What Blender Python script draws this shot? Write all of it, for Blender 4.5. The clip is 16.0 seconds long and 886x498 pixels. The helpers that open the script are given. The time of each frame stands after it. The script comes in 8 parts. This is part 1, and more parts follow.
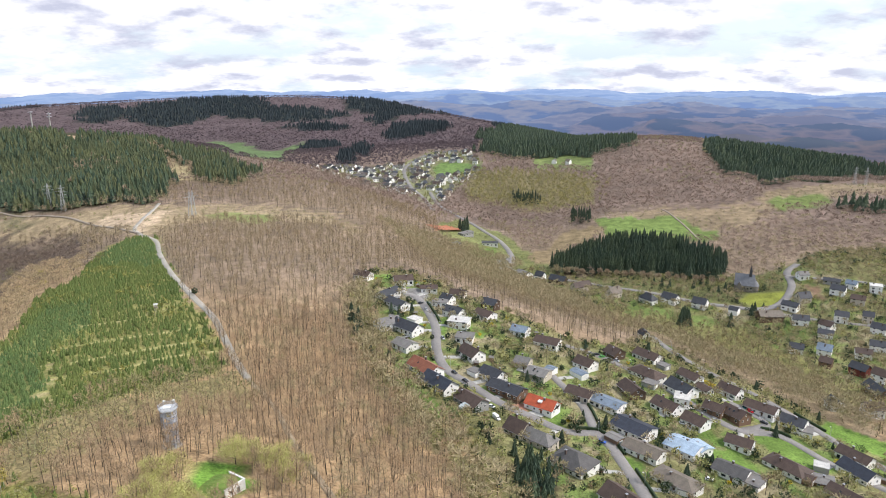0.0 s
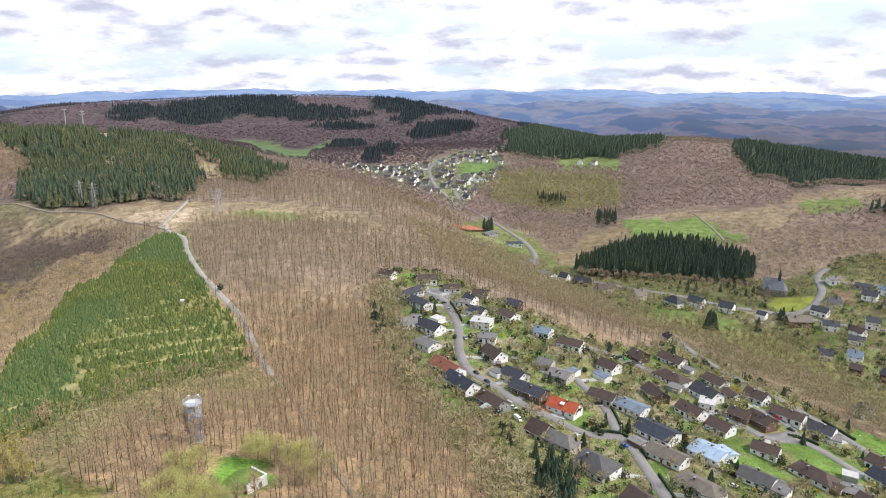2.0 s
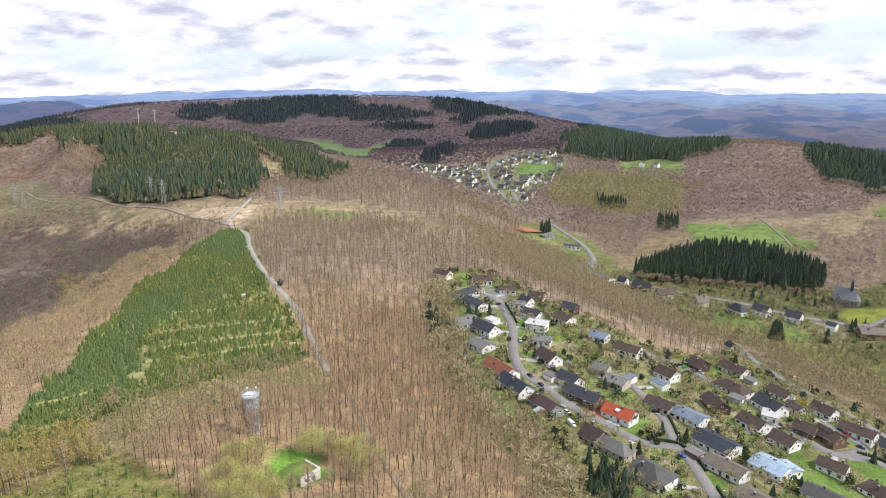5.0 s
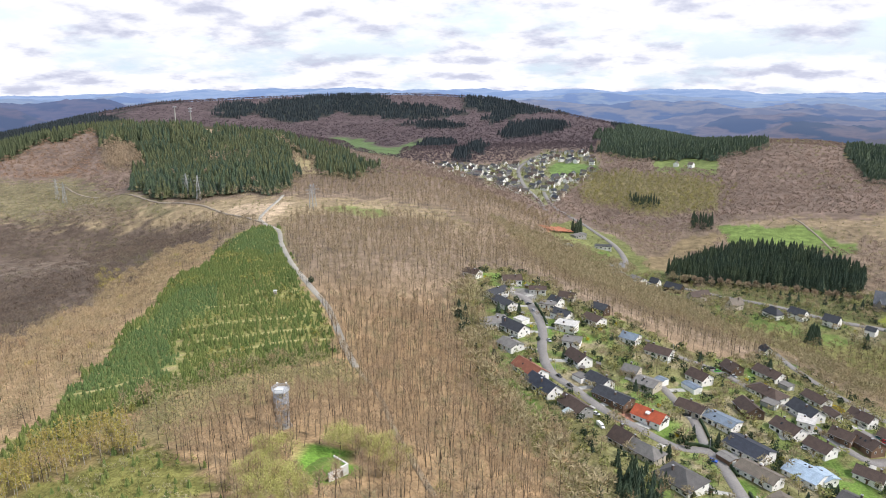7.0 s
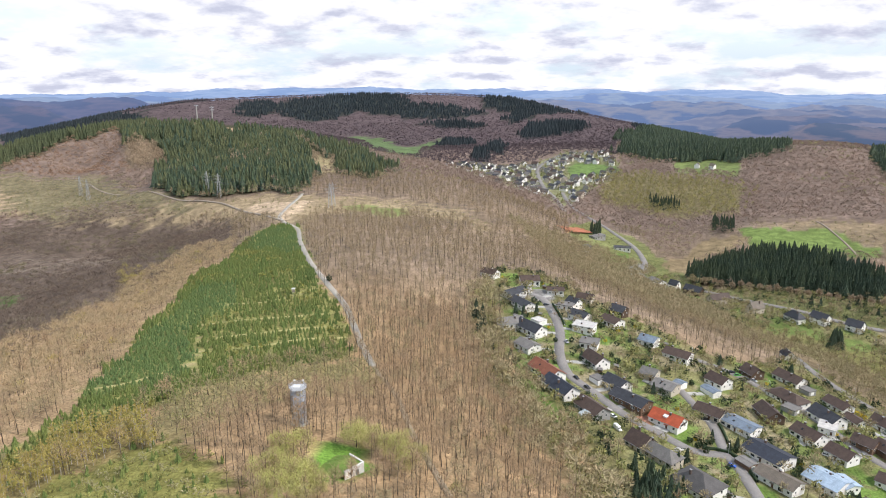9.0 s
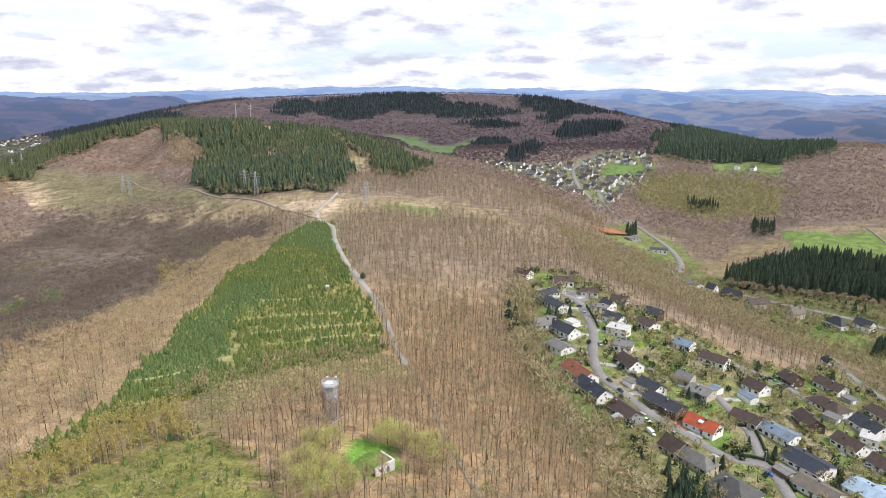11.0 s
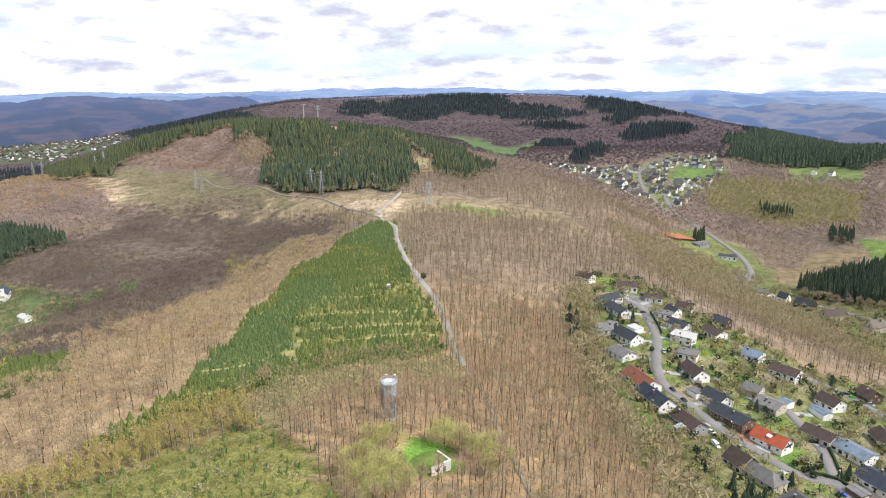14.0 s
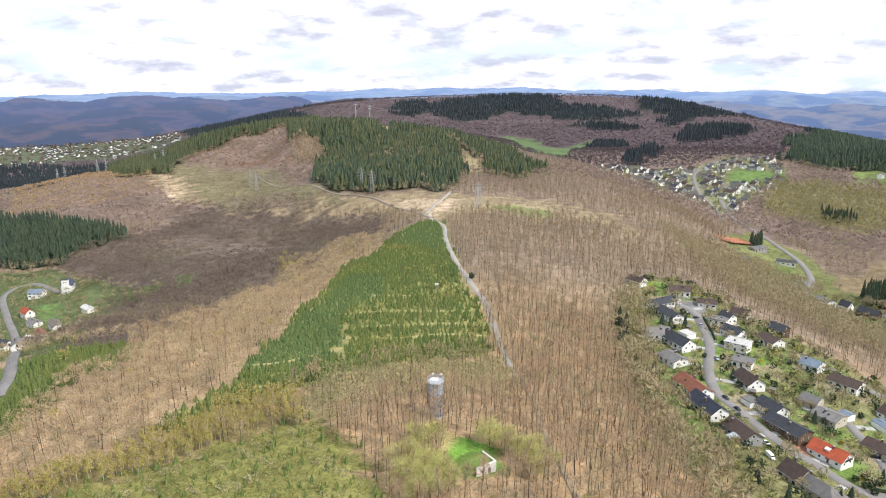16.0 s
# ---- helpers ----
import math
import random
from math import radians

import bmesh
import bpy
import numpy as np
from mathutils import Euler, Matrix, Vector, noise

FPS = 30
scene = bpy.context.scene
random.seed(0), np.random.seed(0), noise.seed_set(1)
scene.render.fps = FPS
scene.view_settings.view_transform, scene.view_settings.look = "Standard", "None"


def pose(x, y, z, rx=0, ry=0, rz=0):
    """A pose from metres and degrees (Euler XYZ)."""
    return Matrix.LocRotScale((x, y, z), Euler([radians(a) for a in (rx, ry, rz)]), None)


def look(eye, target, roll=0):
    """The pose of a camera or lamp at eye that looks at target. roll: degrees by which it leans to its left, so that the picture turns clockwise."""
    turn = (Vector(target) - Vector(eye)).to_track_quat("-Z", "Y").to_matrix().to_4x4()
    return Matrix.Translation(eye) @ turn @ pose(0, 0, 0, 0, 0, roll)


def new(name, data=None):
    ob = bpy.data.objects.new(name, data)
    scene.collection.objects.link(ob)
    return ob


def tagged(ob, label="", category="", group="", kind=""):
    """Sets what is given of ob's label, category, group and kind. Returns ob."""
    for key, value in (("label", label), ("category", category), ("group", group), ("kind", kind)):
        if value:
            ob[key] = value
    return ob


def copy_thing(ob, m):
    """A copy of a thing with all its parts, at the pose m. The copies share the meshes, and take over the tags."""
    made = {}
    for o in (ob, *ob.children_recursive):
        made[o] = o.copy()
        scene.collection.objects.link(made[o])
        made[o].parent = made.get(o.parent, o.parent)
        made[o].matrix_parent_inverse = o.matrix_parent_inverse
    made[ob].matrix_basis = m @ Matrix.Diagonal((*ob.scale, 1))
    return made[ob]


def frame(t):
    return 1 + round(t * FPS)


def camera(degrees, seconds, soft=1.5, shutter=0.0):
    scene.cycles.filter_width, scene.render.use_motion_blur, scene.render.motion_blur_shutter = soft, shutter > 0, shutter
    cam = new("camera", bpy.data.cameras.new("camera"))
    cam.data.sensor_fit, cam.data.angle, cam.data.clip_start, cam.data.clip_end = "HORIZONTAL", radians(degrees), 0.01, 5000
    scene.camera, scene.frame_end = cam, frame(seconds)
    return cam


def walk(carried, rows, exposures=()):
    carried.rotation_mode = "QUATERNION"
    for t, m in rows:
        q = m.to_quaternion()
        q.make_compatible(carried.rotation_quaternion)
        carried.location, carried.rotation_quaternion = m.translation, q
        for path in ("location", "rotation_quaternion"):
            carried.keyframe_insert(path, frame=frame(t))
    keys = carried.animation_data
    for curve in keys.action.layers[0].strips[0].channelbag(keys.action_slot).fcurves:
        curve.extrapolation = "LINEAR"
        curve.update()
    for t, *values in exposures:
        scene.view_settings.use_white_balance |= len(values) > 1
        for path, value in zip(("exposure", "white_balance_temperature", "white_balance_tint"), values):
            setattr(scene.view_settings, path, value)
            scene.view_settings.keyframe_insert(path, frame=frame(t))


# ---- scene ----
# A drone hovers over a wooded hill and turns slowly to its left.
cam = camera(65.7, 16.0, soft=1.0)
# seconds, x, y, z, tilt, lean, turn
PATH = [
    (0.0, 0.00, 0.00, 135.70, -15.06, 0.09, 0.00),
    (0.5, 0.10, 0.04, 135.70, -15.08, 0.07, 0.42),
    (1.0, 0.19, 0.08, 135.70, -15.10, -0.00, 0.89),
    (1.5, 0.29, 0.12, 135.70, -15.08, -0.00, 1.48),
    (2.0, 0.37, 0.16, 135.70, -15.08, -0.06, 2.13),
    (2.5, 0.45, 0.20, 135.70, -15.07, -0.06, 2.91),
    (3.0, 0.53, 0.23, 135.70, -15.07, -0.06, 3.70),
    (3.5, 0.61, 0.27, 135.69, -15.07, -0.00, 4.55),
    (4.0, 0.68, 0.31, 135.69, -15.06, -0.00, 5.46),
    (6.5, 0.96, 0.48, 135.67, -15.10, 0.06, 8.98),
    (7.0, 1.00, 0.51, 135.66, -15.15, 0.05, 9.62),
    (7.5, 1.04, 0.54, 135.65, -15.14, 0.01, 10.09),
    (8.0, 1.08, 0.57, 135.65, -15.13, -0.04, 10.41),
    (8.5, 1.11, 0.60, 135.64, -15.14, -0.07, 10.73),
    (9.0, 1.14, 0.63, 135.63, -15.17, -0.10, 11.22),
    (11.5, 1.21, 0.77, 135.58, -15.21, -0.11, 14.89),
    (12.0, 1.21, 0.80, 135.56, -15.19, -0.10, 15.62),
    (12.5, 1.20, 0.82, 135.55, -15.18, -0.04, 16.36),
    (13.0, 1.20, 0.85, 135.54, -15.15, -0.05, 17.19),
    (13.5, 1.19, 0.87, 135.52, -15.15, -0.01, 18.24),
    (14.0, 1.17, 0.89, 135.51, -15.14, 0.02, 19.36),
    (14.5, 1.15, 0.91, 135.50, -15.16, 0.03, 20.41),
    (15.0, 1.13, 0.94, 135.48, -15.19, 0.03, 21.30),
    (15.5, 1.10, 0.96, 135.46, -15.19, 0.04, 22.48),
    (16.0, 1.06, 0.98, 135.45, -15.13, 0.14, 23.52),
]
walk(cam, [(t, pose(x, y, z, 90 + tilt, lean, turn)) for t, x, y, z, tilt, lean, turn in PATH],
     exposures=((0.0, -0.01, 6450, 14), (8.0, -0.05, 6500, 14), (16.0, 0.08, 6500, 13)))

# ---- sky and sun ----
SUN_TURN, SUN_HEIGHT = 100, 48      # degrees clockwise from north (+y), degrees above the horizon
scene.view_settings.exposure = 0.0


def build_sky():
    world = bpy.data.worlds.new("sky")
    world.use_nodes = True
    scene.world = world
    nt = world.node_tree
    n, l = nt.nodes, nt.links
    n.clear()
    sky = n.new("ShaderNodeTexSky")
    sky.sky_type, sky.sun_disc = "NISHITA", False
    sky.sun_elevation, sky.sun_rotation = radians(SUN_HEIGHT), radians(SUN_TURN)
    sky.altitude, sky.air_density, sky.dust_density = 400, 1.2, 1.5
    scale = n.new("ShaderNodeVectorMath"); scale.operation = "SCALE"
    scale.inputs["Scale"].default_value = 0.06
    l.new(sky.outputs["Color"], scale.inputs[0])
    # a layer of cumulus: the view direction carried up to a flat cloud base
    co = n.new("ShaderNodeTexCoord")
    sep = n.new("ShaderNodeSeparateXYZ")
    l.new(co.outputs["Generated"], sep.inputs[0])

    def math_node(op, a, b=None, clamp=False):
        m = n.new("ShaderNodeMath")
        m.operation, m.use_clamp = op, clamp
        for k, v in enumerate((a, b)):
            if v is None:
                continue
            if isinstance(v, (int, float)):
                m.inputs[k].default_value = v
            else:
                l.new(v, m.inputs[k])
        return m.outputs[0]

    up = math_node("MAXIMUM", sep.outputs["Z"], -0.04)
    rise = math_node("ADD", up, 0.30)
    u, v = math_node("DIVIDE", sep.outputs["X"], rise), math_node("DIVIDE", sep.outputs["Y"], rise)
    flat = n.new("ShaderNodeCombineXYZ")
    l.new(u, flat.inputs[0]); l.new(v, flat.inputs[1])

    def noise_node(scale_, detail, rough, off, at=None):
        add = n.new("ShaderNodeVectorMath"); add.operation = "ADD"
        add.inputs[1].default_value = (off, off * 1.7, off * 0.3)
        l.new(at or flat.outputs[0], add.inputs[0])
        t = n.new("ShaderNodeTexNoise")
        t.inputs["Scale"].default_value, t.inputs["Detail"].default_value = scale_, detail
        t.inputs["Roughness"].default_value = rough
        l.new(add.outputs[0], t.inputs["Vector"])
        return t.outputs["Fac"]

    def ramp(fac, stops):
        r = n.new("ShaderNodeValToRGB")
        while len(r.color_ramp.elements) < len(stops):
            r.color_ramp.elements.new(0.5)
        for e, (p, c) in zip(r.color_ramp.elements, stops):
            e.position, e.color = p, (*c, 1)
        l.new(fac, r.inputs[0])
        return r.outputs[0]

    cover = noise_node(2.0, 8, 0.58, 3.1)
    cover = math_node("SUBTRACT", cover, math_node("MULTIPLY", up, 0.16))
    mask = ramp(cover, [(0.35, (0, 0, 0)), (0.49, (1, 1, 1))])
    # grey bases: thick places, and more so along the under edge of each cloud
    body = noise_node(2.9, 12, 0.62, 11.7)
    lower = n.new("ShaderNodeVectorMath"); lower.operation = "SCALE"
    lower.inputs["Scale"].default_value = 1.035
    l.new(flat.outputs[0], lower.inputs[0])
    below = noise_node(2.9, 4, 0.55, 11.7, lower.outputs[0])
    edge = math_node("MULTIPLY", math_node("SUBTRACT", noise_node(2.9, 4, 0.55, 11.7), below), 0.6)
    tone = ramp(math_node("ADD", body, edge), [(0.42, (1.12, 1.14, 1.18)), (0.54, (0.97, 1.0, 1.06)), (0.60, (0.80, 0.84, 0.95)), (0.69, (0.63, 0.67, 0.81))])
    mix = n.new("ShaderNodeMix"); mix.data_type = "RGBA"
    l.new(mask, mix.inputs["Factor"])
    pale = n.new("ShaderNodeVectorMath"); pale.operation = "ADD"
    pale.inputs[1].default_value = (0.60, 0.75, 0.88)
    l.new(scale.outputs[0], pale.inputs[0])
    l.new(pale.outputs[0], mix.inputs["A"])
    l.new(tone, mix.inputs["B"])
    bg = n.new("ShaderNodeBackground")
    l.new(mix.outputs["Result"], bg.inputs["Color"])
    bg.inputs["Strength"].default_value = 1.0
    out = n.new("ShaderNodeOutputWorld")
    l.new(bg.outputs[0], out.inputs["Surface"])


build_sky()
sun_data = bpy.data.lights.new("sun", "SUN")
sun_data.energy, sun_data.angle, sun_data.color = 4.2, radians(0.55), (1.0, 0.95, 0.87)
sun = new("sun", sun_data)
to_sun = Vector((math.sin(radians(SUN_TURN)) * math.cos(radians(SUN_HEIGHT)),
                 math.cos(radians(SUN_TURN)) * math.cos(radians(SUN_HEIGHT)), math.sin(radians(SUN_HEIGHT))))
sun.matrix_world = look(to_sun * 900, (0, 0, 0))
# ---- materials ----
MATERIALS = {}


def material(name, colour, rough=0.8, spread=0.25, size=1.0, fine=0.12, bump=0.0, metal=0.0, per_piece=0.0, tint=None, coat=0.0):
    """A surface with a base colour that varies at two scales (size in metres), grain in its relief, and an optional second tint."""
    if name in MATERIALS:
        return MATERIALS[name]
    m = bpy.data.materials.new(name)
    m.use_nodes = True
    nt = m.node_tree
    n, l = nt.nodes, nt.links
    bsdf = n["Principled BSDF"]
    co = n.new("ShaderNodeTexCoord")

    def noise_tex(scale, detail):
        t = n.new("ShaderNodeTexNoise")
        t.inputs["Scale"].default_value, t.inputs["Detail"].default_value = scale, detail
        l.new(co.outputs["Object"], t.inputs["Vector"])
        return t.outputs["Fac"]

    big, small = noise_tex(1.0 / size, 3), noise_tex(1.0 / fine, 2)
    base = n.new("ShaderNodeMix"); base.data_type = "RGBA"
    other = tint or tuple(c * (1 - spread) for c in colour)
    base.inputs["A"].default_value = (*colour, 1)
    base.inputs["B"].default_value = (*other, 1)
    mr = n.new("ShaderNodeMapRange")
    mr.inputs["From Min"].default_value, mr.inputs["From Max"].default_value = 0.35, 0.65
    l.new(big, mr.inputs["Value"]); l.new(mr.outputs[0], base.inputs["Factor"])
    col = base.outputs["Result"]
    hsv = n.new("ShaderNodeHueSaturation")
    l.new(col, hsv.inputs["Color"])
    val = n.new("ShaderNodeMapRange")
    val.inputs["To Min"].default_value, val.inputs["To Max"].default_value = 1 - spread * 0.9, 1 + spread * 0.9
    val.inputs["From Min"].default_value, val.inputs["From Max"].default_value = 0.3, 0.7
    l.new(small, val.inputs["Value"])
    value = val.outputs[0]
    if per_piece:
        for source in ("ShaderNodeObjectInfo", "ShaderNodeNewGeometry"):
            info = n.new(source)
            one = n.new("ShaderNodeMapRange")
            one.inputs["To Min"].default_value, one.inputs["To Max"].default_value = 1 - per_piece, 1 + per_piece
            l.new(info.outputs["Random" if source.endswith("Info") else "Random Per Island"], one.inputs["Value"])
            mul = n.new("ShaderNodeMath"); mul.operation = "MULTIPLY"
            l.new(value, mul.inputs[0]); l.new(one.outputs[0], mul.inputs[1])
            value = mul.outputs[0]
    l.new(value, hsv.inputs["Value"])
    l.new(hsv.outputs[0], bsdf.inputs["Base Color"])
    bsdf.inputs["Roughness"].default_value = rough
    bsdf.inputs["Metallic"].default_value = metal
    bsdf.inputs["Specular IOR Level"].default_value = 0.3
    if coat:
        bsdf.inputs["Coat Weight"].default_value = coat
    if bump:
        b = n.new("ShaderNodeBump")
        b.inputs["Strength"].default_value, b.inputs["Distance"].default_value = 0.6, bump
        l.new(small, b.inputs["Height"]); l.new(b.outputs[0], bsdf.inputs["Normal"])
    MATERIALS[name] = m
    return m


def ground_material():
    """The land cover's own colour (a vertex attribute), broken up at three scales."""
    m = bpy.data.materials.new("land")
    m.use_nodes = True
    n, l = m.node_tree.nodes, m.node_tree.links
    bsdf = n["Principled BSDF"]
    at = n.new("ShaderNodeAttribute"); at.attribute_name = "cover"
    co = n.new("ShaderNodeTexCoord")
    col = at.outputs["Color"]
    for scale, lo, hi, detail in ((0.018, 0.78, 1.2, 4), (0.11, 0.72, 1.28, 5), (0.9, 0.7, 1.3, 3)):
        t = n.new("ShaderNodeTexNoise")
        t.inputs["Scale"].default_value, t.inputs["Detail"].default_value = scale, detail
        l.new(co.outputs["Object"], t.inputs["Vector"])
        mr = n.new("ShaderNodeMapRange")
        mr.inputs["From Min"].default_value, mr.inputs["From Max"].default_value = 0.32, 0.68
        mr.inputs["To Min"].default_value, mr.inputs["To Max"].default_value = lo, hi
        l.new(t.outputs["Fac"], mr.inputs["Value"])
        h = n.new("ShaderNodeHueSaturation")
        l.new(col, h.inputs["Color"]); l.new(mr.outputs[0], h.inputs["Value"])
        col = h.outputs[0]
    l.new(col, bsdf.inputs["Base Color"])
    bsdf.inputs["Roughness"].default_value = 0.95
    bsdf.inputs["Specular IOR Level"].default_value = 0.1
    b = n.new("ShaderNodeBump")
    b.inputs["Strength"].default_value, b.inputs["Distance"].default_value = 0.7, 0.5
    l.new(t.outputs["Fac"], b.inputs["Height"]); l.new(b.outputs[0], bsdf.inputs["Normal"])
    return m


BARK = material("bark", (0.105, 0.08, 0.06), 0.9, 0.35, 9.0, 0.6)
TWIG = material("twigs", (0.385, 0.265, 0.163), 0.9, 0.25, 14.0, 2.5, tint=(0.325, 0.247, 0.157))
TWIG_PALE = material("pale_twigs", (0.43, 0.32, 0.19), 0.9, 0.25, 16.0, 2.5, tint=(0.36, 0.285, 0.17))
TWIG_MID = material("mid_twigs", (0.325, 0.247, 0.155), 0.9, 0.25, 16.0, 2.5, tint=(0.28, 0.225, 0.137))
BUDDING = material("budding_leaves", (0.21, 0.225, 0.075), 0.8, 0.35, 6.0, 0.7, tint=(0.31, 0.275, 0.11))
TWIG_OLIVE_DARK = material("grey_olive_twigs", (0.35, 0.28, 0.168), 0.9, 0.3, 14.0, 2.0, tint=(0.295, 0.255, 0.143))
TWIG_OLIVE = material("olive_twigs", (0.33, 0.285, 0.16), 0.9, 0.25, 12.0, 2.0, tint=(0.27, 0.25, 0.13))
# cloud shade over the side valley is put into this twig colour
TWIG_SHADED = material("shaded_twigs", (0.138, 0.103, 0.083), 0.9, 0.25, 30.0, 2.0, tint=(0.172, 0.132, 0.10))
SCRUB = material("spring_scrub", (0.30, 0.285, 0.08), 0.8, 0.35, 7.0, 0.9, tint=(0.17, 0.19, 0.06))
# far twig colours take in mauve haze, the farthest also cloud shade
TWIG_RED = material("reddish_twigs", (0.285, 0.21, 0.163), 0.9, 0.2, 60.0, 5.0, tint=(0.235, 0.178, 0.143))
DISTANT_HAZED = material("hazed_broadleaf", (0.105, 0.078, 0.082), 0.9, 0.25, 120, 20, tint=(0.082, 0.063, 0.072))
BUDS = material("fresh_leaves", (0.48, 0.475, 0.15), 0.7, 0.3, 5.0, 0.9, tint=(0.40, 0.38, 0.14))
BIRCH_BUDS = material("birch_leaves", (0.36, 0.32, 0.08), 0.7, 0.3, 8.0, 1.2, tint=(0.36, 0.28, 0.09))
LARCH = material("larch_twigs", (0.37, 0.28, 0.19), 0.9, 0.25, 8.0, 1.2)
SPRUCE = material("spruce_needles", (0.040, 0.064, 0.042), 0.75, 0.4, 25.0, 1.6, per_piece=0.18, tint=(0.060, 0.084, 0.044))
# a lit copy of the spruce needles, sunlight put into the colour
SPRUCE_SUN = material("sunlit_spruce_needles", (0.100, 0.112, 0.050), 0.75, 0.4, 60.0, 2.5, tint=(0.066, 0.084, 0.042))
YOUNG = material("young_conifer_needles", (0.108, 0.155, 0.044), 0.75, 0.35, 18.0, 0.8, tint=(0.15, 0.18, 0.052))
YOUNG_DARK = material("dense_young_needles", (0.092, 0.148, 0.052), 0.75, 0.35, 14.0, 0.7, tint=(0.12, 0.165, 0.052))
SHRUB = material("shrub_leaves", (0.15, 0.175, 0.055), 0.8, 0.4, 6.0, 0.6, tint=(0.23, 0.21, 0.085))
HEDGE = material("evergreen_leaves", (0.03, 0.055, 0.02), 0.7, 0.4, 1.5, 0.25, 0.1)
YELLOW = material("forsythia_flowers", (0.62, 0.46, 0.02), 0.7, 0.25, 1.5, 0.25)
LAWN = material("lawn_grass", (0.115, 0.20, 0.035), 0.95, 0.25, 5.0, 0.5, tint=(0.16, 0.21, 0.05))
ASPHALT = material("asphalt", (0.23, 0.215, 0.205), 0.9, 0.18, 9.0, 0.7)
GRAVEL = material("gravel", (0.40, 0.37, 0.32), 0.95, 0.2, 7.0, 0.8)
ROOFS = {
    "brown": (0.075, 0.05, 0.04), "greybrown": (0.15, 0.125, 0.10), "grey": (0.17, 0.16, 0.15), "darkgrey": (0.085, 0.08, 0.078),
    "slate": (0.045, 0.047, 0.055), "navy": (0.035, 0.04, 0.055), "slateblue": (0.16, 0.20, 0.25), "paleblue": (0.33, 0.42, 0.52),
    "pale": (0.55, 0.53, 0.50), "red": (0.38, 0.08, 0.035), "terracotta": (0.23, 0.085, 0.05)}
WALLS = {"white": (0.84, 0.83, 0.80), "beige": (0.5, 0.45, 0.37), "brown": (0.10, 0.065, 0.045), "grey": (0.32, 0.32, 0.31),
         "wood": (0.16, 0.10, 0.065), "redbrown": (0.16, 0.04, 0.03)}
ROOF_MAT = {k: material(k + "_roof_tiles", v, 0.65, 0.22, 2.5, 0.35, 0.03, per_piece=0.08) for k, v in ROOFS.items()}
WALL_MAT = {k: material(k + "_render", v, 0.85, 0.08, 3.0, 0.3, 0.01, per_piece=0.03) for k, v in WALLS.items()}
GLASS = material("window_glass", (0.03, 0.035, 0.04), 0.08, 0.2, 2.0, 0.5)
FRAME = material("white_frame", (0.75, 0.75, 0.73), 0.5, 0.05, 1.0, 0.2)
BRICK = material("chimney_brick", (0.14, 0.10, 0.085), 0.9, 0.25, 0.6, 0.1)
STEEL = material("galvanised_steel", (0.42, 0.43, 0.46), 0.5, 0.15, 3.0, 0.3, metal=0.25)
OLD_STEEL = material("weathered_steel", (0.40, 0.41, 0.41), 0.6, 0.15, 3.0, 0.3, metal=0.2)
CONCRETE = material("concrete", (0.42, 0.41, 0.38), 0.9, 0.15, 2.0, 0.25)
PAINT_WHITE = material("white_paint", (0.8, 0.8, 0.78), 0.6, 0.06, 2.0, 0.2)
RUBBER = material("rubber", (0.02, 0.02, 0.02), 0.8, 0.1, 0.5, 0.1)
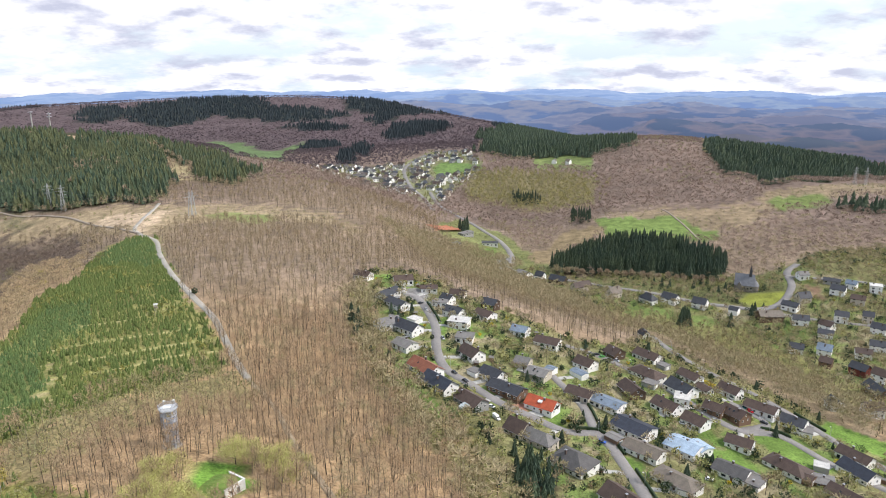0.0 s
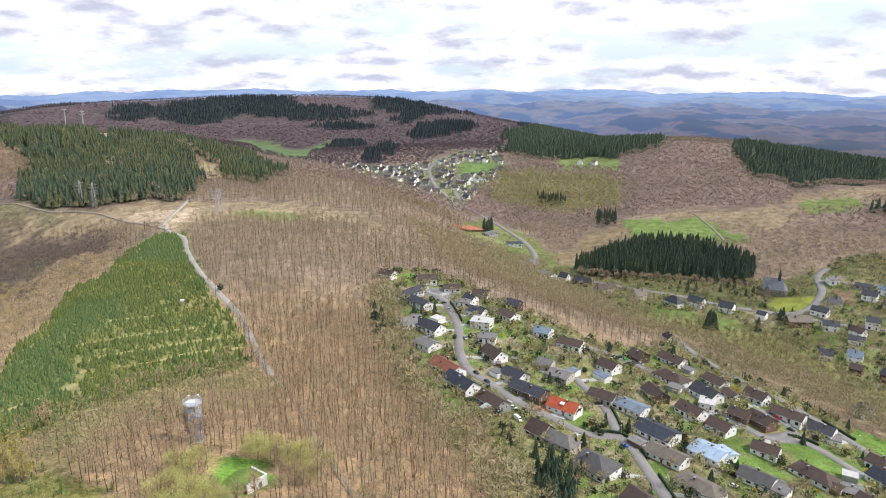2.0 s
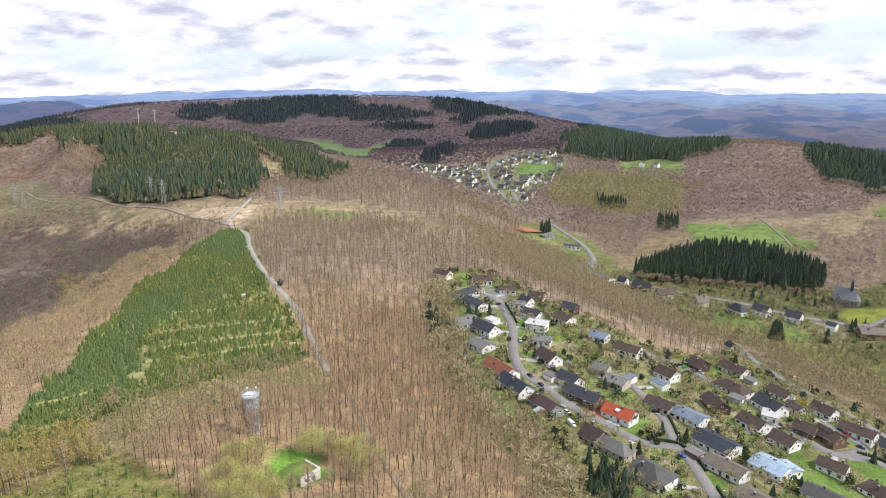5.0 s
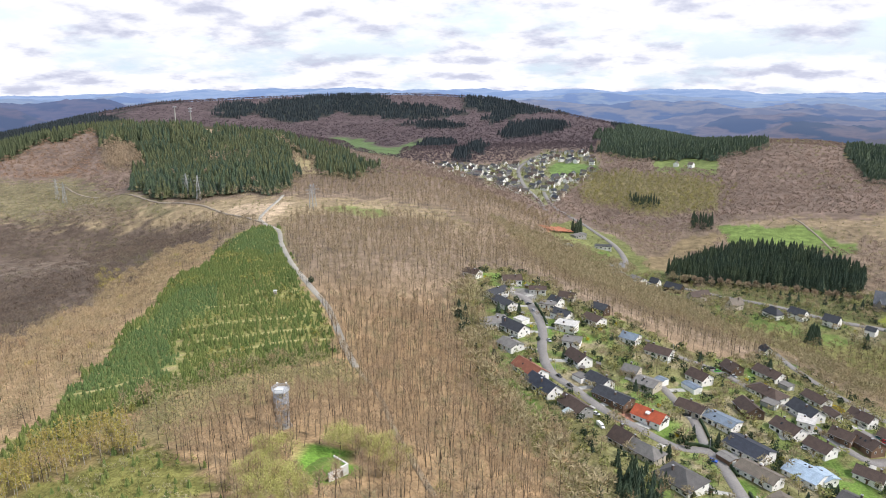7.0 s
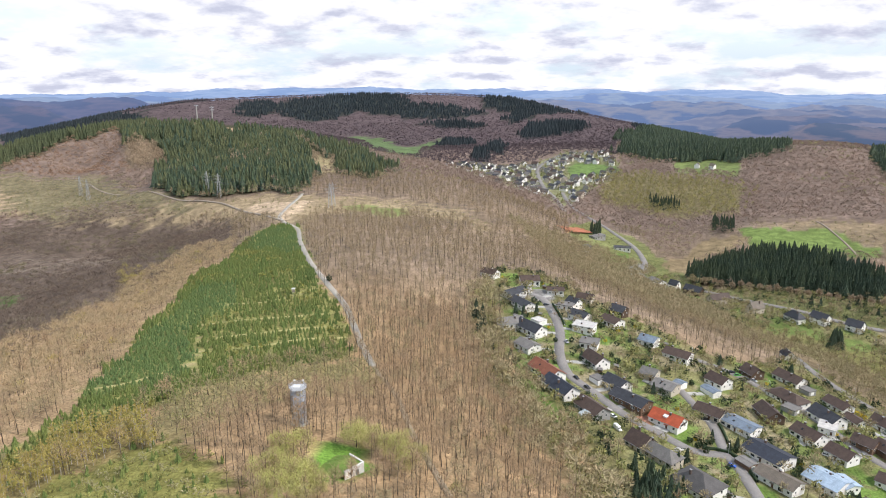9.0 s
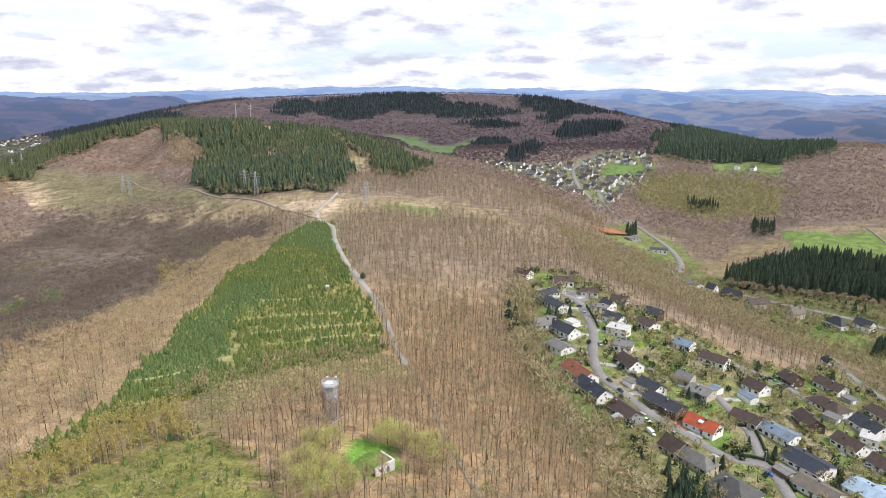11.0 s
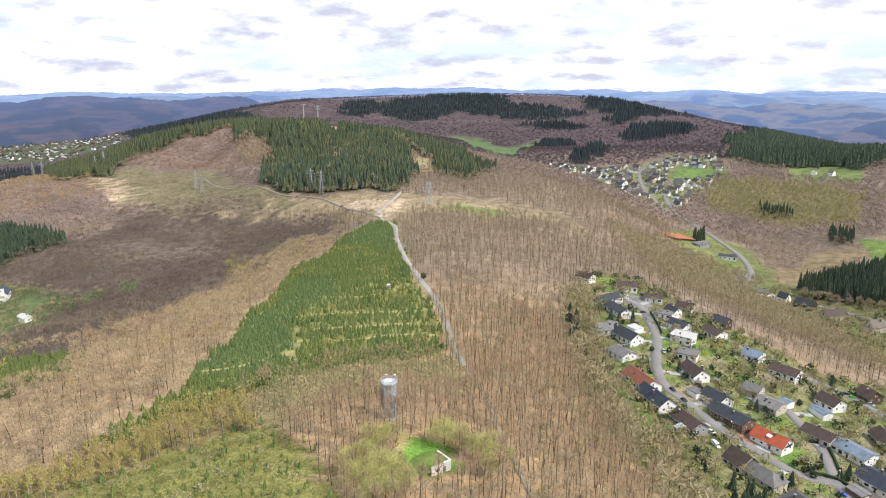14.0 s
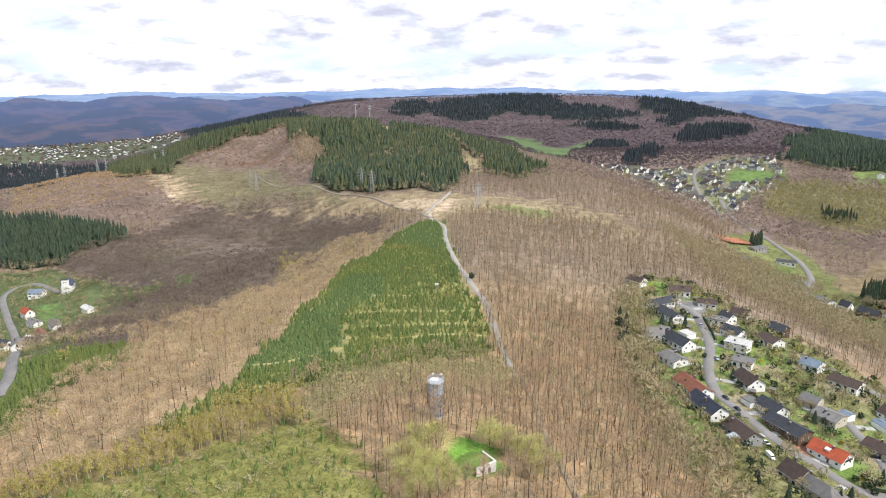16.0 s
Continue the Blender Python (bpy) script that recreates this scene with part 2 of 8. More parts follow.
# ---- the lie of the land ----
# x, y and height in metres of summits, saddles, shoulders and valley floors; the tower hill is at height 0
SPOT_HEIGHTS = {
    "home_ridge": [(-101, 224, 0), (-33, 181, -4), (-71, 199, -1), (-105, 329, -20), (-167, 429, -10), (-221, 531, -16), (-328, 735, -26), (-353, 837, -30), (-215, 247, -10), (-272, 427, -22), (-281, 288, -19), (-324, 198, -14), (-229, 132, -20), (-285, 284, -14), (-264, 485, -22), (-240, 769, -34), (-94, 742, -39), (-320, 407, -36)],
    "settlement": [(102, 258, -41), (45, 314, -37), (-32, 500, -25), (-48, 376, -29), (206, 286, -58), (165, 351, -51), (158, 436, -58), (200, 319, -60), (68, 437, -39), (6, 397, -29), (99, 419, -46)],
    "valley": [(61, 772, -83), (295, 635, -78), (331, 483, -83), (234, 510, -85), (220, 623, -80), (437, 645, -71), (425, 673, -62), (7, 921, -83), (-53, 1203, -83), (-75, 1415, -80), (-9, 1605, -64), (-484, 1894, -92), (92, 679, -83), (0, 690, -61), (-73, 859, -43), (-172, 962, -33)],
    "spruce_hill": [(-447, 804, -33), (-578, 831, -37), (-762, 1287, 9), (-539, 1144, -14), (-312, 1107, -32), (-1141, 1216, -55), (-741, 1096, -15), (-649, 879, -52), (-731, 887, -63), (-1078, 1035, -69), (-868, 1073, -64), (-1061, 1102, -33), (-1148, 1011, -68), (-957, 1193, -4), (-906, 1041, -36), (-792, 1102, -2)],
    "left_valley": [(-1076, 864, -65), (-856, 679, -75), (-706, 514, -89), (-599, 444, -83), (-538, 342, -85), (-596, 575, -78), (-591, 644, -81), (-499, 541, -54), (-482, 427, -70), (-2440, 1729, -198), (-1046, 712, -76), (-540, 658, -86), (-443, 699, -65)],
    "far_side": [(187, 702, -83), (285, 679, -79), (212, 818, -83), (218, 929, -74), (338, 856, -71), (296, 968, -64), (449, 1426, -21), (626, 1230, -66), (604, 1430, -37), (807, 1258, -70), (605, 1045, -45), (479, 786, -72), (268, 1820, -67), (122, 1028, -100), (149, 1314, -70), (255, 1415, -55), (556, 873, -65)],
    "far_hills": [(-1009, 3299, -13), (-893, 2612, -65), (-338, 2623, -59), (-284, 3207, -27), (-21, 2530, -65), (-1512, 2445, -22), (-2687, 2515, -202), (798, 3120, -215), (1241, 2465, -257)],
    "outskirts": [(0, -4700, -184), (-2350, -4070, -184), (-4070, -2350, -184), (-4700, 0, -184), (-4070, 2350, -184), (-2350, 4070, -184), (0, 4700, -184), (2350, 4070, -184), (4070, 2350, -184), (4700, 0, -184), (4070, -2350, -184), (2350, -4070, -184), (-2, 5, -2), (700, 0, -60), (329, 120, -35), (-498, -44, -60), (0, -300, -12), (450, -779, -60), (-579, -689, -60), (1970, -347, -80), (-1879, -684, -80), (0, -2200, -60), (1386, 800, -60), (2598, 1500, -120), (0, 3400, -110), (-2898, 776, -190), (-1256, 336, -90), (-1375, 893, -135), (-1498, 667, -140), (-1597, 1118, -190), (-1827, 931, -195), (-1598, 1439, -185), (-2222, 1864, -198), (-2511, 1450, -198)],
}
_spots = np.array(sum(SPOT_HEIGHTS.values(), []), float)


def _kernel(a, b):
    r2 = ((a[:, None] - b[None]) ** 2).sum(-1)
    return 0.5 * r2 * np.log(r2 + 1e-9)


def _fit_surface():
    q, k = _spots[:, :2] / 500, len(_spots)
    a = np.zeros((k + 3, k + 3))
    a[:k, :k] = _kernel(q, q) + 0.001 * np.eye(k)
    a[:k, k], a[:k, k + 1:] = 1, q
    a[k:, :k] = a[:k, k:].T
    return q, np.linalg.solve(a, np.concatenate([_spots[:, 2], [0, 0, 0]]))


_q, _w = _fit_surface()


def heights(xy):
    """The ground's height at an array of places."""
    xy = np.atleast_2d(np.asarray(xy, float)) / 500
    out = np.empty(len(xy))
    for i in range(0, len(xy), 20000):
        p = xy[i:i + 20000]
        out[i:i + 20000] = _kernel(p, _q) @ _w[:len(_q)] + _w[len(_q)] + p @ _w[len(_q) + 1:]
    return out


def height(x, y):
    return float(heights([(x, y)])[0])


# the houses: place, turn of the ridge, length, width, height of the eaves, pitch, roof, walls, form
HOUSES = """
-30.5 496.0 14 14.0 9 3.4 32 brown white gable
-60.2 495.8 -28 11.9 9 3.2 30 brown white gable
-10.7 484.7 4 11.9 9 3.2 18 brown white gable
3.0 462.0 -42 8.7 8 3.6 35 slate white gable
-2.3 454.9 -14 10.4 8 3 0 grey white flat
7.3 436.0 -39 13.2 9 4 28 slate white gable
10.3 418.0 -17 12.8 10 4.6 0 pale white flat
-36.0 411.8 31 15.0 11 3.2 24 grey white gable
-22.8 406.2 -44 19.2 10 3.2 34 slate white gable
-23.0 383.5 -45 12.8 10 3 22 grey white gable
-39.0 461.0 52 17.1 9 3 28 slate white gable
-31.7 443.4 -50 18.6 9 3 26 slate white gable
-18.7 419.8 -41 7.7 7 2.8 0 pale white flat
10.9 480.9 -17 11.0 9 3.4 30 brown beige gable
34.0 466.9 -33 10.4 9 4 32 slate brown gable
28.5 440.2 -46 13.3 10 3.2 24 brown white gable
13.4 397.3 -10 10.5 10 3 0 grey white flat
16.7 375.6 -56 14.2 10 3 34 brown white gable
-10.1 353.5 -51 20.0 11 3.2 30 terracotta white gable
-2.0 334.4 -52 20.0 10 3.6 34 navy white gable
14.0 317.6 -52 16.2 10 3 30 brown grey gable
27.6 351.9 -48 13.3 10 3.4 28 slate white gable
17.6 354.7 -47 6.8 6 2.6 0 grey white flat
34.1 335.8 -41 20.0 10 3.6 24 slate wood gable
51.3 322.9 -36 15.7 10 3.2 32 red white gable
35.4 291.2 -46 10.0 10 3.2 38 brown beige gable
43.2 284.3 -42 18.5 9 3 34 grey beige hip
50.3 419.7 -31 10.3 10 3.2 24 slateblue white gable
66.6 407.1 -31 15.4 10 3.2 26 brown white gable
46.8 371.7 -28 8.5 9 3.6 26 grey beige gable
54.3 360.7 -34 12.1 11 3 18 grey beige gable
62.8 368.7 -44 5.4 6 2.6 12 slateblue white gable
86.0 382.5 -49 11.7 10 3.2 30 brown white gable
79.3 368.3 -55 9.7 6 2.6 14 slateblue white gable
74.7 341.7 -36 14.1 10 3 24 brown beige gable
110.4 410.3 -59 9.7 10 3.4 32 brown brown gable
133.5 414.8 -53 16.7 10 3.2 28 brown white gable
139.3 400.5 -54 6.6 6 2.6 0 grey grey flat
122.7 379.6 -55 20.0 11 3 26 brown white hip
120.6 365.8 -44 7.8 7 2.6 0 grey grey flat
105.8 352.6 -74 13.8 10 3.2 32 brown brown gable
137.1 360.9 -63 16.1 11 3.4 32 slate white gable
134.0 349.7 -24 8.0 9 3 0 pale white flat
150.5 384.0 -59 13.4 9 3.2 28 brown white gable
152.7 366.5 -65 9.3 7 2.6 22 brown white gable
120.9 336.5 -56 14.1 10 3.2 30 brown white gable
88.0 333.4 -45 16.7 10 3.2 14 slateblue white gable
56.2 263.1 -45 17.6 14 3.2 30 darkgrey white hip
69.8 233.8 -56 14.6 11 3.2 32 brown white gable
94.0 286.3 -45 17.7 10 3.2 22 greybrown white gable
95.3 308.6 -48 19.3 13 3.2 20 navy white gable
82.8 297.1 -52 7.8 6 2.5 8 grey wood gable
116.4 295.3 -46 15.2 13 3 16 paleblue white gable
124.3 296.1 -63 9.1 8 3 16 paleblue white gable
131.8 322.9 -52 11.9 10 3.2 28 brown white gable
100.8 260.6 -49 20.0 10 3 22 greybrown white hip
103.4 255.1 -28 6.4 8 2.8 0 grey white flat
131.5 275.9 -44 14.6 10 3.2 22 darkgrey white gable
138.6 268.7 -47 7.2 9 2.8 0 grey white flat
147.7 305.1 -39 12.1 9 3.2 28 brown white gable
148.1 339.2 -44 10.4 9 3.4 28 brown wood gable
158.0 335.6 -59 12.8 10 3.6 30 brown wood gable
168.3 367.5 -54 12.3 9 3.6 32 brown white gable
178.4 348.7 -45 16.4 9 3.2 28 brown white gable
192.5 339.6 -45 12.6 10 3.2 28 slate white gable
196.5 333.4 -30 6.4 8 2.8 0 grey white flat
209.8 310.2 -59 15.7 9 3.4 30 brown white gable
200.6 292.4 -68 16.2 10 3.4 30 navy white gable
163.0 287.6 -56 19.2 10 3 28 brown white hip
183.4 294.2 -28 6.5 6 2.8 0 pale grey flat
175.6 278.4 -27 8.1 8 2.6 6 grey wood gable
177.4 262.3 -60 15.9 10 3.2 30 brown white gable
167.9 278.7 -49 6.1 7 2.8 20 brown wood gable
86.2 700.4 -54 16.5 10 4 26 grey white gable
103.1 696.4 -43 9.4 8 4.5 45 slate white gable
119.0 678.5 -38 17.1 9 4.5 42 slate brown gable
136.2 646.4 30 20.0 9 4.8 40 brown beige gable
162.7 621.8 37 13.7 9 5 48 greybrown beige gable
191.6 606.9 -58 15.3 9 4.8 46 slate white hip
212.6 608.4 -49 14.1 10 5 40 slate white gable
236.6 597.6 -41 12.2 10 5 40 slate white gable
357.4 652.7 2 9.6 9 4.2 32 grey white gable
378.2 636.8 -34 14.2 8 3.2 24 slate grey gable
372.8 615.2 -43 12.2 10 4.8 34 slate white gable
391.7 626.6 -46 9.0 9 4.2 32 slateblue white gable
379.8 594.6 -35 11.4 9 5 32 brown beige gable
409.9 618.2 -27 9.9 10 6.5 0 pale white flat
333.8 603.2 12 11.9 9 4.6 45 slate beige gable
315.2 588.1 -48 13.5 9 4.4 34 slate white gable
287.9 569.4 -1 20.0 11 4.6 34 greybrown wood gable
309.9 559.3 -17 12.5 9 5 34 slate white gable
326.0 545.9 -60 10.6 9 4.8 34 brown white gable
345.6 560.0 -26 10.4 9 6.5 34 slate white gable
367.8 558.3 -31 8.2 9 6 34 slate beige gable
364.3 536.1 -44 11.3 10 5 34 slate white gable
279.5 504.3 -27 9.8 9 4.8 34 slate white gable
299.0 499.0 -36 10.0 10 5 36 slateblue white gable
285.7 472.7 -41 8.1 9 5 30 brown wood gable
323.5 489.5 -24 11.1 9 5 30 brown white gable
301.1 456.6 -57 11.5 9 5.5 36 slate redbrown gable
343.2 503.4 -30 11.2 10 4.8 30 slate white gable
308.3 443.5 -58 9.6 9 6 36 brown white gable
238.6 379.8 -86 8.2 8 4.6 36 slate white gable
261.6 378.4 -5 10.6 9 5 34 brown white gable
287.1 414.7 -90 17.2 10 4.2 38 slate wood gable
318.0 532.9 -31 11.3 9 3.6 28 slate white gable
262.5 583.8 -44 8.0 7 4 36 slate white gable
150.5 479.4 -83 8.9 7 3.5 40 slate white gable
58.5 833.0 -4 19.8 10 3.4 0 slate white flat
29.3 872.3 47 20.0 10 3.4 8 grey grey gable
13.1 767.0 29 12.7 9 5 0 grey beige flat
-626.2 432.3 25 13.0 12 4.6 24 slateblue white gable
-582.9 390.0 -16 13.0 8 4.6 42 red white gable
-518.0 369.0 -26 18.0 8 3.4 30 greybrown white gable
-473.0 318.0 10 11.0 8 4.0 28 pale beige gable
-450.0 291.0 -40 12.0 8 4.2 34 grey white gable
-552.0 374.1 -10 13.0 8 3.6 26 grey white gable
-499.0 342.2 -26 13.0 7 3.6 34 terracotta white gable
-491.6 307.3 -2 13.0 10 4.6 34 slate white gable
-522.8 405.5 -16 13.0 7 3.2 24 pale white gable
"""

# outlines of the land cover, in plan
LAND = {
    "valley_open": [(70, 696), (112, 594), (136, 523), (185, 515), (210, 466), (243, 454), (253, 421), (268, 373), (295, 310), (619, 710), (520, 778), (442, 745), (365, 690), (323, 673), (297, 679), (208, 697), (126, 711), (104, 753)],
    "stream_scrub": [(139, 535), (185, 515), (210, 466), (243, 454), (253, 421), (268, 373), (285, 335), (303, 359), (287, 404), (278, 474), (276, 523), (251, 551), (211, 564), (158, 573)],
    "valley_road_fields": [(-12, 905), (32, 1024), (76, 946), (102, 838), (120, 768), (144, 703), (137, 725), (47, 688), (38, 760), (0, 819)],
    "settlement": [(-62, 516), (-37, 549), (-2, 528), (32, 475), (59, 456), (86, 432), (118, 434), (142, 465), (164, 493), (178, 426), (203, 397), (223, 360), (243, 336), (264, 273), (174, 169), (14, 142), (22, 219), (11, 262), (-4, 299), (-26, 350), (-38, 387), (-47, 433), (-55, 473)],
    "plantation": [(-217, 251), (-255, 357), (-288, 481), (-309, 615), (-309, 655), (-284, 648), (-224, 524), (-175, 433), (-146, 391), (-121, 347), (-115, 334), (-140, 293), (-163, 254), (-179, 225), (-195, 200), (-200, 189), (-209, 183), (-214, 199), (-204, 227)],
    "young_growth": [(-225, 142), (-204, 159), (-163, 190), (-147, 210), (-122, 195), (-106, 179), (-91, 168), (-76, 142), (-123, 106), (-218, 105), (-240, 128)],
    "birch_strip": [(-241, 140), (-223, 162), (-199, 182), (-190, 221), (-167, 226), (-148, 205), (-167, 192), (-186, 169), (-213, 149), (-226, 138), (-234, 122), (-243, 129)],
    "grove_lawn": [(-89, 212), (-80, 218), (-70, 215), (-65, 205), (-67, 194), (-78, 189), (-87, 197)],
    "block_spruce": [(118, 760), (128, 721), (208, 697), (284, 676), (304, 703), (304, 728), (271, 807), (222, 830), (175, 807), (125, 747)],
    "valley_meadow": [(222, 954), (264, 935), (312, 911), (324, 870), (365, 852), (351, 815), (283, 818), (227, 845), (217, 882)],
    "valley_meadow_b": [(465, 963), (507, 984), (554, 996), (556, 969), (516, 937), (470, 922)],
    "tan_field": [(98, 787), (154, 904), (214, 919), (223, 892), (153, 833), (115, 765)],
    "clearing_right": [(229, 971), (332, 951), (413, 953), (486, 1010), (566, 1037), (808, 1240), (951, 1250), (785, 1025), (654, 999), (552, 977), (448, 924), (372, 851), (325, 881), (264, 932)],
    "slope_meadow": [(384, 682), (459, 751), (490, 731), (543, 689), (495, 623), (432, 637), (394, 646)],
    "right_spruce": [(519, 1376), (505, 1161), (494, 1059), (542, 1057), (700, 1229), (827, 1271), (941, 1169), (976, 1219), (865, 1337), (1699, 3207), (1533, 3501)],
    "right_spruce_b": [(548, 938), (580, 912), (650, 891), (668, 921), (619, 945), (564, 943)],
    "centre_spruce": [(67, 1603), (141, 1481), (212, 1466), (293, 1396), (420, 1447), (873, 3891), (546, 3824), (138, 2233)],
    "yellow_wood": [(40, 1165), (57, 1364), (129, 1352), (200, 1305), (276, 1207), (243, 1045), (191, 1058), (107, 1106)],
    "hill_farm_meadow": [(186, 1450), (214, 1480), (306, 1399), (284, 1292), (235, 1314), (187, 1365)],
    "hill_spruce": [(-583, 838), (-523, 823), (-451, 811), (-366, 831), (-356, 856), (-372, 906), (-371, 972), (-331, 958), (-280, 929), (-291, 1098), (-278, 1049), (-410, 1259), (-533, 1342), (-1006, 2100), (-1286, 2174), (-877, 1215), (-776, 1075), (-705, 1029)],
    "hill_spruce_wing": [(-1101, 955), (-1290, 1120), (-1345, 1180), (-1290, 1240), (-1180, 1300), (-1090, 1380), (-1000, 1450), (-828, 1234), (-919, 1231), (-959, 1149), (-984, 1061), (-960, 961), (-922, 908), (-996, 890)],
    "hill_clear_a": [(-704, 1273), (-1118, 2088), (-651, 1246), (-660, 1219)],
    "hill_clear_b": [(-561, 1264), (-532, 1277), (-424, 1114), (-358, 972), (-381, 962), (-477, 1157)],
    "power_clearing": [(-902, 884), (-820, 925), (-731, 926), (-564, 821), (-445, 800), (-344, 817), (-260, 836), (-199, 831), (-134, 786), (-82, 747), (-90, 708), (-153, 747), (-201, 781), (-277, 718), (-276, 651), (-311, 659), (-368, 721), (-425, 760), (-480, 750), (-588, 746), (-693, 773), (-815, 792)],
    "log_yard": [(-387, 772), (-341, 773), (-319, 773), (-307, 710), (-310, 670), (-336, 701), (-368, 735)],
    "strip_green": [(-282, 775), (-238, 797), (-200, 779), (-180, 757), (-203, 731), (-260, 755)],
    "left_heath": [(-1122, 1026), (-927, 957), (-804, 994), (-559, 826), (-468, 798), (-487, 770), (-562, 773), (-652, 763), (-779, 810), (-858, 819), (-967, 895)],
    "left_sand": [(-1090, 1003), (-955, 929), (-858, 878), (-804, 832), (-807, 805), (-871, 835)],
    "clear_cut": [(-718, 816), (-722, 854), (-613, 811), (-547, 785), (-525, 751), (-595, 747)],
    "clear_cut_b": [(-646, 596), (-670, 638), (-596, 667), (-546, 681), (-431, 565), (-435, 516), (-496, 521)],
    "left_spruce": [(-838, 470), (-775, 494), (-700, 517), (-725, 575), (-706, 629), (-710, 644), (-811, 642), (-913, 635), (-1070, 615)],
    "left_young_spruce": [(-348, 196), (-327, 231), (-283, 256), (-278, 226), (-281, 196), (-273, 171), (-276, 150)],
    "chapel_fields": [(-797, 456), (-726, 500), (-658, 498), (-552, 457), (-488, 461), (-480, 438), (-491, 410), (-424, 323), (-342, 241), (-381, 208)],
    "town": [(-261, 1334), (-182, 1420), (-92, 1494), (-29, 1625), (66, 1598), (86, 1477), (58, 1322), (26, 1257), (-3, 1140), (-25, 1092), (-51, 1157), (-101, 1177), (-169, 1242)],
    "town_meadow": [(-25, 1467), (51, 1484), (72, 1423), (27, 1353), (-5, 1329)],
    "far_meadow": [(-727, 2062), (-596, 2053), (-453, 1771), (-432, 1954), (-427, 2136), (-363, 1857), (-319, 1385), (-351, 1325), (-440, 1426)],
    "far_town": [(-3313, 2005), (-3075, 2219), (-2936, 2549), (-2749, 2782), (-2028, 2080), (-2066, 1811), (-2265, 1712), (-2349, 1405)],
    "oak_belt": [(-162, 253), (-139, 289), (-113, 330), (-103, 322), (-87, 283), (-96, 265), (-118, 255), (-126, 229), (-136, 209), (-168, 210)],
    "peak_woods": [(-1216, 2593), (-1226, 2839), (-1148, 3188), (-976, 3261), (-857, 3212), (-724, 2916), (-538, 2846), (-329, 2676), (-487, 2575), (-642, 2582), (-810, 2660), (-901, 2727), (-909, 2513), (-941, 2364), (-1061, 2396)],
    "peak_woods_b": [(-168, 2166), (-167, 2395), (-103, 2466), (-35, 2536), (34, 2376), (-55, 2204), (-102, 2086), (-150, 2047)],
    "peak_woods_c": [(-563, 2432), (-520, 2523), (-387, 2486), (-342, 2360), (-404, 2342), (-500, 2376)],
    "peak_woods_d": [(-379, 1776), (-414, 2047), (-343, 2092), (-302, 1941), (-324, 1791)],
    "peak_woods_e": [(-262, 1506), (-268, 1724), (-219, 1678), (-200, 1491), (-239, 1456)],
    "peak_woods_f": [(-263, 1963), (-235, 1991), (-173, 1752), (-166, 1580), (-213, 1631)],
    "peak_woods_g": [(-312, 2545), (-265, 2691), (-202, 2585), (-237, 2413)],
    "peak_woods_h": [(-1265, 2390), (-1329, 2582), (-1289, 2753), (-1172, 2574), (-1115, 2326), (-1187, 2277)],
    "ridge_woods": [(-452, 3241), (-291, 3207), (-156, 3089), (-31, 3008), (40, 3400), (16, 2992), (-97, 2831), (-186, 2522), (-260, 2648), (-371, 2828)],
    "dense_young": [(-214, 244), (-239, 319), (-252, 397), (-252, 432), (-233, 428), (-216, 392), (-213, 354), (-212, 337), (-193, 303), (-180, 273), (-185, 258), (-202, 250)],
    "top_young": [(-318, 639), (-273, 627), (-222, 526), (-230, 504), (-277, 549)],
    "tan_gap": [(-183, 278), (-193, 299), (-201, 332), (-197, 332), (-189, 304), (-180, 278)],
    "lit_hill": [(-1900, 1352), (-1900, 1530), (-1700, 1500), (-1155, 1019), (-982, 919), (-864, 821), (-853, 755), (-874, 683), (-953, 646)],
    "rusty_slope": [(-971, 978), (-994, 1070), (-974, 1167), (-1100, 1400), (-877, 1232), (-777, 1117), (-776, 1069), (-699, 991), (-774, 963), (-864, 939)],
    "hill_larch": [(-785, 1083), (-786, 1111), (-761, 1105), (-687, 1061), (-655, 1029), (-683, 1021), (-701, 1010), (-750, 1045)],
    "hill_larch_b": [(-597, 1078), (-537, 1091), (-484, 1020), (-524, 986)],
    "yellow_line": [(-369, 457), (-386, 505), (-344, 489), (-325, 453), (-348, 445)],
    "left_far_woods": [(-3896, 2446), (-3649, 2801), (-3356, 3146), (-999, 1195), (-1686, 2520), (-1573, 2195), (-2011, 2398), (-1954, 2033), (-2855, 2478), (-3363, 2434), (-3415, 2124)],
    "right_far_woods": [(1072, 4473), (476, 1488), (1776, 4243), (2012, 3890), (2323, 3636), (2546, 3405), (2277, 3030), (1897, 3231), (1679, 3772), (1332, 4139)],
    "alder_wood": [(-677, 597), (-604, 704), (-463, 731), (-337, 631), (-315, 534), (-322, 471), (-344, 436), (-314, 312), (-290, 240), (-307, 233), (-435, 357), (-474, 448), (-490, 471), (-619, 502)],
    "west_belt": [(-70, 462), (-62, 496), (-49, 458), (-42, 413), (-32, 360), (-21, 330), (-4, 292), (11, 257), (21, 224), (20, 199), (13, 196), (4, 236), (-11, 266), (-29, 312), (-46, 358), (-62, 409)],
    "spruce_group_a": [(116, 1169), (161, 1160), (163, 1119), (119, 1130)],
    "spruce_group_b": [(182, 1009), (217, 970), (212, 921), (176, 946)],
    "spruce_group_c": [(25, 950), (36, 977), (38, 933), (26, 911)],
    "conifer_thicket": [(30, 262), (43, 264), (47, 248), (43, 231), (37, 218), (28, 226)],
    "court": [(-12, 863), (13, 956), (19, 924), (-9, 832)],
}

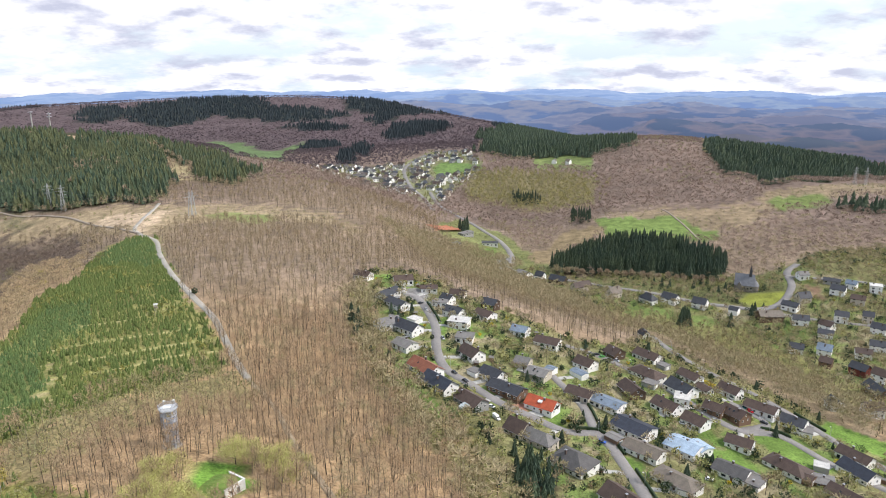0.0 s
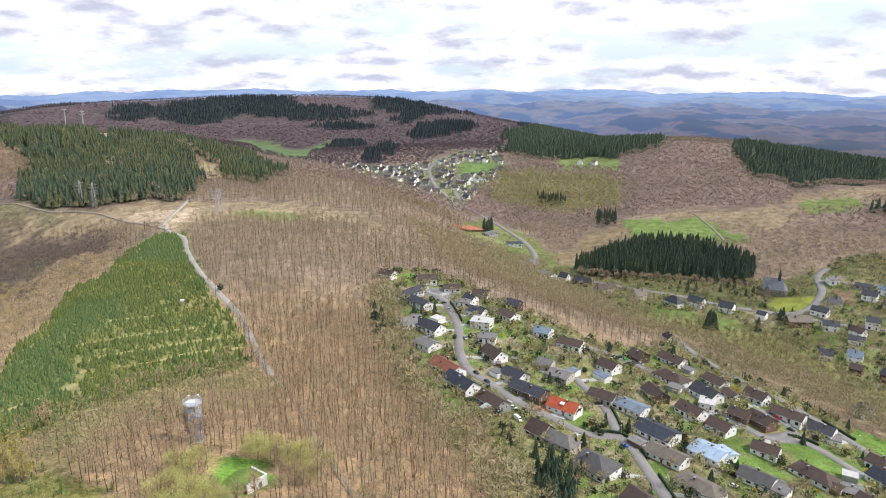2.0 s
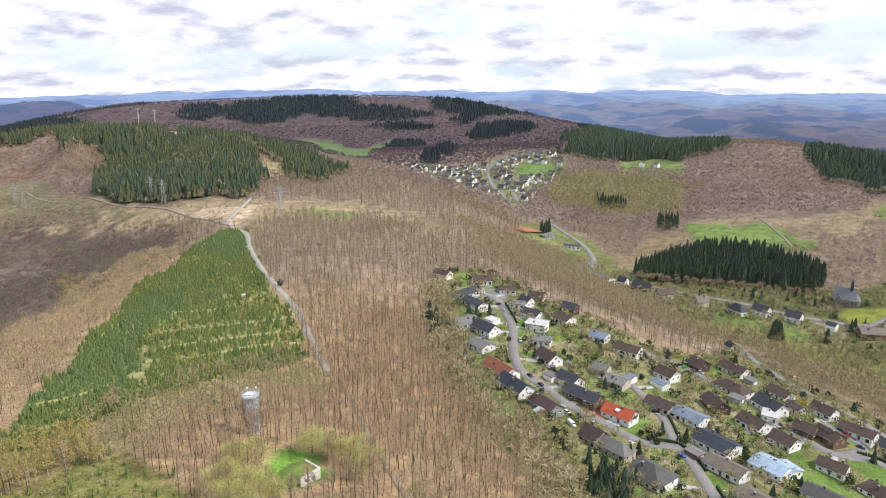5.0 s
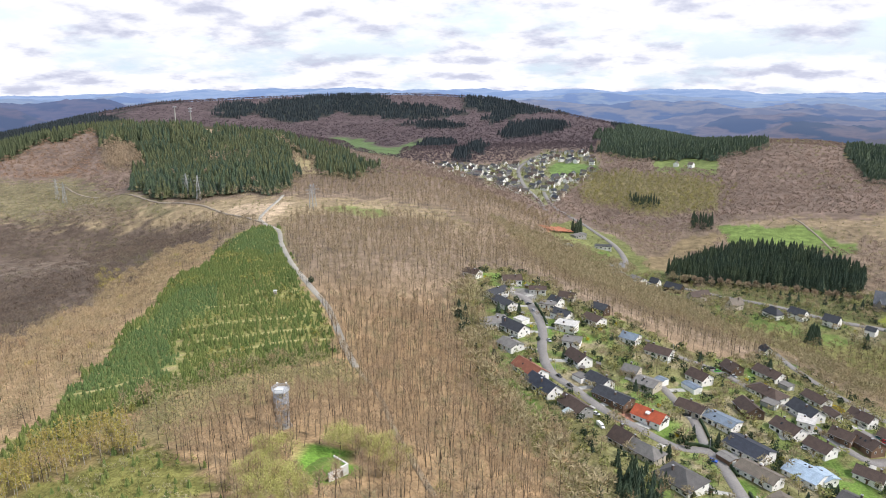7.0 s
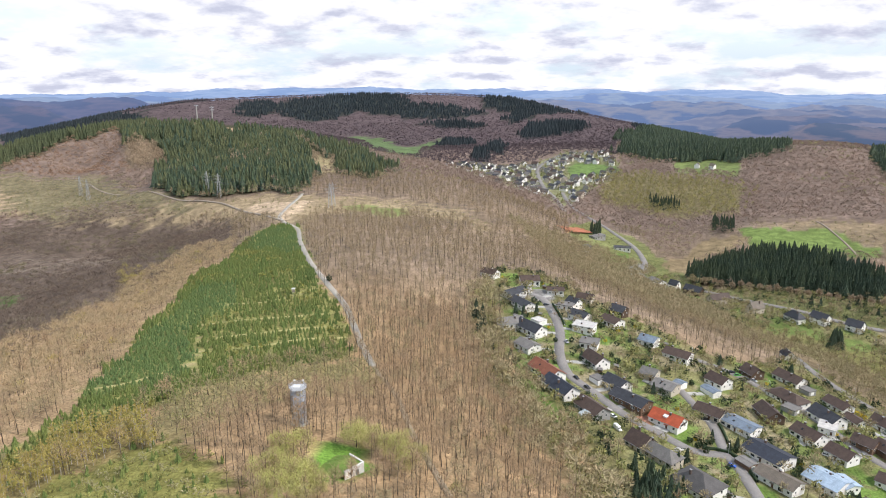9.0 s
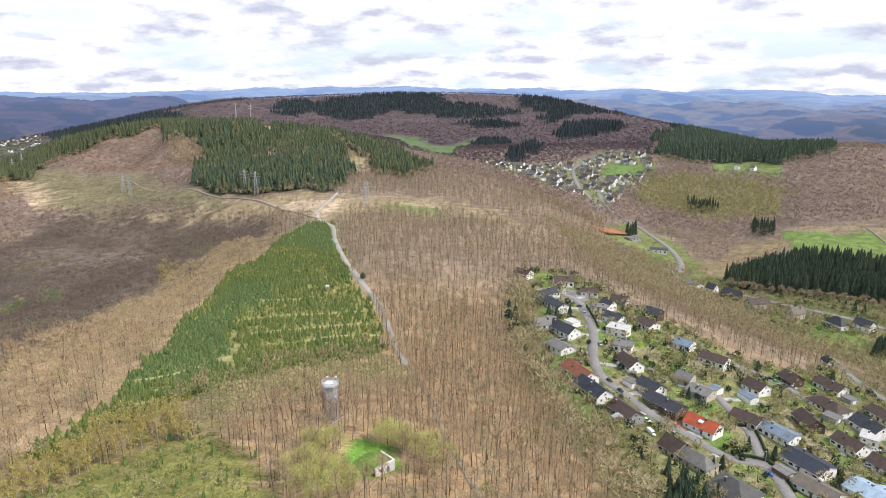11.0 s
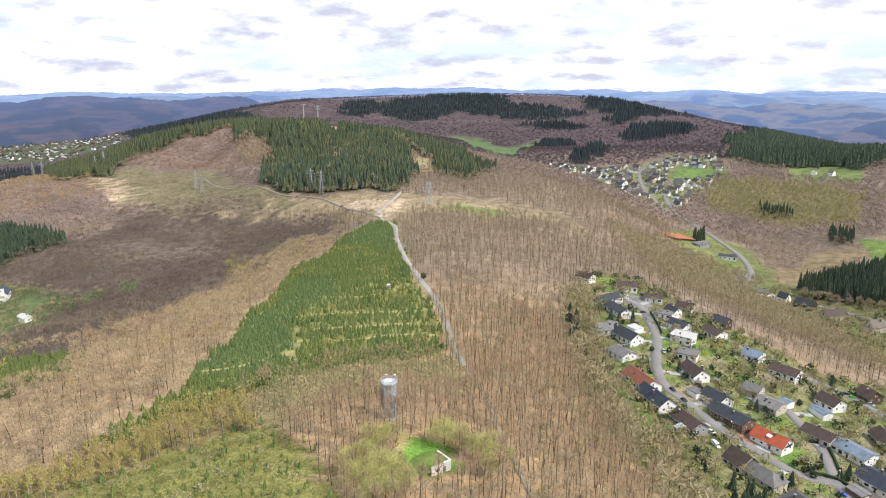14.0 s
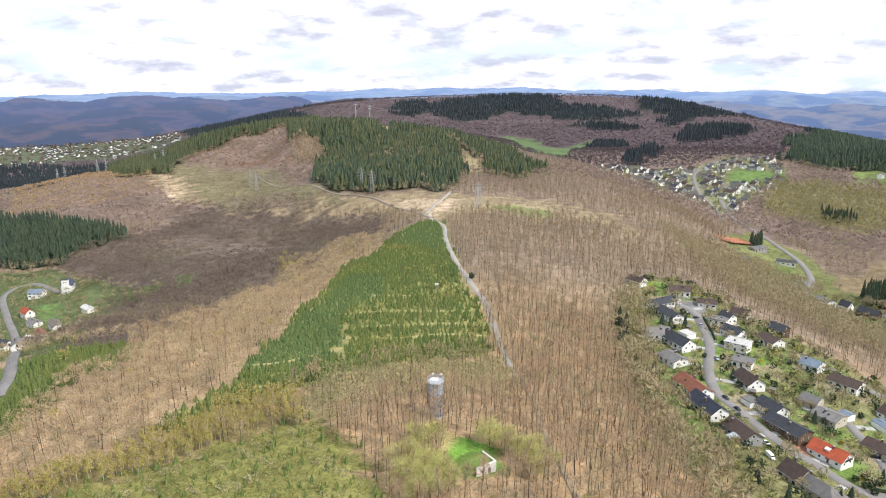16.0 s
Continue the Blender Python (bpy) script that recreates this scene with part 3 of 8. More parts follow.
# lawns, a ploughed plot and paved places among the houses
GARDENS = {
    "lawn_green": [(159, 319), (173, 328), (186, 317), (196, 298), (181, 291), (170, 297)],
    "lawn_strip": [(207, 344), (231, 317), (244, 281), (253, 294), (245, 339), (225, 359)],
    "lawn_red": [(59, 327), (63, 323), (61, 312), (56, 304), (54, 314)],
    "lawn_front": [(85, 285), (93, 274), (99, 268), (93, 261), (86, 267), (82, 277)],
    "lawn_back": [(126, 299), (144, 301), (149, 284), (144, 276), (130, 287), (123, 290)],
    "lawn_west": [(-27, 359), (-21, 354), (-13, 333), (-3, 317), (4, 305), (-3, 295), (-15, 321), (-25, 342)],
    "lawn_row": [(133, 323), (146, 307), (144, 301), (134, 304), (130, 315)],
    "lawn_upper": [(-1, 438), (2, 414), (2, 393), (-1, 396), (-2, 422)],
    "lawn_white": [(18, 420), (28, 410), (23, 402), (17, 408)],
    "lawn_hall": [(36, 790), (63, 821), (64, 788), (48, 747), (37, 754)],
    "lawn_north": [(-56, 510), (-42, 525), (-40, 508), (-53, 497)],
    "lawn_east": [(123, 425), (125, 409), (119, 398), (116, 410)],
    "lawn_churchyard": [(277, 611), (298, 629), (333, 630), (333, 623), (312, 600), (288, 593)],
    "lawn_valley": [(167, 588), (210, 592), (200, 547), (171, 533), (151, 544)],
    "lawn_valley_b": [(212, 583), (244, 574), (235, 544), (212, 526), (198, 533)],
    "lawn_chapel": [(-600, 410), (-584, 422), (-558, 407), (-537, 379), (-576, 395)],
    "lawn_glade": [(-486, 478), (-468, 478), (-453, 464), (-458, 453)],
    "lawn_cemetery": [(-579, 442), (-579, 454), (-539, 442), (-526, 421), (-544, 424)],
    "plough": [(352, 640), (365, 633), (354, 601), (347, 608)],
    "turning_place": [(-33, 478), (-20, 492), (-11, 478), (-13, 457), (-21, 460), (-29, 467)],
    "yard": [(62, 759), (82, 797), (82, 750), (63, 712)],
    "red_patio": [(34, 323), (42, 329), (44, 323), (37, 312)],
}
LAND.update(GARDENS)
# centre lines of roads and tracks, in plan
ROADS = {
    "wood_path": [(-35.2, 197.6), (-51.1, 225.4), (-61.6, 246.1), (-77.3, 282.8), (-99.9, 321.6)],
    "forest_track": [(-99.9, 321.6), (-115.7, 349.9), (-139.9, 394.0), (-165.0, 426.6), (-197.7, 477.9), (-241.1, 562.1), (-271.6, 628.0), (-304.6, 668.6), (-321.0, 695.3), (-328.7, 736.6), (-351.8, 834.9)],
    "ridge_track": [(-304.6, 668.6), (-414.1, 769.2), (-466.5, 795.2), (-532.9, 811.9), (-700.8, 911.3), (-763.7, 955.4)],
    "village_street": [(82.5, 229.8), (82.7, 253.6), (80.1, 286.7), (75.5, 302.4), (60.0, 301.4), (42.1, 315.0), (28.5, 325.5), (14.3, 342.9), (2.0, 357.6), (-4.0, 381.5), (-5.0, 413.0), (-11.1, 441.1), (-19.9, 467.6), (-28.1, 470.6)],
    "branch_street": [(75.5, 302.4), (74.3, 331.9), (68.3, 349.6), (62.7, 365.1)],
    "lower_road": [(232.9, 267.3), (223.1, 304.4), (209.5, 336.2), (191.4, 372.6), (171.3, 409.9), (162.3, 449.3), (161.6, 499.8)],
    "middle_street": [(215.5, 264.7), (206.6, 282.4), (193.9, 302.9), (178.6, 325.1), (156.3, 323.1), (143.3, 336.8), (130.4, 364.5), (111.3, 393.5), (93.6, 410.6), (76.0, 415.7)],
    "cul_de_sac": [(156.3, 323.1), (175.5, 335.0), (172.2, 345.4), (163.3, 355.1)],
    "valley_road": [(-24.5, 1216.3), (-8.5, 1116.8), (14.2, 1063.6), (47.1, 995.3), (72.1, 884.4), (81.7, 789.4), (73.0, 732.4), (89.5, 711.4), (129.5, 693.8), (168.9, 658.5), (202.2, 636.2), (232.5, 612.0), (264.6, 598.7), (287.3, 591.1), (312.3, 600.9), (339.4, 636.0), (350.8, 669.9), (369.8, 688.1)],
    "village_lane": [(287.3, 591.1), (318.2, 570.4), (349.9, 555.9), (377.1, 546.2), (424.8, 524.5)],
    "village_lane_b": [(346.4, 660.4), (376.9, 645.6), (428.5, 631.0), (485.8, 609.6)],
    "town_road": [(-15.0, 1054.2), (-36.5, 1160.8), (-60.9, 1256.7), (-80.8, 1410.3), (-74.0, 1494.0), (-40.8, 1584.3)],
    "terrace_a": [(-216, 382), (-193, 386), (-174, 403), (-169, 414)],
    "terrace_b": [(-218, 346), (-198, 355), (-169, 367), (-145, 381)],
    "terrace_c": [(-194, 329), (-172, 341), (-152, 355), (-130, 368)],
    "terrace_d": [(-176, 313), (-162, 324), (-148, 339), (-123, 355)],
    "terrace_e": [(-216, 251), (-206, 257), (-199, 263), (-192, 277)],
    "terrace_f": [(-193, 229), (-182, 236), (-177, 245)],
    "field_track": [(315.3, 822.7), (317.4, 870.4), (314.2, 931.2), (309.6, 955.1)],
    "left_lane": [(-304.8, 184.0), (-342.8, 217.2), (-530.0, 341.2), (-603.4, 384.3), (-673.2, 429.9), (-675.6, 463.1), (-607.4, 443.9)],
}
WIDTHS = {"wood_path": 2.6, "forest_track": 4.2, "ridge_track": 3.4, "village_street": 6.0, "branch_street": 5.0, "lower_road": 6.0, "middle_street": 5.5,
          "cul_de_sac": 5.0, "valley_road": 7.0, "village_lane": 5.0, "village_lane_b": 4.5, "town_road": 8.0, "field_track": 2.6, "left_lane": 6.0,
          "terrace_a": 2.5, "terrace_b": 2.6, "terrace_c": 2.6, "terrace_d": 2.8, "terrace_e": 2.4, "terrace_f": 2.6}


EXACT = set(GARDENS) | {"settlement", "court", "town", "grove_lawn", "valley_open", "block_spruce", "far_town"}


def wander(xy):
    """Places shifted a little, so that the edges of woods and clearings waver as grown ones do."""
    x, y = xy[:, 0], xy[:, 1]
    size = np.clip(np.hypot(x, y) * 0.008, 1.0, 16.0)
    k = 1.0 / np.clip(size, 3.0, None)
    dx = np.sin(x * 0.11 * k * 4 + 1.3 * np.sin(y * 0.13 * k * 4)) + 0.6 * np.sin(y * 0.31 * k * 4 + 2) + 0.4 * np.sin((x + y) * 0.57 * k * 4)
    dy = np.sin(y * 0.12 * k * 4 + 1.1 * np.sin(x * 0.14 * k * 4 + 1)) + 0.6 * np.sin(x * 0.29 * k * 4 + 4) + 0.4 * np.sin((x - y) * 0.53 * k * 4)
    return np.column_stack([x + dx * size, y + dy * size])


def inside(xy, name):
    p, poly = np.asarray(xy, float), np.array(LAND[name], float)
    if name not in EXACT:
        p = wander(p)
    x, y = p[:, 0], p[:, 1]
    c = np.zeros(len(p), bool)
    for (x1, y1), (x2, y2) in zip(poly, np.roll(poly, -1, 0)):
        if y1 != y2:
            c ^= ((y1 > y) != (y2 > y)) & (x < (x2 - x1) * (y - y1) / (y2 - y1) + x1)
    return c


def smooth_line(points, step=4.0):
    """A line rounded through its points (Catmull-Rom), at even steps."""
    p = np.array(points, float)
    p = np.vstack([2 * p[0] - p[1], p, 2 * p[-1] - p[-2]])
    out = []
    for i in range(1, len(p) - 2):
        k = max(2, int(np.linalg.norm(p[i + 1] - p[i]) / step))
        for s in np.arange(k) / k:
            out.append(0.5 * (2 * p[i] + (p[i + 1] - p[i - 1]) * s + (2 * p[i - 1] - 5 * p[i] + 4 * p[i + 1] - p[i + 2]) * s ** 2
                              + (3 * p[i] - p[i - 1] - 3 * p[i + 1] + p[i + 2]) * s ** 3))
    return np.array(out + [p[-2]])


ROAD_LINES = {k: smooth_line(v) for k, v in ROADS.items()}
_road_points = np.vstack(list(ROAD_LINES.values()))
_road_half = np.concatenate([np.full(len(v), WIDTHS[k] / 2) for k, v in ROAD_LINES.items()])


def off_roads(xy, margin):
    keep = np.ones(len(xy), bool)
    for i in range(0, len(xy), 4000):
        d = np.sqrt(((xy[i:i + 4000, None] - _road_points[None]) ** 2).sum(-1)) - _road_half
        keep[i:i + 4000] = d.min(1) > margin
    return keep


def mesh_of(name, verts, faces, mats=(), index=None, smooth=False):
    """A mesh from arrays of corners and triangles or quads."""
    me = bpy.data.meshes.new(name)
    verts, faces = np.ascontiguousarray(verts, np.float32), np.ascontiguousarray(faces, np.int32)
    k = faces.shape[1]
    me.vertices.add(len(verts)); me.vertices.foreach_set("co", verts.ravel())
    me.loops.add(faces.size); me.loops.foreach_set("vertex_index", faces.ravel())
    me.polygons.add(len(faces)); me.polygons.foreach_set("loop_start", np.arange(0, faces.size, k, dtype=np.int32))
    for m in mats:
        me.materials.append(m)
    if index is not None:
        me.polygons.foreach_set("material_index", np.ascontiguousarray(index, np.int32))
    me.polygons.foreach_set("use_smooth", np.full(len(faces), smooth))
    me.update(calc_edges=True)
    return me


def graded(lo, hi, start, end, step, growth):
    """Coordinates with an even step between start and end that widens outside."""
    mid = list(np.arange(start, end, step))
    up, s = mid[-1], step
    while up < hi:
        s *= growth
        up += s
        mid.append(min(up, hi))
    down, s, low = mid[0], step, []
    while down > lo:
        s *= growth
        down -= s
        low.append(max(down, lo))
    return np.array(low[::-1] + mid)


LAND["valley_belt"] = [(-78, 780), (26, 789), (138, 718), (212, 614), (266, 525), (285, 400), (236, 324), (192, 406), (148, 494), (74, 509), (19, 566)]
LAND["west_slope"] = [(-245, 142), (-359, 220), (-296, 259), (-346, 488), (-341, 578), (-295, 565), (-234, 339), (-200, 225), (-204, 172)]
# woods under cloud shade, drawn with darker ground and twigs
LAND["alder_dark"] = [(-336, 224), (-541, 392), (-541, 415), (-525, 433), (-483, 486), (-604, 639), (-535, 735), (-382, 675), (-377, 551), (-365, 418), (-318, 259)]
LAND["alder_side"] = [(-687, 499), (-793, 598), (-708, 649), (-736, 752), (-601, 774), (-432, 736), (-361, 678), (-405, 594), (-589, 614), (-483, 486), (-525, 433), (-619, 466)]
# the side valley's woods and chapel fields hold cloud shade in their colour
COVER = {   # ground colours of the land cover, later ones over earlier ones
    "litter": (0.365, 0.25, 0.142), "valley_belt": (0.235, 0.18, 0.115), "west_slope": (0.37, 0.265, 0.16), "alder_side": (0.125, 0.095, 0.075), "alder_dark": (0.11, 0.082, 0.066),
    "valley_open": (0.15, 0.155, 0.065), "stream_scrub": (0.19, 0.18, 0.07), "valley_road_fields": (0.17, 0.18, 0.07),
    "settlement": (0.195, 0.175, 0.08), "plantation": (0.24, 0.23, 0.085), "dense_young": (0.17, 0.185, 0.065), "young_growth": (0.21, 0.20, 0.065), "birch_strip": (0.28, 0.22, 0.10),
    "grove_lawn": (0.12, 0.22, 0.04), "block_spruce": (0.08, 0.06, 0.035), "valley_meadow": (0.135, 0.185, 0.055), "valley_meadow_b": (0.145, 0.18, 0.06),
    "tan_field": (0.25, 0.19, 0.11), "clearing_right": (0.235, 0.18, 0.115), "slope_meadow": (0.185, 0.175, 0.08), "right_spruce": (0.06, 0.055, 0.03),
    "right_spruce_b": (0.08, 0.06, 0.035), "centre_spruce": (0.06, 0.055, 0.03), "yellow_wood": (0.20, 0.165, 0.09), "hill_farm_meadow": (0.15, 0.185, 0.065),
    "power_clearing": (0.29, 0.225, 0.14), "left_heath": (0.175, 0.15, 0.09), "hill_spruce": (0.06, 0.055, 0.03), "hill_spruce_wing": (0.06, 0.055, 0.03), "hill_clear_a": (0.36, 0.25, 0.16),
    "hill_clear_b": (0.33, 0.27, 0.15), "log_yard": (0.50, 0.38, 0.26), "strip_green": (0.19, 0.22, 0.08), "left_sand": (0.40, 0.30, 0.20),
    "clear_cut": (0.17, 0.13, 0.09), "clear_cut_b": (0.15, 0.11, 0.075), "left_spruce": (0.06, 0.055, 0.03), "left_young_spruce": (0.12, 0.14, 0.06),
    "chapel_fields": (0.095, 0.115, 0.05), "town": (0.19, 0.19, 0.10), "town_meadow": (0.13, 0.195, 0.06), "far_meadow": (0.10, 0.145, 0.06),
    "far_town": (0.10, 0.115, 0.07), "oak_belt": (0.30, 0.24, 0.12), "peak_woods": (0.03, 0.035, 0.03), "peak_woods_b": (0.03, 0.035, 0.03), "peak_woods_c": (0.03, 0.035, 0.03), "peak_woods_d": (0.03, 0.035, 0.03), "peak_woods_e": (0.03, 0.035, 0.03), "peak_woods_f": (0.03, 0.035, 0.03), "peak_woods_g": (0.03, 0.035, 0.03), "peak_woods_h": (0.03, 0.035, 0.03), "tan_gap": (0.30, 0.25, 0.13), "hill_larch": (0.2, 0.15, 0.1),
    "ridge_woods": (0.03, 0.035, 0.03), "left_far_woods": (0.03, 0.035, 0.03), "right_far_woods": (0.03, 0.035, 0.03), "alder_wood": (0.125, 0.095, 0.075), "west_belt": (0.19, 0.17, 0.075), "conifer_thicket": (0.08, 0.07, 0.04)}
for _k in GARDENS:
    COVER[_k] = (0.125, 0.195, 0.045)
COVER["lawn_churchyard"] = (0.22, 0.24, 0.05)
COVER["lawn_valley"] = COVER["lawn_valley_b"] = (0.14, 0.185, 0.055)
COVER["lawn_strip"] = (0.13, 0.21, 0.045)
COVER["lawn_chapel"] = COVER["lawn_glade"] = (0.105, 0.165, 0.055)
COVER["lawn_cemetery"] = (0.11, 0.135, 0.06)
COVER["red_patio"] = (0.40, 0.20, 0.14)
COVER["plough"] = (0.20, 0.13, 0.085)
COVER["turning_place"] = COVER["yard"] = (0.24, 0.23, 0.22)
COVER["court"] = (0.40, 0.16, 0.09)


HOUSE_PLACES = []
for _row in HOUSES.strip().splitlines():
    HOUSE_PLACES.append(tuple(float(c) for c in _row.split()[:2]))


def build_ground():
    xs = graded(-4750, 4750, -1000, 800, 10.0, 1.055)
    ys = graded(-4750, 4800, 90, 1500, 10.0, 1.05)
    xs = np.unique(np.concatenate([xs[(xs < -420) | (xs > 420)], np.arange(-420, 421, 6.0)]))
    ys = np.unique(np.concatenate([ys[(ys < 90) | (ys > 700)], np.arange(90, 701, 6.0)]))
    ys = np.concatenate([ys[ys < -100][::3], ys[ys >= -100]])
    xs = np.unique(np.concatenate([xs[(xs < -60) | (xs > 280)], np.arange(-60, 281, 3.0)]))      # finer among the houses
    ys = np.unique(np.concatenate([ys[(ys < 170) | (ys > 500)], np.arange(170, 501, 3.0)]))
    gx, gy = np.meshgrid(xs, ys)
    xy = np.stack([gx.ravel(), gy.ravel()], 1)
    z = heights(xy)
    rng = np.random.default_rng(4)
    colour = np.tile(np.array(COVER["litter"]), (len(xy), 1))
    blot = 1 + 0.10 * np.sin(xy[:, 0] * 0.011 + 1) * np.sin(xy[:, 1] * 0.013)
    colour *= blot[:, None]
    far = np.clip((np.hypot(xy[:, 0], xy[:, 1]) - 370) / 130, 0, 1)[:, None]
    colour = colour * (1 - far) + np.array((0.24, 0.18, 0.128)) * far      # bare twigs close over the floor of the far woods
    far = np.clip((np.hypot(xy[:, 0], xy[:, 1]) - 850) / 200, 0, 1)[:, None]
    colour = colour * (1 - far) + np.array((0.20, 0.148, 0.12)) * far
    # haze and cloud shade mixed into the farthest ground colour
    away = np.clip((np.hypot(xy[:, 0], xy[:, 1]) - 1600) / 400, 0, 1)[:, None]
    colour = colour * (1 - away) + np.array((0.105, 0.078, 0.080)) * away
    loose = xy + rng.normal(0, 1, xy.shape) * np.clip(np.hypot(xy[:, 0], xy[:, 1]) * 0.009, 2, 10)[:, None]
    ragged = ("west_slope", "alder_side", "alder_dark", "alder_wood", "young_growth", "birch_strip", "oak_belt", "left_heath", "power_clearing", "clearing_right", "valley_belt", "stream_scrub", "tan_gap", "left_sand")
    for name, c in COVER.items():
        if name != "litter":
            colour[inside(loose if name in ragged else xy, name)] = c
    for name in ("valley_meadow", "valley_meadow_b", "slope_meadow", "tan_field"):
        colour[inside(xy, name)] = COVER[name]
    # each garden has its own mix of lawn, rough grass, bare beds and paving
    lots = np.array(HOUSE_PLACES)
    near = np.where(inside(xy, "settlement") | inside(xy, "valley_open"))[0]
    d = np.sqrt(((xy[near, None] - lots[None]) ** 2).sum(-1))
    own, gap = d.argmin(1), d.min(1)
    tones = np.array([(0.14, 0.19, 0.055), (0.20, 0.19, 0.085), (0.20, 0.19, 0.085), (0.15, 0.185, 0.06), (0.25, 0.215, 0.13), (0.19, 0.185, 0.085)])
    pick = tones[(own * 7 + (np.sin(xy[near, 0] * 0.31) + np.sin(xy[near, 1] * 0.27 + own) > 0.5)) % 6]
    colour[near] = np.where((gap < 22)[:, None], pick, colour[near])
    for name in list(GARDENS) + ["stream_scrub", "court"]:
        colour[inside(xy, name)] = COVER[name]
    nx, ny = len(xs), len(ys)
    i = np.arange(nx * ny).reshape(ny, nx)
    quads = np.stack([i[:-1, :-1], i[:-1, 1:], i[1:, 1:], i[1:, :-1]], -1).reshape(-1, 4)
    me = mesh_of("ground", np.column_stack([xy, z]), quads, [ground_material()], smooth=True)
    attr = me.color_attributes.new("cover", "FLOAT_COLOR", "POINT")
    attr.data.foreach_set("color", np.column_stack([colour, np.ones(len(colour))]).astype(np.float32).ravel())
    tagged(new("ground", me), "rolling hill country, leaf litter, gardens and meadows", "ground", kind="structure")


build_ground()


def build_road(name, line, width, mat, lift, label):
    """A ribbon of road with a cambered crown and shallow edges, laid over the land."""
    d = np.gradient(line, axis=0)
    d /= np.linalg.norm(d, axis=1)[:, None]
    side = np.column_stack([d[:, 1], -d[:, 0]])
    rows = []
    for off, rise in ((-0.5, -0.35), (-0.48, 0.0), (0, 0.06), (0.48, 0.0), (0.5, -0.35)):
        p = line + side * off * width
        rows.append(np.column_stack([p, heights(p) + lift + rise]))
    v = np.stack(rows, 1)
    # level across: take the crown's height for the whole section where the slope is gentle
    v[:, :, 2] = 0.35 * v[:, :, 2] + 0.65 * np.maximum(v[:, :, 2], v[:, 2:3, 2] + np.array([-0.4, -0.05, 0, -0.05, -0.4]))
    k = np.arange(v.shape[0] * 5).reshape(-1, 5)
    q = np.stack([k[:-1, :-1], k[:-1, 1:], k[1:, 1:], k[1:, :-1]], -1).reshape(-1, 4)
    return tagged(new(name, mesh_of(name, v.reshape(-1, 3), q, [mat], smooth=True)), label, "road", kind="structure")


ROAD_LOOK = {"forest_track": (GRAVEL, "track", "pale gravel forest track along the wooded ridge"), "ridge_track": (material("dirt_track", (0.27, 0.225, 0.175), 0.95, 0.25, 6.0, 0.8), "track", "gravel track under the power line"),
             "wood_path": (material("leafy_gravel", (0.34, 0.275, 0.19), 0.95, 0.25, 4.0, 0.8), "track", "leaf-strewn gravel path under the trees"),
             **{"terrace_" + k: (material("dry_grass", (0.37, 0.33, 0.15), 0.95, 0.25, 9.0, 1.2, tint=(0.25, 0.25, 0.09)), "track", "grassy terrace path between rows of young conifers") for k in "abcdef"},
             "field_track": (material("dirt_track", (0.27, 0.225, 0.175)), "track", "pale dirt track climbing between meadows")}
_court = np.array(LAND["court"], float)
build_road("tennis_court", smooth_line([_court[[0, 3]].mean(0), _court[[1, 2]].mean(0)], 3.0), 26, material("red_clay", (0.40, 0.15, 0.08), 0.95, 0.12, 6, 0.8), 0.9, "red clay tennis court by the valley road")
for _key, _line in ROAD_LINES.items():
    _m, _n, _l = ROAD_LOOK.get(_key, (ASPHALT, "road", "grey asphalt road between houses and gardens"))
    build_road(_n, _line, WIDTHS[_key], _m, 0.22 if np.hypot(*_line.mean(0)) < 700 else 0.6, _l)
# ---- vegetation ----
class Shape:
    """Corners and triangles of a plant, with a material number per triangle."""

    def __init__(self):
        self.v, self.f, self.m, self.n = [], [], [], 0

    def add(self, v, f, m):
        v, f = np.asarray(v, float), np.asarray(f, int)
        self.v.append(v); self.f.append(f + self.n); self.m.append(np.full(len(f), m))
        self.n += len(v)

    def tube(self, p, r, sides, m):
        """A tapered, many-jointed stem."""
        p, r = np.asarray(p, float), np.asarray(r, float)
        d = p[-1] - p[0]
        d = d / (np.linalg.norm(d) + 1e-9)
        a = np.cross(d, (0.3, 0.9, 0.1) if abs(d[2]) > 0.5 else (0, 0, 1)); a /= np.linalg.norm(a)
        b = np.cross(d, a)
        t = np.arange(sides) * 2 * np.pi / sides
        ring = np.cos(t)[:, None] * a + np.sin(t)[:, None] * b
        v = np.concatenate([p[i] + ring * r[i] for i in range(len(p))])
        f = []
        for i in range(len(p) - 1):
            for j in range(sides):
                k = (j + 1) % sides
                f += [(i * sides + j, i * sides + k, (i + 1) * sides + k), (i * sides + j, (i + 1) * sides + k, (i + 1) * sides + j)]
        self.add(v, f, m)

    def slivers(self, start, way, width, m, rng):
        """Thin pointed blades, one triangle each: twigs and leaf sprays."""
        start, way = np.asarray(start, float), np.asarray(way, float)
        k = len(start)
        s = np.cross(way, rng.normal(size=(k, 3)))
        s /= np.linalg.norm(s, axis=1)[:, None] + 1e-9
        s *= np.asarray(width)[:, None] / 2
        v = np.stack([start - s, start + s, start + way], 1).reshape(-1, 3)
        self.add(v, np.arange(3 * k).reshape(-1, 3), m)

    def arrays(self):
        return np.concatenate(self.v), np.concatenate(self.f), np.concatenate(self.m)


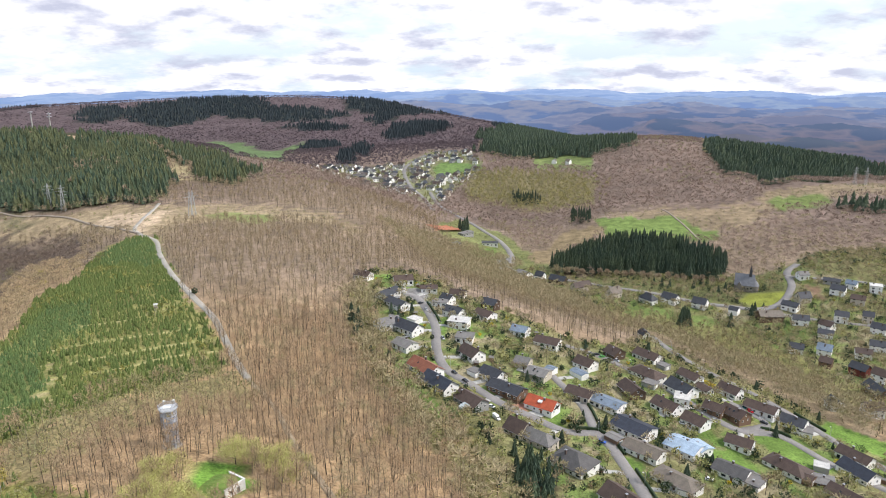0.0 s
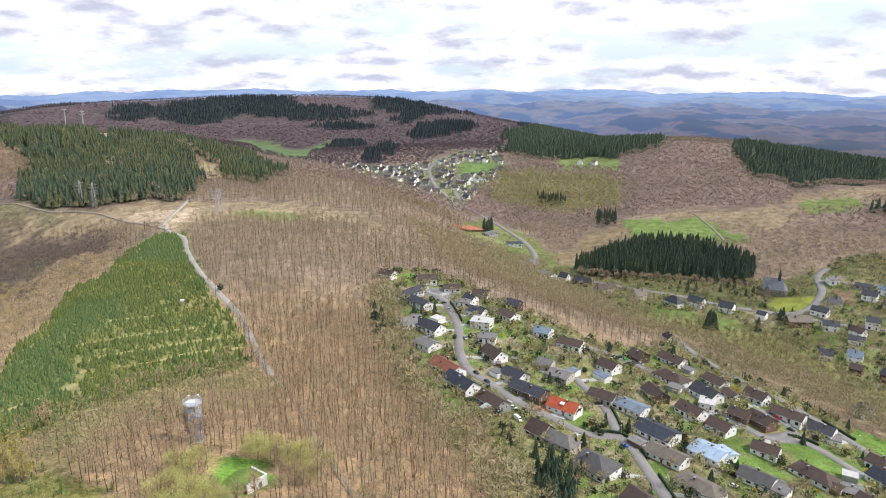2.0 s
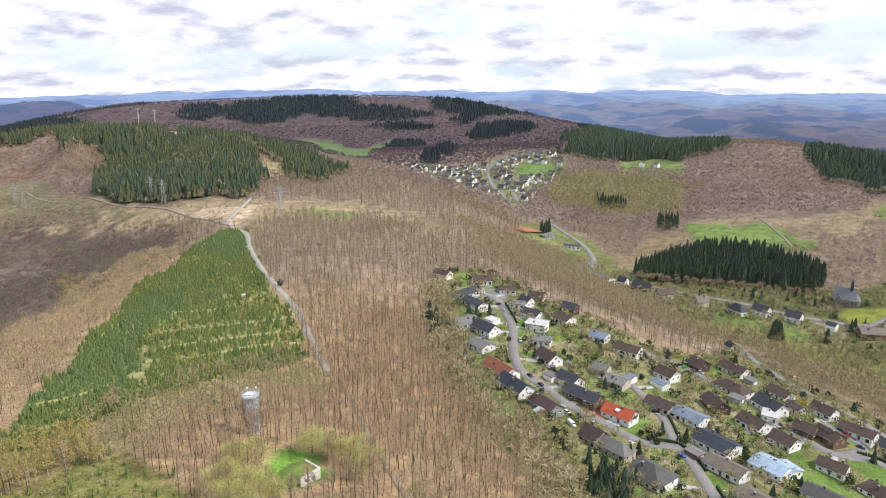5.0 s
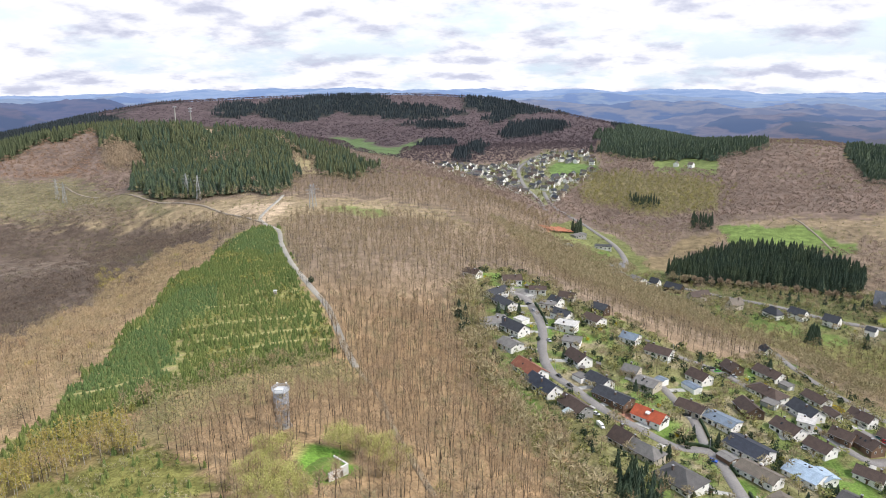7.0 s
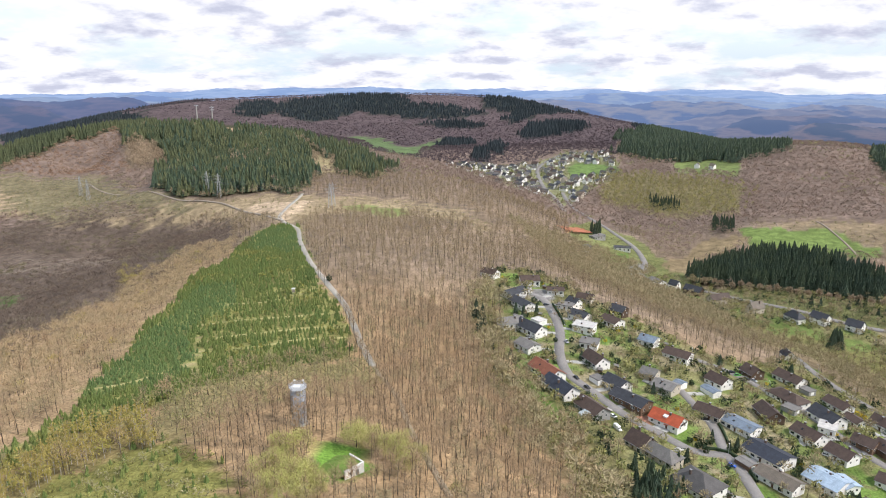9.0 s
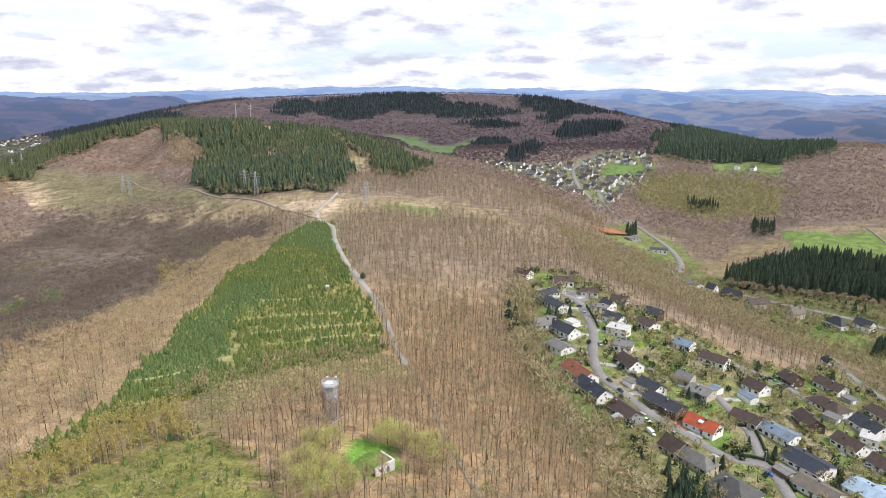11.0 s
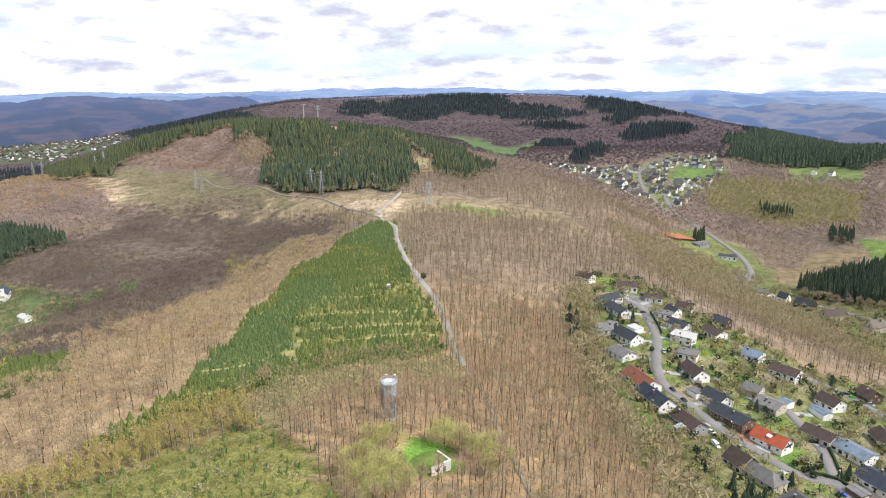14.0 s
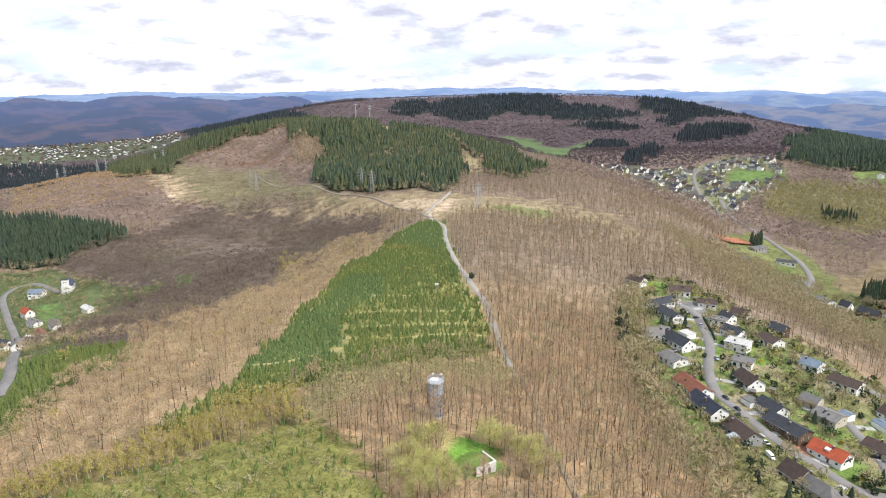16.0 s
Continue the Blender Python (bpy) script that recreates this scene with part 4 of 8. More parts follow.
def bare_tree(seed, limbs=7, twigs=120, sides=4, twig_width=0.011, leaves=0, spread=1.0, slim=False, leaf=0.03, simple=False, upright=0.0, stem=0.013):
    """A leafless broadleaf of height 1: trunk, ascending limbs, a rounded head of twigs. Materials 0 bark, 1 twigs, 2 young leaves."""
    rng = np.random.default_rng(seed)
    s = Shape()
    lean = rng.normal(0, 0.02, 2)
    fork = 0.62 if slim else 0.5
    trunk = [(0, 0, -0.04), (lean[0] * .5, lean[1] * .5, fork * .5), (lean[0], lean[1], fork), (lean[0] * 1.5, lean[1] * 1.5, 0.86)]
    if simple:
        if stem:
            s.tube([trunk[0], trunk[3]], [stem, stem * 0.25], 3, 0)
    else:
        s.tube(trunk, [0.0125, 0.0105, 0.008, 0.002], sides, 0)
    starts, ways = [], []
    tips = [(np.array(trunk[2]), np.array(trunk[3]))]
    for i in range(limbs):
        h = rng.uniform(0.34, 0.66)
        a = i * 2.4 + rng.uniform(-.4, .4)
        base = np.array([lean[0] * h / .5, lean[1] * h / .5, h])
        out = rng.uniform(0.10, 0.20) * spread * (0.7 if slim else 1)
        up = rng.uniform(0.14, 0.27) * (1 + 0.35 * upright)
        mid = base + np.array([math.cos(a) * out * .55, math.sin(a) * out * .55, up * .45])
        end = base + np.array([math.cos(a) * out, math.sin(a) * out, up])
        if simple:
            s.slivers([base], [end - base], [0.014], 0, rng)
        else:
            s.tube([base, end], [0.0055, 0.0018], 3, 0)
        tips += [(base + (mid - base) * .6, mid), (mid, end)]
    n_t = len(tips)
    pick = rng.integers(0, n_t, twigs)
    u = rng.uniform(0.15, 1.0, twigs)
    A, B = np.array([t[0] for t in tips]), np.array([t[1] for t in tips])
    starts = A[pick] + (B - A)[pick] * u[:, None]
    ways = rng.normal(0, 1, (twigs, 3)) * (0.8, 0.8, 0.5) + (B - A)[pick] * 3 + np.column_stack([starts[:, :2] * 2.5, np.full(twigs, 0.55 + 2.2 * upright)])
    ways = ways / np.linalg.norm(ways, axis=1)[:, None] * rng.uniform(0.07, 0.17, twigs)[:, None]
    s.slivers(starts, ways, rng.uniform(0.6, 1.3, twigs) * twig_width, 1, rng)
    if leaves:
        pick = rng.integers(0, twigs, leaves)
        st = starts[pick] + ways[pick] * rng.uniform(0.2, 1.0, leaves)[:, None] + rng.normal(0, 0.02, (leaves, 3))
        wy = rng.normal(0, 1, (leaves, 3)); wy = wy / np.linalg.norm(wy, axis=1)[:, None] * rng.uniform(0.7, 1.5, leaves)[:, None] * leaf
        s.slivers(st, wy, rng.uniform(0.7, 1.3, leaves) * leaf, 2, rng)
    return s.arrays()


def beech(seed, twigs=180, width=0.0085, limbs=9, low=0.40, broad=0.17, leaves=0, leaf=0.03):
    """A slender forest tree of height 1 in winter: a straight stem, thin rising limbs and a see-through cloud of fine twigs. Materials 0 bark, 1 twigs, 2 young leaves."""
    rng = np.random.default_rng(seed)
    s = Shape()
    lean = rng.normal(0, 0.045, 2)
    bend = rng.normal(0, 0.012, 2)
    s.tube([(0, 0, -0.04), (lean[0] * .4 + bend[0], lean[1] * .4 + bend[1], 0.45), (lean[0], lean[1], 0.9)], [0.0128, 0.009, 0.002], 3, 0)
    h = rng.uniform(low - 0.06, 0.78, limbs)
    a = np.arange(limbs) * 2.4 + rng.uniform(-.5, .5, limbs)
    out = broad * rng.uniform(0.5, 0.95, limbs)
    base = np.column_stack([lean[0] * h, lean[1] * h, h])
    way = np.column_stack([np.cos(a) * out, np.sin(a) * out, out * rng.uniform(0.7, 1.7, limbs)])
    s.slivers(base, way, np.full(limbs, 0.009), 0, rng)
    tall = (0.99 - low) / 2
    d = rng.normal(0, 1, (twigs, 3)); d /= np.linalg.norm(d, axis=1)[:, None]
    lump = 1 + 0.25 * np.sin(d[:, 0] * 4 + seed) * np.cos(d[:, 1] * 5 + seed * 2)
    p = d * (rng.uniform(0.25, 0.95, twigs) * lump)[:, None] * (broad, broad, tall * 0.92) + (lean[0] * 0.7, lean[1] * 0.7, low + tall * 0.9)
    w = d * (0.9, 0.9, 0.5) + rng.normal(0, 0.55, (twigs, 3)) + (0, 0, 0.7)
    w /= np.linalg.norm(w, axis=1)[:, None]
    w *= rng.uniform(0.06, 0.13, twigs)[:, None]
    s.slivers(p, w, rng.uniform(0.6, 1.4, twigs) * width, 1, rng)
    if leaves:
        k = rng.integers(0, twigs, leaves)
        q = rng.normal(0, 1, (leaves, 3)); q /= np.linalg.norm(q, axis=1)[:, None]
        s.slivers(p[k] + w[k] * rng.uniform(0.2, 1, leaves)[:, None], q * leaf, rng.uniform(0.6, 1.2, leaves) * leaf, 2, rng)
    return s.arrays()


def puff_tree(seed, sprays, width, length, stem=0.011, low=0.42, broad=0.30):
    """A farther leafless tree of height 1: a stem under a rounded, see-through head of twig sprays."""
    rng = np.random.default_rng(seed)
    s = Shape()
    if stem:
        s.tube([(0, 0, -0.05), (rng.normal(0, .015), rng.normal(0, .015), 0.8)], [stem, stem * 0.35], 3, 0)
    d = rng.normal(0, 1, (sprays, 3)); d /= np.linalg.norm(d, axis=1)[:, None]
    d[:, 2] = np.where(rng.random(sprays) < 0.7, np.abs(d[:, 2]), d[:, 2])
    tall = (1 - low) / 2
    lump = 1 + 0.2 * np.sin(d[:, 0] * 5 + seed) * np.cos(d[:, 1] * 4 + seed)
    p = d * (rng.uniform(0.35, 0.85, sprays) * lump)[:, None] * (broad, broad, tall) + (0, 0, low + tall * 0.85)
    w = d * (0.8, 0.8, 1.0) + rng.normal(0, 0.45, (sprays, 3)) + (0, 0, 0.45)
    w /= np.linalg.norm(w, axis=1)[:, None]
    s.slivers(p, w * (rng.uniform(0.7, 1.3, sprays) * length)[:, None], rng.uniform(0.6, 1.3, sprays) * width, 1, rng)
    return s.arrays()


def leafy_tree(seed, leaves=2200, leaf=0.03):
    """A broad tree of height 1 in fresh leaf: trunk, limbs, twigs and leaf sprays in uneven clouds round the limb ends."""
    rng = np.random.default_rng(seed)
    s = Shape()
    s.tube([(0, 0, -0.04), (0.01, 0, 0.3), (0, 0.01, 0.8)], [0.02, 0.014, 0.003], 5, 0)
    tips = []
    for i in range(13):
        h = rng.uniform(0.18, 0.6)
        a = i * 2.4 + rng.uniform(-.3, .3)
        out, up = rng.uniform(0.2, 0.40) * (1.25 - h), rng.uniform(0.12, 0.34)
        end = np.array([math.cos(a) * out, math.sin(a) * out, min(0.9, h + up)])
        s.tube([(0, 0, h), end], [0.008, 0.002], 3, 0)
        tips.append(end)
    tips = np.array(tips + [(0, 0, 0.86), (0.06, 0.05, 0.72), (-0.07, 0, 0.66)])
    pick = rng.integers(0, len(tips), leaves)
    st = tips[pick] + rng.normal(0, 1, (leaves, 3)) * (0.095, 0.095, 0.085)
    st[:, 2] = np.abs(st[:, 2])
    wy = rng.normal(0, 1, (leaves, 3)) + (0, 0, 0.6)
    wy = wy / np.linalg.norm(wy, axis=1)[:, None] * rng.uniform(0.7, 1.6, leaves)[:, None] * leaf
    s.slivers(st, wy, rng.uniform(0.6, 1.2, leaves) * leaf, 2, rng)
    tw = rng.integers(0, len(tips), 150)
    w2 = rng.normal(0, 1, (150, 3)) * (1, 1, .6) + (0, 0, .8)
    s.slivers(tips[tw] - w2 * 0.03, w2 / np.linalg.norm(w2, axis=1)[:, None] * 0.15, np.full(150, 0.008), 1, rng)
    return s.arrays()


def conifer(seed, tiers=7, points=7, width=0.17, bare=0.1, trunk=True):
    """A conifer of height 1: drooping, ragged skirts of boughs round a trunk. Materials 0 bark, 1 needles."""
    rng = np.random.default_rng(seed)
    s = Shape()
    if trunk:
        s.tube([(0, 0, -0.05), (0, 0, 0.5)], [0.014, 0.008], 3, 0)
    for k in range(tiers):
        f = k / tiers
        low = bare + (1 - bare) * f * 0.97
        top = min(1.0, low + (1 - bare) / tiers * 1.9)
        r = width * (1 - f) ** 0.85 + 0.012
        n = points * 2
        a = np.arange(n) * 2 * np.pi / n + rng.uniform(0, 6)
        rad = r * np.where(np.arange(n) % 2 == 0, rng.uniform(0.85, 1.2, n), rng.uniform(0.45, 0.6, n))
        drop = np.where(np.arange(n) % 2 == 0, -0.03, 0.015) * (1 - f * 0.5) + rng.normal(0, 0.008, n)
        ring = np.column_stack([np.cos(a) * rad, np.sin(a) * rad, low + drop])
        v = np.vstack([ring, [(0, 0, top)]])
        s.add(v, [(j, (j + 1) % n, n) for j in range(n)], 1)
    return s.arrays()


def shrub(seed, sprays=90, squat=0.8, stems=4):
    """A bush of height 1: short stems under an uneven head of leaf sprays. Materials 0 bark, 1 leaves."""
    rng = np.random.default_rng(seed)
    s = Shape()
    for i in range(stems):
        a = i * 1.7 + rng.uniform(0, .6)
        s.tube([(0, 0, -0.05), (math.cos(a) * .2, math.sin(a) * .2, 0.5)], [0.03, 0.012], 3, 0)
    d = rng.normal(0, 1, (sprays, 3)); d /= np.linalg.norm(d, axis=1)[:, None]
    lump = 1 + 0.22 * np.sin(d[:, 0] * 4 + seed) * np.cos(d[:, 1] * 5 + seed)
    p = d * (rng.uniform(0.55, 1.0, sprays) * lump)[:, None] * (0.5 * squat, 0.5 * squat, 0.46) + (0, 0, 0.5)
    w = d * 0.6 + rng.normal(0, 0.6, (sprays, 3)); w /= np.linalg.norm(w, axis=1)[:, None]
    s.slivers(p, w * rng.uniform(0.14, 0.26, sprays)[:, None], rng.uniform(0.12, 0.22, sprays), 1, rng)
    return s.arrays()


def wood(name, kinds, xy, size, mats, label, category, sink=0.0, wide=(0.85, 1.2), seed=0, turn=2 * math.pi):
    """Many plants of a few shapes, joined to one uncountable stand. size: lowest and highest height in metres."""
    rng = np.random.default_rng(seed)
    xy = np.asarray(xy)
    z = heights(xy) - sink
    V, F, M, off = [], [], [], 0
    which = rng.integers(0, len(kinds), len(xy))
    for k, (v, f, m) in enumerate(kinds):
        at = np.where(which == k)[0]
        if not len(at):
            continue
        h = rng.uniform(size[0], size[1], len(at))
        w = h * rng.uniform(wide[0], wide[1], len(at))
        a = rng.uniform(0, turn, len(at))
        c, s_ = np.cos(a), np.sin(a)
        x = (v[None, :, 0] * c[:, None] - v[None, :, 1] * s_[:, None]) * w[:, None] + xy[at, 0][:, None]
        y = (v[None, :, 0] * s_[:, None] + v[None, :, 1] * c[:, None]) * w[:, None] + xy[at, 1][:, None]
        zz = v[None, :, 2] * h[:, None] + z[at][:, None]
        V.append(np.stack([x, y, zz], -1).reshape(-1, 3))
        F.append((f[None] + (np.arange(len(at)) * len(v))[:, None, None] + off).reshape(-1, 3))
        M.append(np.tile(m, len(at)))
        off += len(at) * len(v)
    if not V:
        return None
    me = mesh_of(name, np.concatenate(V), np.concatenate(F), mats, np.concatenate(M))
    return tagged(new(name, me), label, category, kind="stuff")


def sown(lo, hi, step, seed, jitter=0.42):
    """Places on a jittered grid over a rectangle."""
    rng = np.random.default_rng(seed)
    gx, gy = np.meshgrid(np.arange(lo[0], hi[0], step), np.arange(lo[1], hi[1], step))
    gx = gx + (np.arange(gx.shape[0]) % 2)[:, None] * step / 2
    p = np.stack([gx.ravel(), gy.ravel()], 1)
    return p + rng.uniform(-jitter, jitter, p.shape) * step


def fill(names, step, seed, jitter=0.42, margin=2.0, without=(), fuzz=0.0):
    """Places sown inside the named outlines, off the roads."""
    out = []
    for name in ([names] if isinstance(names, str) else names):
        poly = np.array(LAND[name], float)
        p = sown(poly.min(0) - fuzz, poly.max(0) + fuzz, step, seed, jitter)
        blur = np.random.default_rng(seed + 900).normal(0, 1, p.shape) * fuzz
        p, blur = p[inside(p + blur, name)], blur[inside(p + blur, name)]
        for w in without:
            out_of = ~inside(p + blur, w)
            p, blur = p[out_of], blur[out_of]
        out.append(p)
    p = np.concatenate(out)
    return p[off_roads(p, margin)] if margin is not None else p


OPEN_LAND = ["valley_open", "settlement", "plantation", "young_growth", "birch_strip", "grove_lawn", "block_spruce", "valley_meadow", "valley_meadow_b",
             "tan_field", "clearing_right", "slope_meadow", "right_spruce", "right_spruce_b", "centre_spruce", "yellow_wood", "hill_farm_meadow",
             "power_clearing", "left_heath", "hill_spruce", "hill_spruce_wing", "log_yard", "strip_green", "hill_larch", "yellow_line", "left_sand", "clear_cut", "clear_cut_b", "left_spruce",
             "left_young_spruce", "chapel_fields", "alder_dark", "alder_side", "town", "town_meadow", "far_meadow", "far_town", "valley_road_fields", "oak_belt", "alder_wood", "west_belt", "conifer_thicket"]
TOWER = (-102.0, 224.0)


def woodland(p):
    keep = off_roads(p, -0.3)
    for name in OPEN_LAND:
        keep &= ~inside(p, name)
    return p[keep]


def bearing(p):
    return np.degrees(np.arctan2(p[:, 0], p[:, 1])), np.hypot(p[:, 0], p[:, 1])


def build_woods():
    rng = np.random.default_rng(8)
    near_kinds = [beech(10 + i, 150, 0.0105, 8, 0.40, 0.19) for i in range(8)]
    mid_kinds = [puff_tree(30 + i, 58, 0.038, 0.17) for i in range(6)]
    upright_kinds = [beech(40 + i, 66, 0.025, 3, 0.36, 0.21) for i in range(6)]
    far_kinds = [puff_tree(50 + i, 34, 0.075, 0.19, 0.0, 0.3, 0.34) for i in range(8)]
    p = woodland(sown((-330, 100), (420, 470), 4.7, 1))
    az, d = bearing(p)
    p = p[(az > -68) & (az < 45) & (d > 110) & (d < 430)]
    az, d = bearing(p)
    p = p[~inside(p, "valley_belt") & (~inside(p, "west_slope") | (np.arange(len(p)) % 4 == 0))]
    single = np.hypot(p[:, 0] - TOWER[0], p[:, 1] - TOWER[1]) < 52
    odd = rng.random(len(p)) < 0.3
    wood("bare_woodland", near_kinds, p[~single & ~odd], (10, 15.5), [BARK, TWIG], "leafless brown beech wood on a slope of dry leaf litter", "woodland", wide=(0.8, 1.3), seed=1)
    wood("bare_woodland", near_kinds, p[~single & odd], (9, 14), [BARK, TWIG_OLIVE_DARK], "leafless grey-brown oaks among the beeches", "woodland", wide=(0.9, 1.4), seed=101)
    # the trees round the tower are single things
    rng = np.random.default_rng(8)
    q = p[single][:290]
    for i, (v, f, m) in enumerate(near_kinds[:5]):
        tree = None
        for x, y in q[i::5]:
            if tree is None:
                tree = tagged(new("beech_tree"), "leafless brown beech tree on dry leaf litter", "tree", "trees round the tower")
                tree.matrix_world = pose(x, y, height(x, y), 0, 0, 0)
                for part_name, k, mat in (("trunk", 0, BARK), ("crown", 1, TWIG)):
                    ob = new(part_name, mesh_of(part_name, v * 12.5, f[m == k], [mat]))
                    ob.parent = tree
            else:
                copy_thing(tree, pose(x, y, height(x, y), 0, 0, rng.uniform(0, 360)))
    budding = [leafy_tree(320 + i, 420, 0.03) for i in range(3)]
    wood("budding_trees", budding, p[~single][17::75], (7, 11), [BARK, TWIG, SCRUB], "single budding yellow-green trees in the bare wood", "trees", wide=(0.7, 0.9), seed=78)
    # farther slopes
    p = woodland(sown((-900, 100), (650, 1000), 7.0, 2))
    az, d = bearing(p)
    p = p[(az > -66) & (az < 40) & (d >= 430) & (d < 1000)]
    p = p[~inside(p, "valley_belt") & (~inside(p, "west_slope") | (np.arange(len(p)) % 5 == 0))]
    east = (p[:, 0] > 90) & (p[:, 1] > 640)
    round_kinds = [puff_tree(36 + i, 58, 0.034, 0.14, 0.007, 0.34, 0.33) for i in range(6)]
    pick = rng.random(len(p)) < 0.35
    wood("valley_wood", round_kinds, p[east & ~pick], (7, 12), [BARK, TWIG_RED], "round grey-brown crowns of a bare valley wood", "woodland", wide=(0.9, 1.4), seed=201)
    wood("valley_wood", round_kinds, p[east & pick], (6, 11), [BARK, TWIG_OLIVE_DARK], "olive-grey budding crowns in a valley wood", "woodland", wide=(0.9, 1.4), seed=202)
    p = p[~east]
    wood("bare_woodland", upright_kinds, p, (9, 14.5), [BARK, TWIG_MID], "leafless brown wood on the farther slopes", "woodland", seed=2)
    p = woodland(sown((-1700, 300), (1200, 1900), 10.5, 3))
    az, d = bearing(p)
    p = p[(az > -66) & (az < 40) & (d >= 1000) & (d < 1850) & ~((az < -46) & (d > 1480))]
    for _n in ("peak_woods_d", "peak_woods_e", "peak_woods_f", "hill_larch"):
        p = p[~inside(p, _n)]
    # the sunlit hilltop gets brighter golden twigs in place of stronger sun
    sunny, rusty = inside(p, "lit_hill"), inside(p, "rusty_slope")
    wood("far_bare_woodland", far_kinds, p[sunny], (8, 11), [BARK, material("sunlit_twigs", (0.36, 0.25, 0.135), 0.9, 0.2, 60, 5, tint=(0.30, 0.21, 0.12))], "leafless wood on a hilltop, sunlight in its golden-brown twig colour", "woodland", wide=(1.05, 1.5), seed=103)
    wood("far_bare_woodland", far_kinds, p[rusty], (8, 11), [BARK, material("rusty_twigs", (0.30, 0.19, 0.125), 0.9, 0.2, 60, 5, tint=(0.24, 0.165, 0.115))], "rust-brown young wood beside a spruce forest", "woodland", wide=(1.05, 1.5), seed=104)
    p = p[~sunny & ~rusty]
    az, d = bearing(p)
    # far-side woods dulled by haze and cloud shade in the twig colour
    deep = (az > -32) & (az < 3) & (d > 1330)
    wood("far_bare_woodland", far_kinds, p[deep], (8, 12), [BARK, DISTANT_HAZED], "woods beyond the valley town, haze and shade in their mauve-brown", "woodland", wide=(1.1, 1.5), seed=107)
    p = p[~deep]
    fresh = (rng.random(len(p)) < 0.22) & (np.sin(p[:, 0] * 0.017) + np.sin(p[:, 1] * 0.021 + p[:, 0] * 0.006) > 0.3)
    wood("far_bare_woodland", far_kinds, p[fresh], (8, 12), [BARK, TWIG_OLIVE], "budding olive trees among bare woods", "woodland", wide=(1.0, 1.3), seed=105)
    p = p[~fresh]
    wood("far_bare_woodland", far_kinds, p, (9, 13), [BARK, TWIG_RED], "reddish-brown leafless woods on distant hills", "woodland", wide=(1.05, 1.5), seed=3)
    # spruce stands
    dark = [conifer(70 + i, 7, 6, 0.15) for i in range(4)]
    plain = [conifer(80 + i, 5, 4, 0.19, trunk=False) for i in range(4)]
    wood("spruce_stand", dark, fill("block_spruce", 5.2, 5), (18, 23.5), [BARK, SPRUCE], "dense dark green spruce stand in the valley", "woodland", wide=(1.0, 1.4), seed=5)
    hill = fill("hill_spruce", 6.3, 6, without=("hill_clear_a", "hill_clear_b", "hill_larch"))
    hill = hill[np.hypot(hill[:, 0], hill[:, 1]) < 1500]
    # dark needles crowd the lower front to imitate cloud shade on it
    dark_ones = rng.random(len(hill)) < np.where(hill[:, 1] < 960, 0.6, 0.25)
    hill_kinds = [conifer(380 + i, 4, 4, 0.16, trunk=False) for i in range(5)]
    wood("spruce_stand", hill_kinds, hill[~dark_ones], (10, 22), [BARK, SPRUCE_SUN], "spruce forest on a hill, sunlit olive in its needle colour", "woodland", wide=(1.1, 1.9), seed=6)
    wood("spruce_stand", hill_kinds, hill[dark_ones], (11, 22), [BARK, SPRUCE], "dark green spruces on a hill, crowded where shade is painted", "woodland", wide=(1.1, 1.8), seed=106)
    wing = fill("hill_spruce_wing", 8.5, 72)
    wood("spruce_stand", hill_kinds, wing, (15, 23), [BARK, SPRUCE_SUN], "spruce forest running down a far shoulder", "woodland", wide=(1.0, 1.4), seed=72)
    mixed = np.concatenate([fill("hill_spruce", 70, 71, without=("hill_clear_a", "hill_clear_b")), fill("hill_larch", 8, 73), fill("hill_larch_b", 13, 74), fill("hill_clear_b", 17, 75)])
    mixed = mixed[np.hypot(mixed[:, 0], mixed[:, 1]) < 1500]
    wood("bare_woodland", [puff_tree(390 + i, 60, 0.04, 0.16, 0.01, 0.2, 0.22) for i in range(4)], mixed, (13, 20), [BARK, LARCH], "pale brown larches among the spruces", "woodland", seed=71)
    side = fill(["right_spruce", "right_spruce_b", "centre_spruce"], 9.0, 7)
    far_side = fill(["right_spruce", "centre_spruce"], 12.5, 79)
    away = np.hypot(far_side[:, 0], far_side[:, 1])
    far_side = far_side[(away > 1720) & (away < 2700)]
    wood("spruce_stand", [conifer(360 + i, 3, 4, 0.28, trunk=False) for i in range(4)], far_side, (16, 24), [BARK, SPRUCE], "dark spruce forest on a far ridge", "woodland", wide=(1.3, 1.8), seed=79)
    side = side[np.hypot(side[:, 0], side[:, 1]) < 1720]
    slim = [conifer(88 + i, 5, 4, 0.17, trunk=False) for i in range(4)]
    wood("spruce_stand", slim, side, (11, 22), [BARK, SPRUCE], "dark spruce forest across the valley", "woodland", wide=(1.2, 1.9), seed=7)
    wood("spruce_stand", plain, fill("left_spruce", 6.5, 8), (15, 21), [BARK, SPRUCE], "dark spruce stand in the side valley", "woodland", seed=8)
    small = [conifer(90 + i, 4, 5, 0.27, 0.02, trunk=False) for i in range(4)]
    wood("young_spruces", small, fill("left_young_spruce", 2.8, 9), (3.5, 5.5), [BARK, YOUNG], "young green spruces on a steep slope", "woodland", seed=9)
    # the plantation on the ridge: rows of young conifers along the contour, thin in places
    p = fill("plantation", 2.5, 10, margin=0.8, without=("tan_gap",))
    thick = inside(p, "dense_young") | inside(p, "top_young")
    p = p[thick | (rng.random(len(p)) < 0.95)]
    thick = inside(p, "dense_young") | inside(p, "top_young")
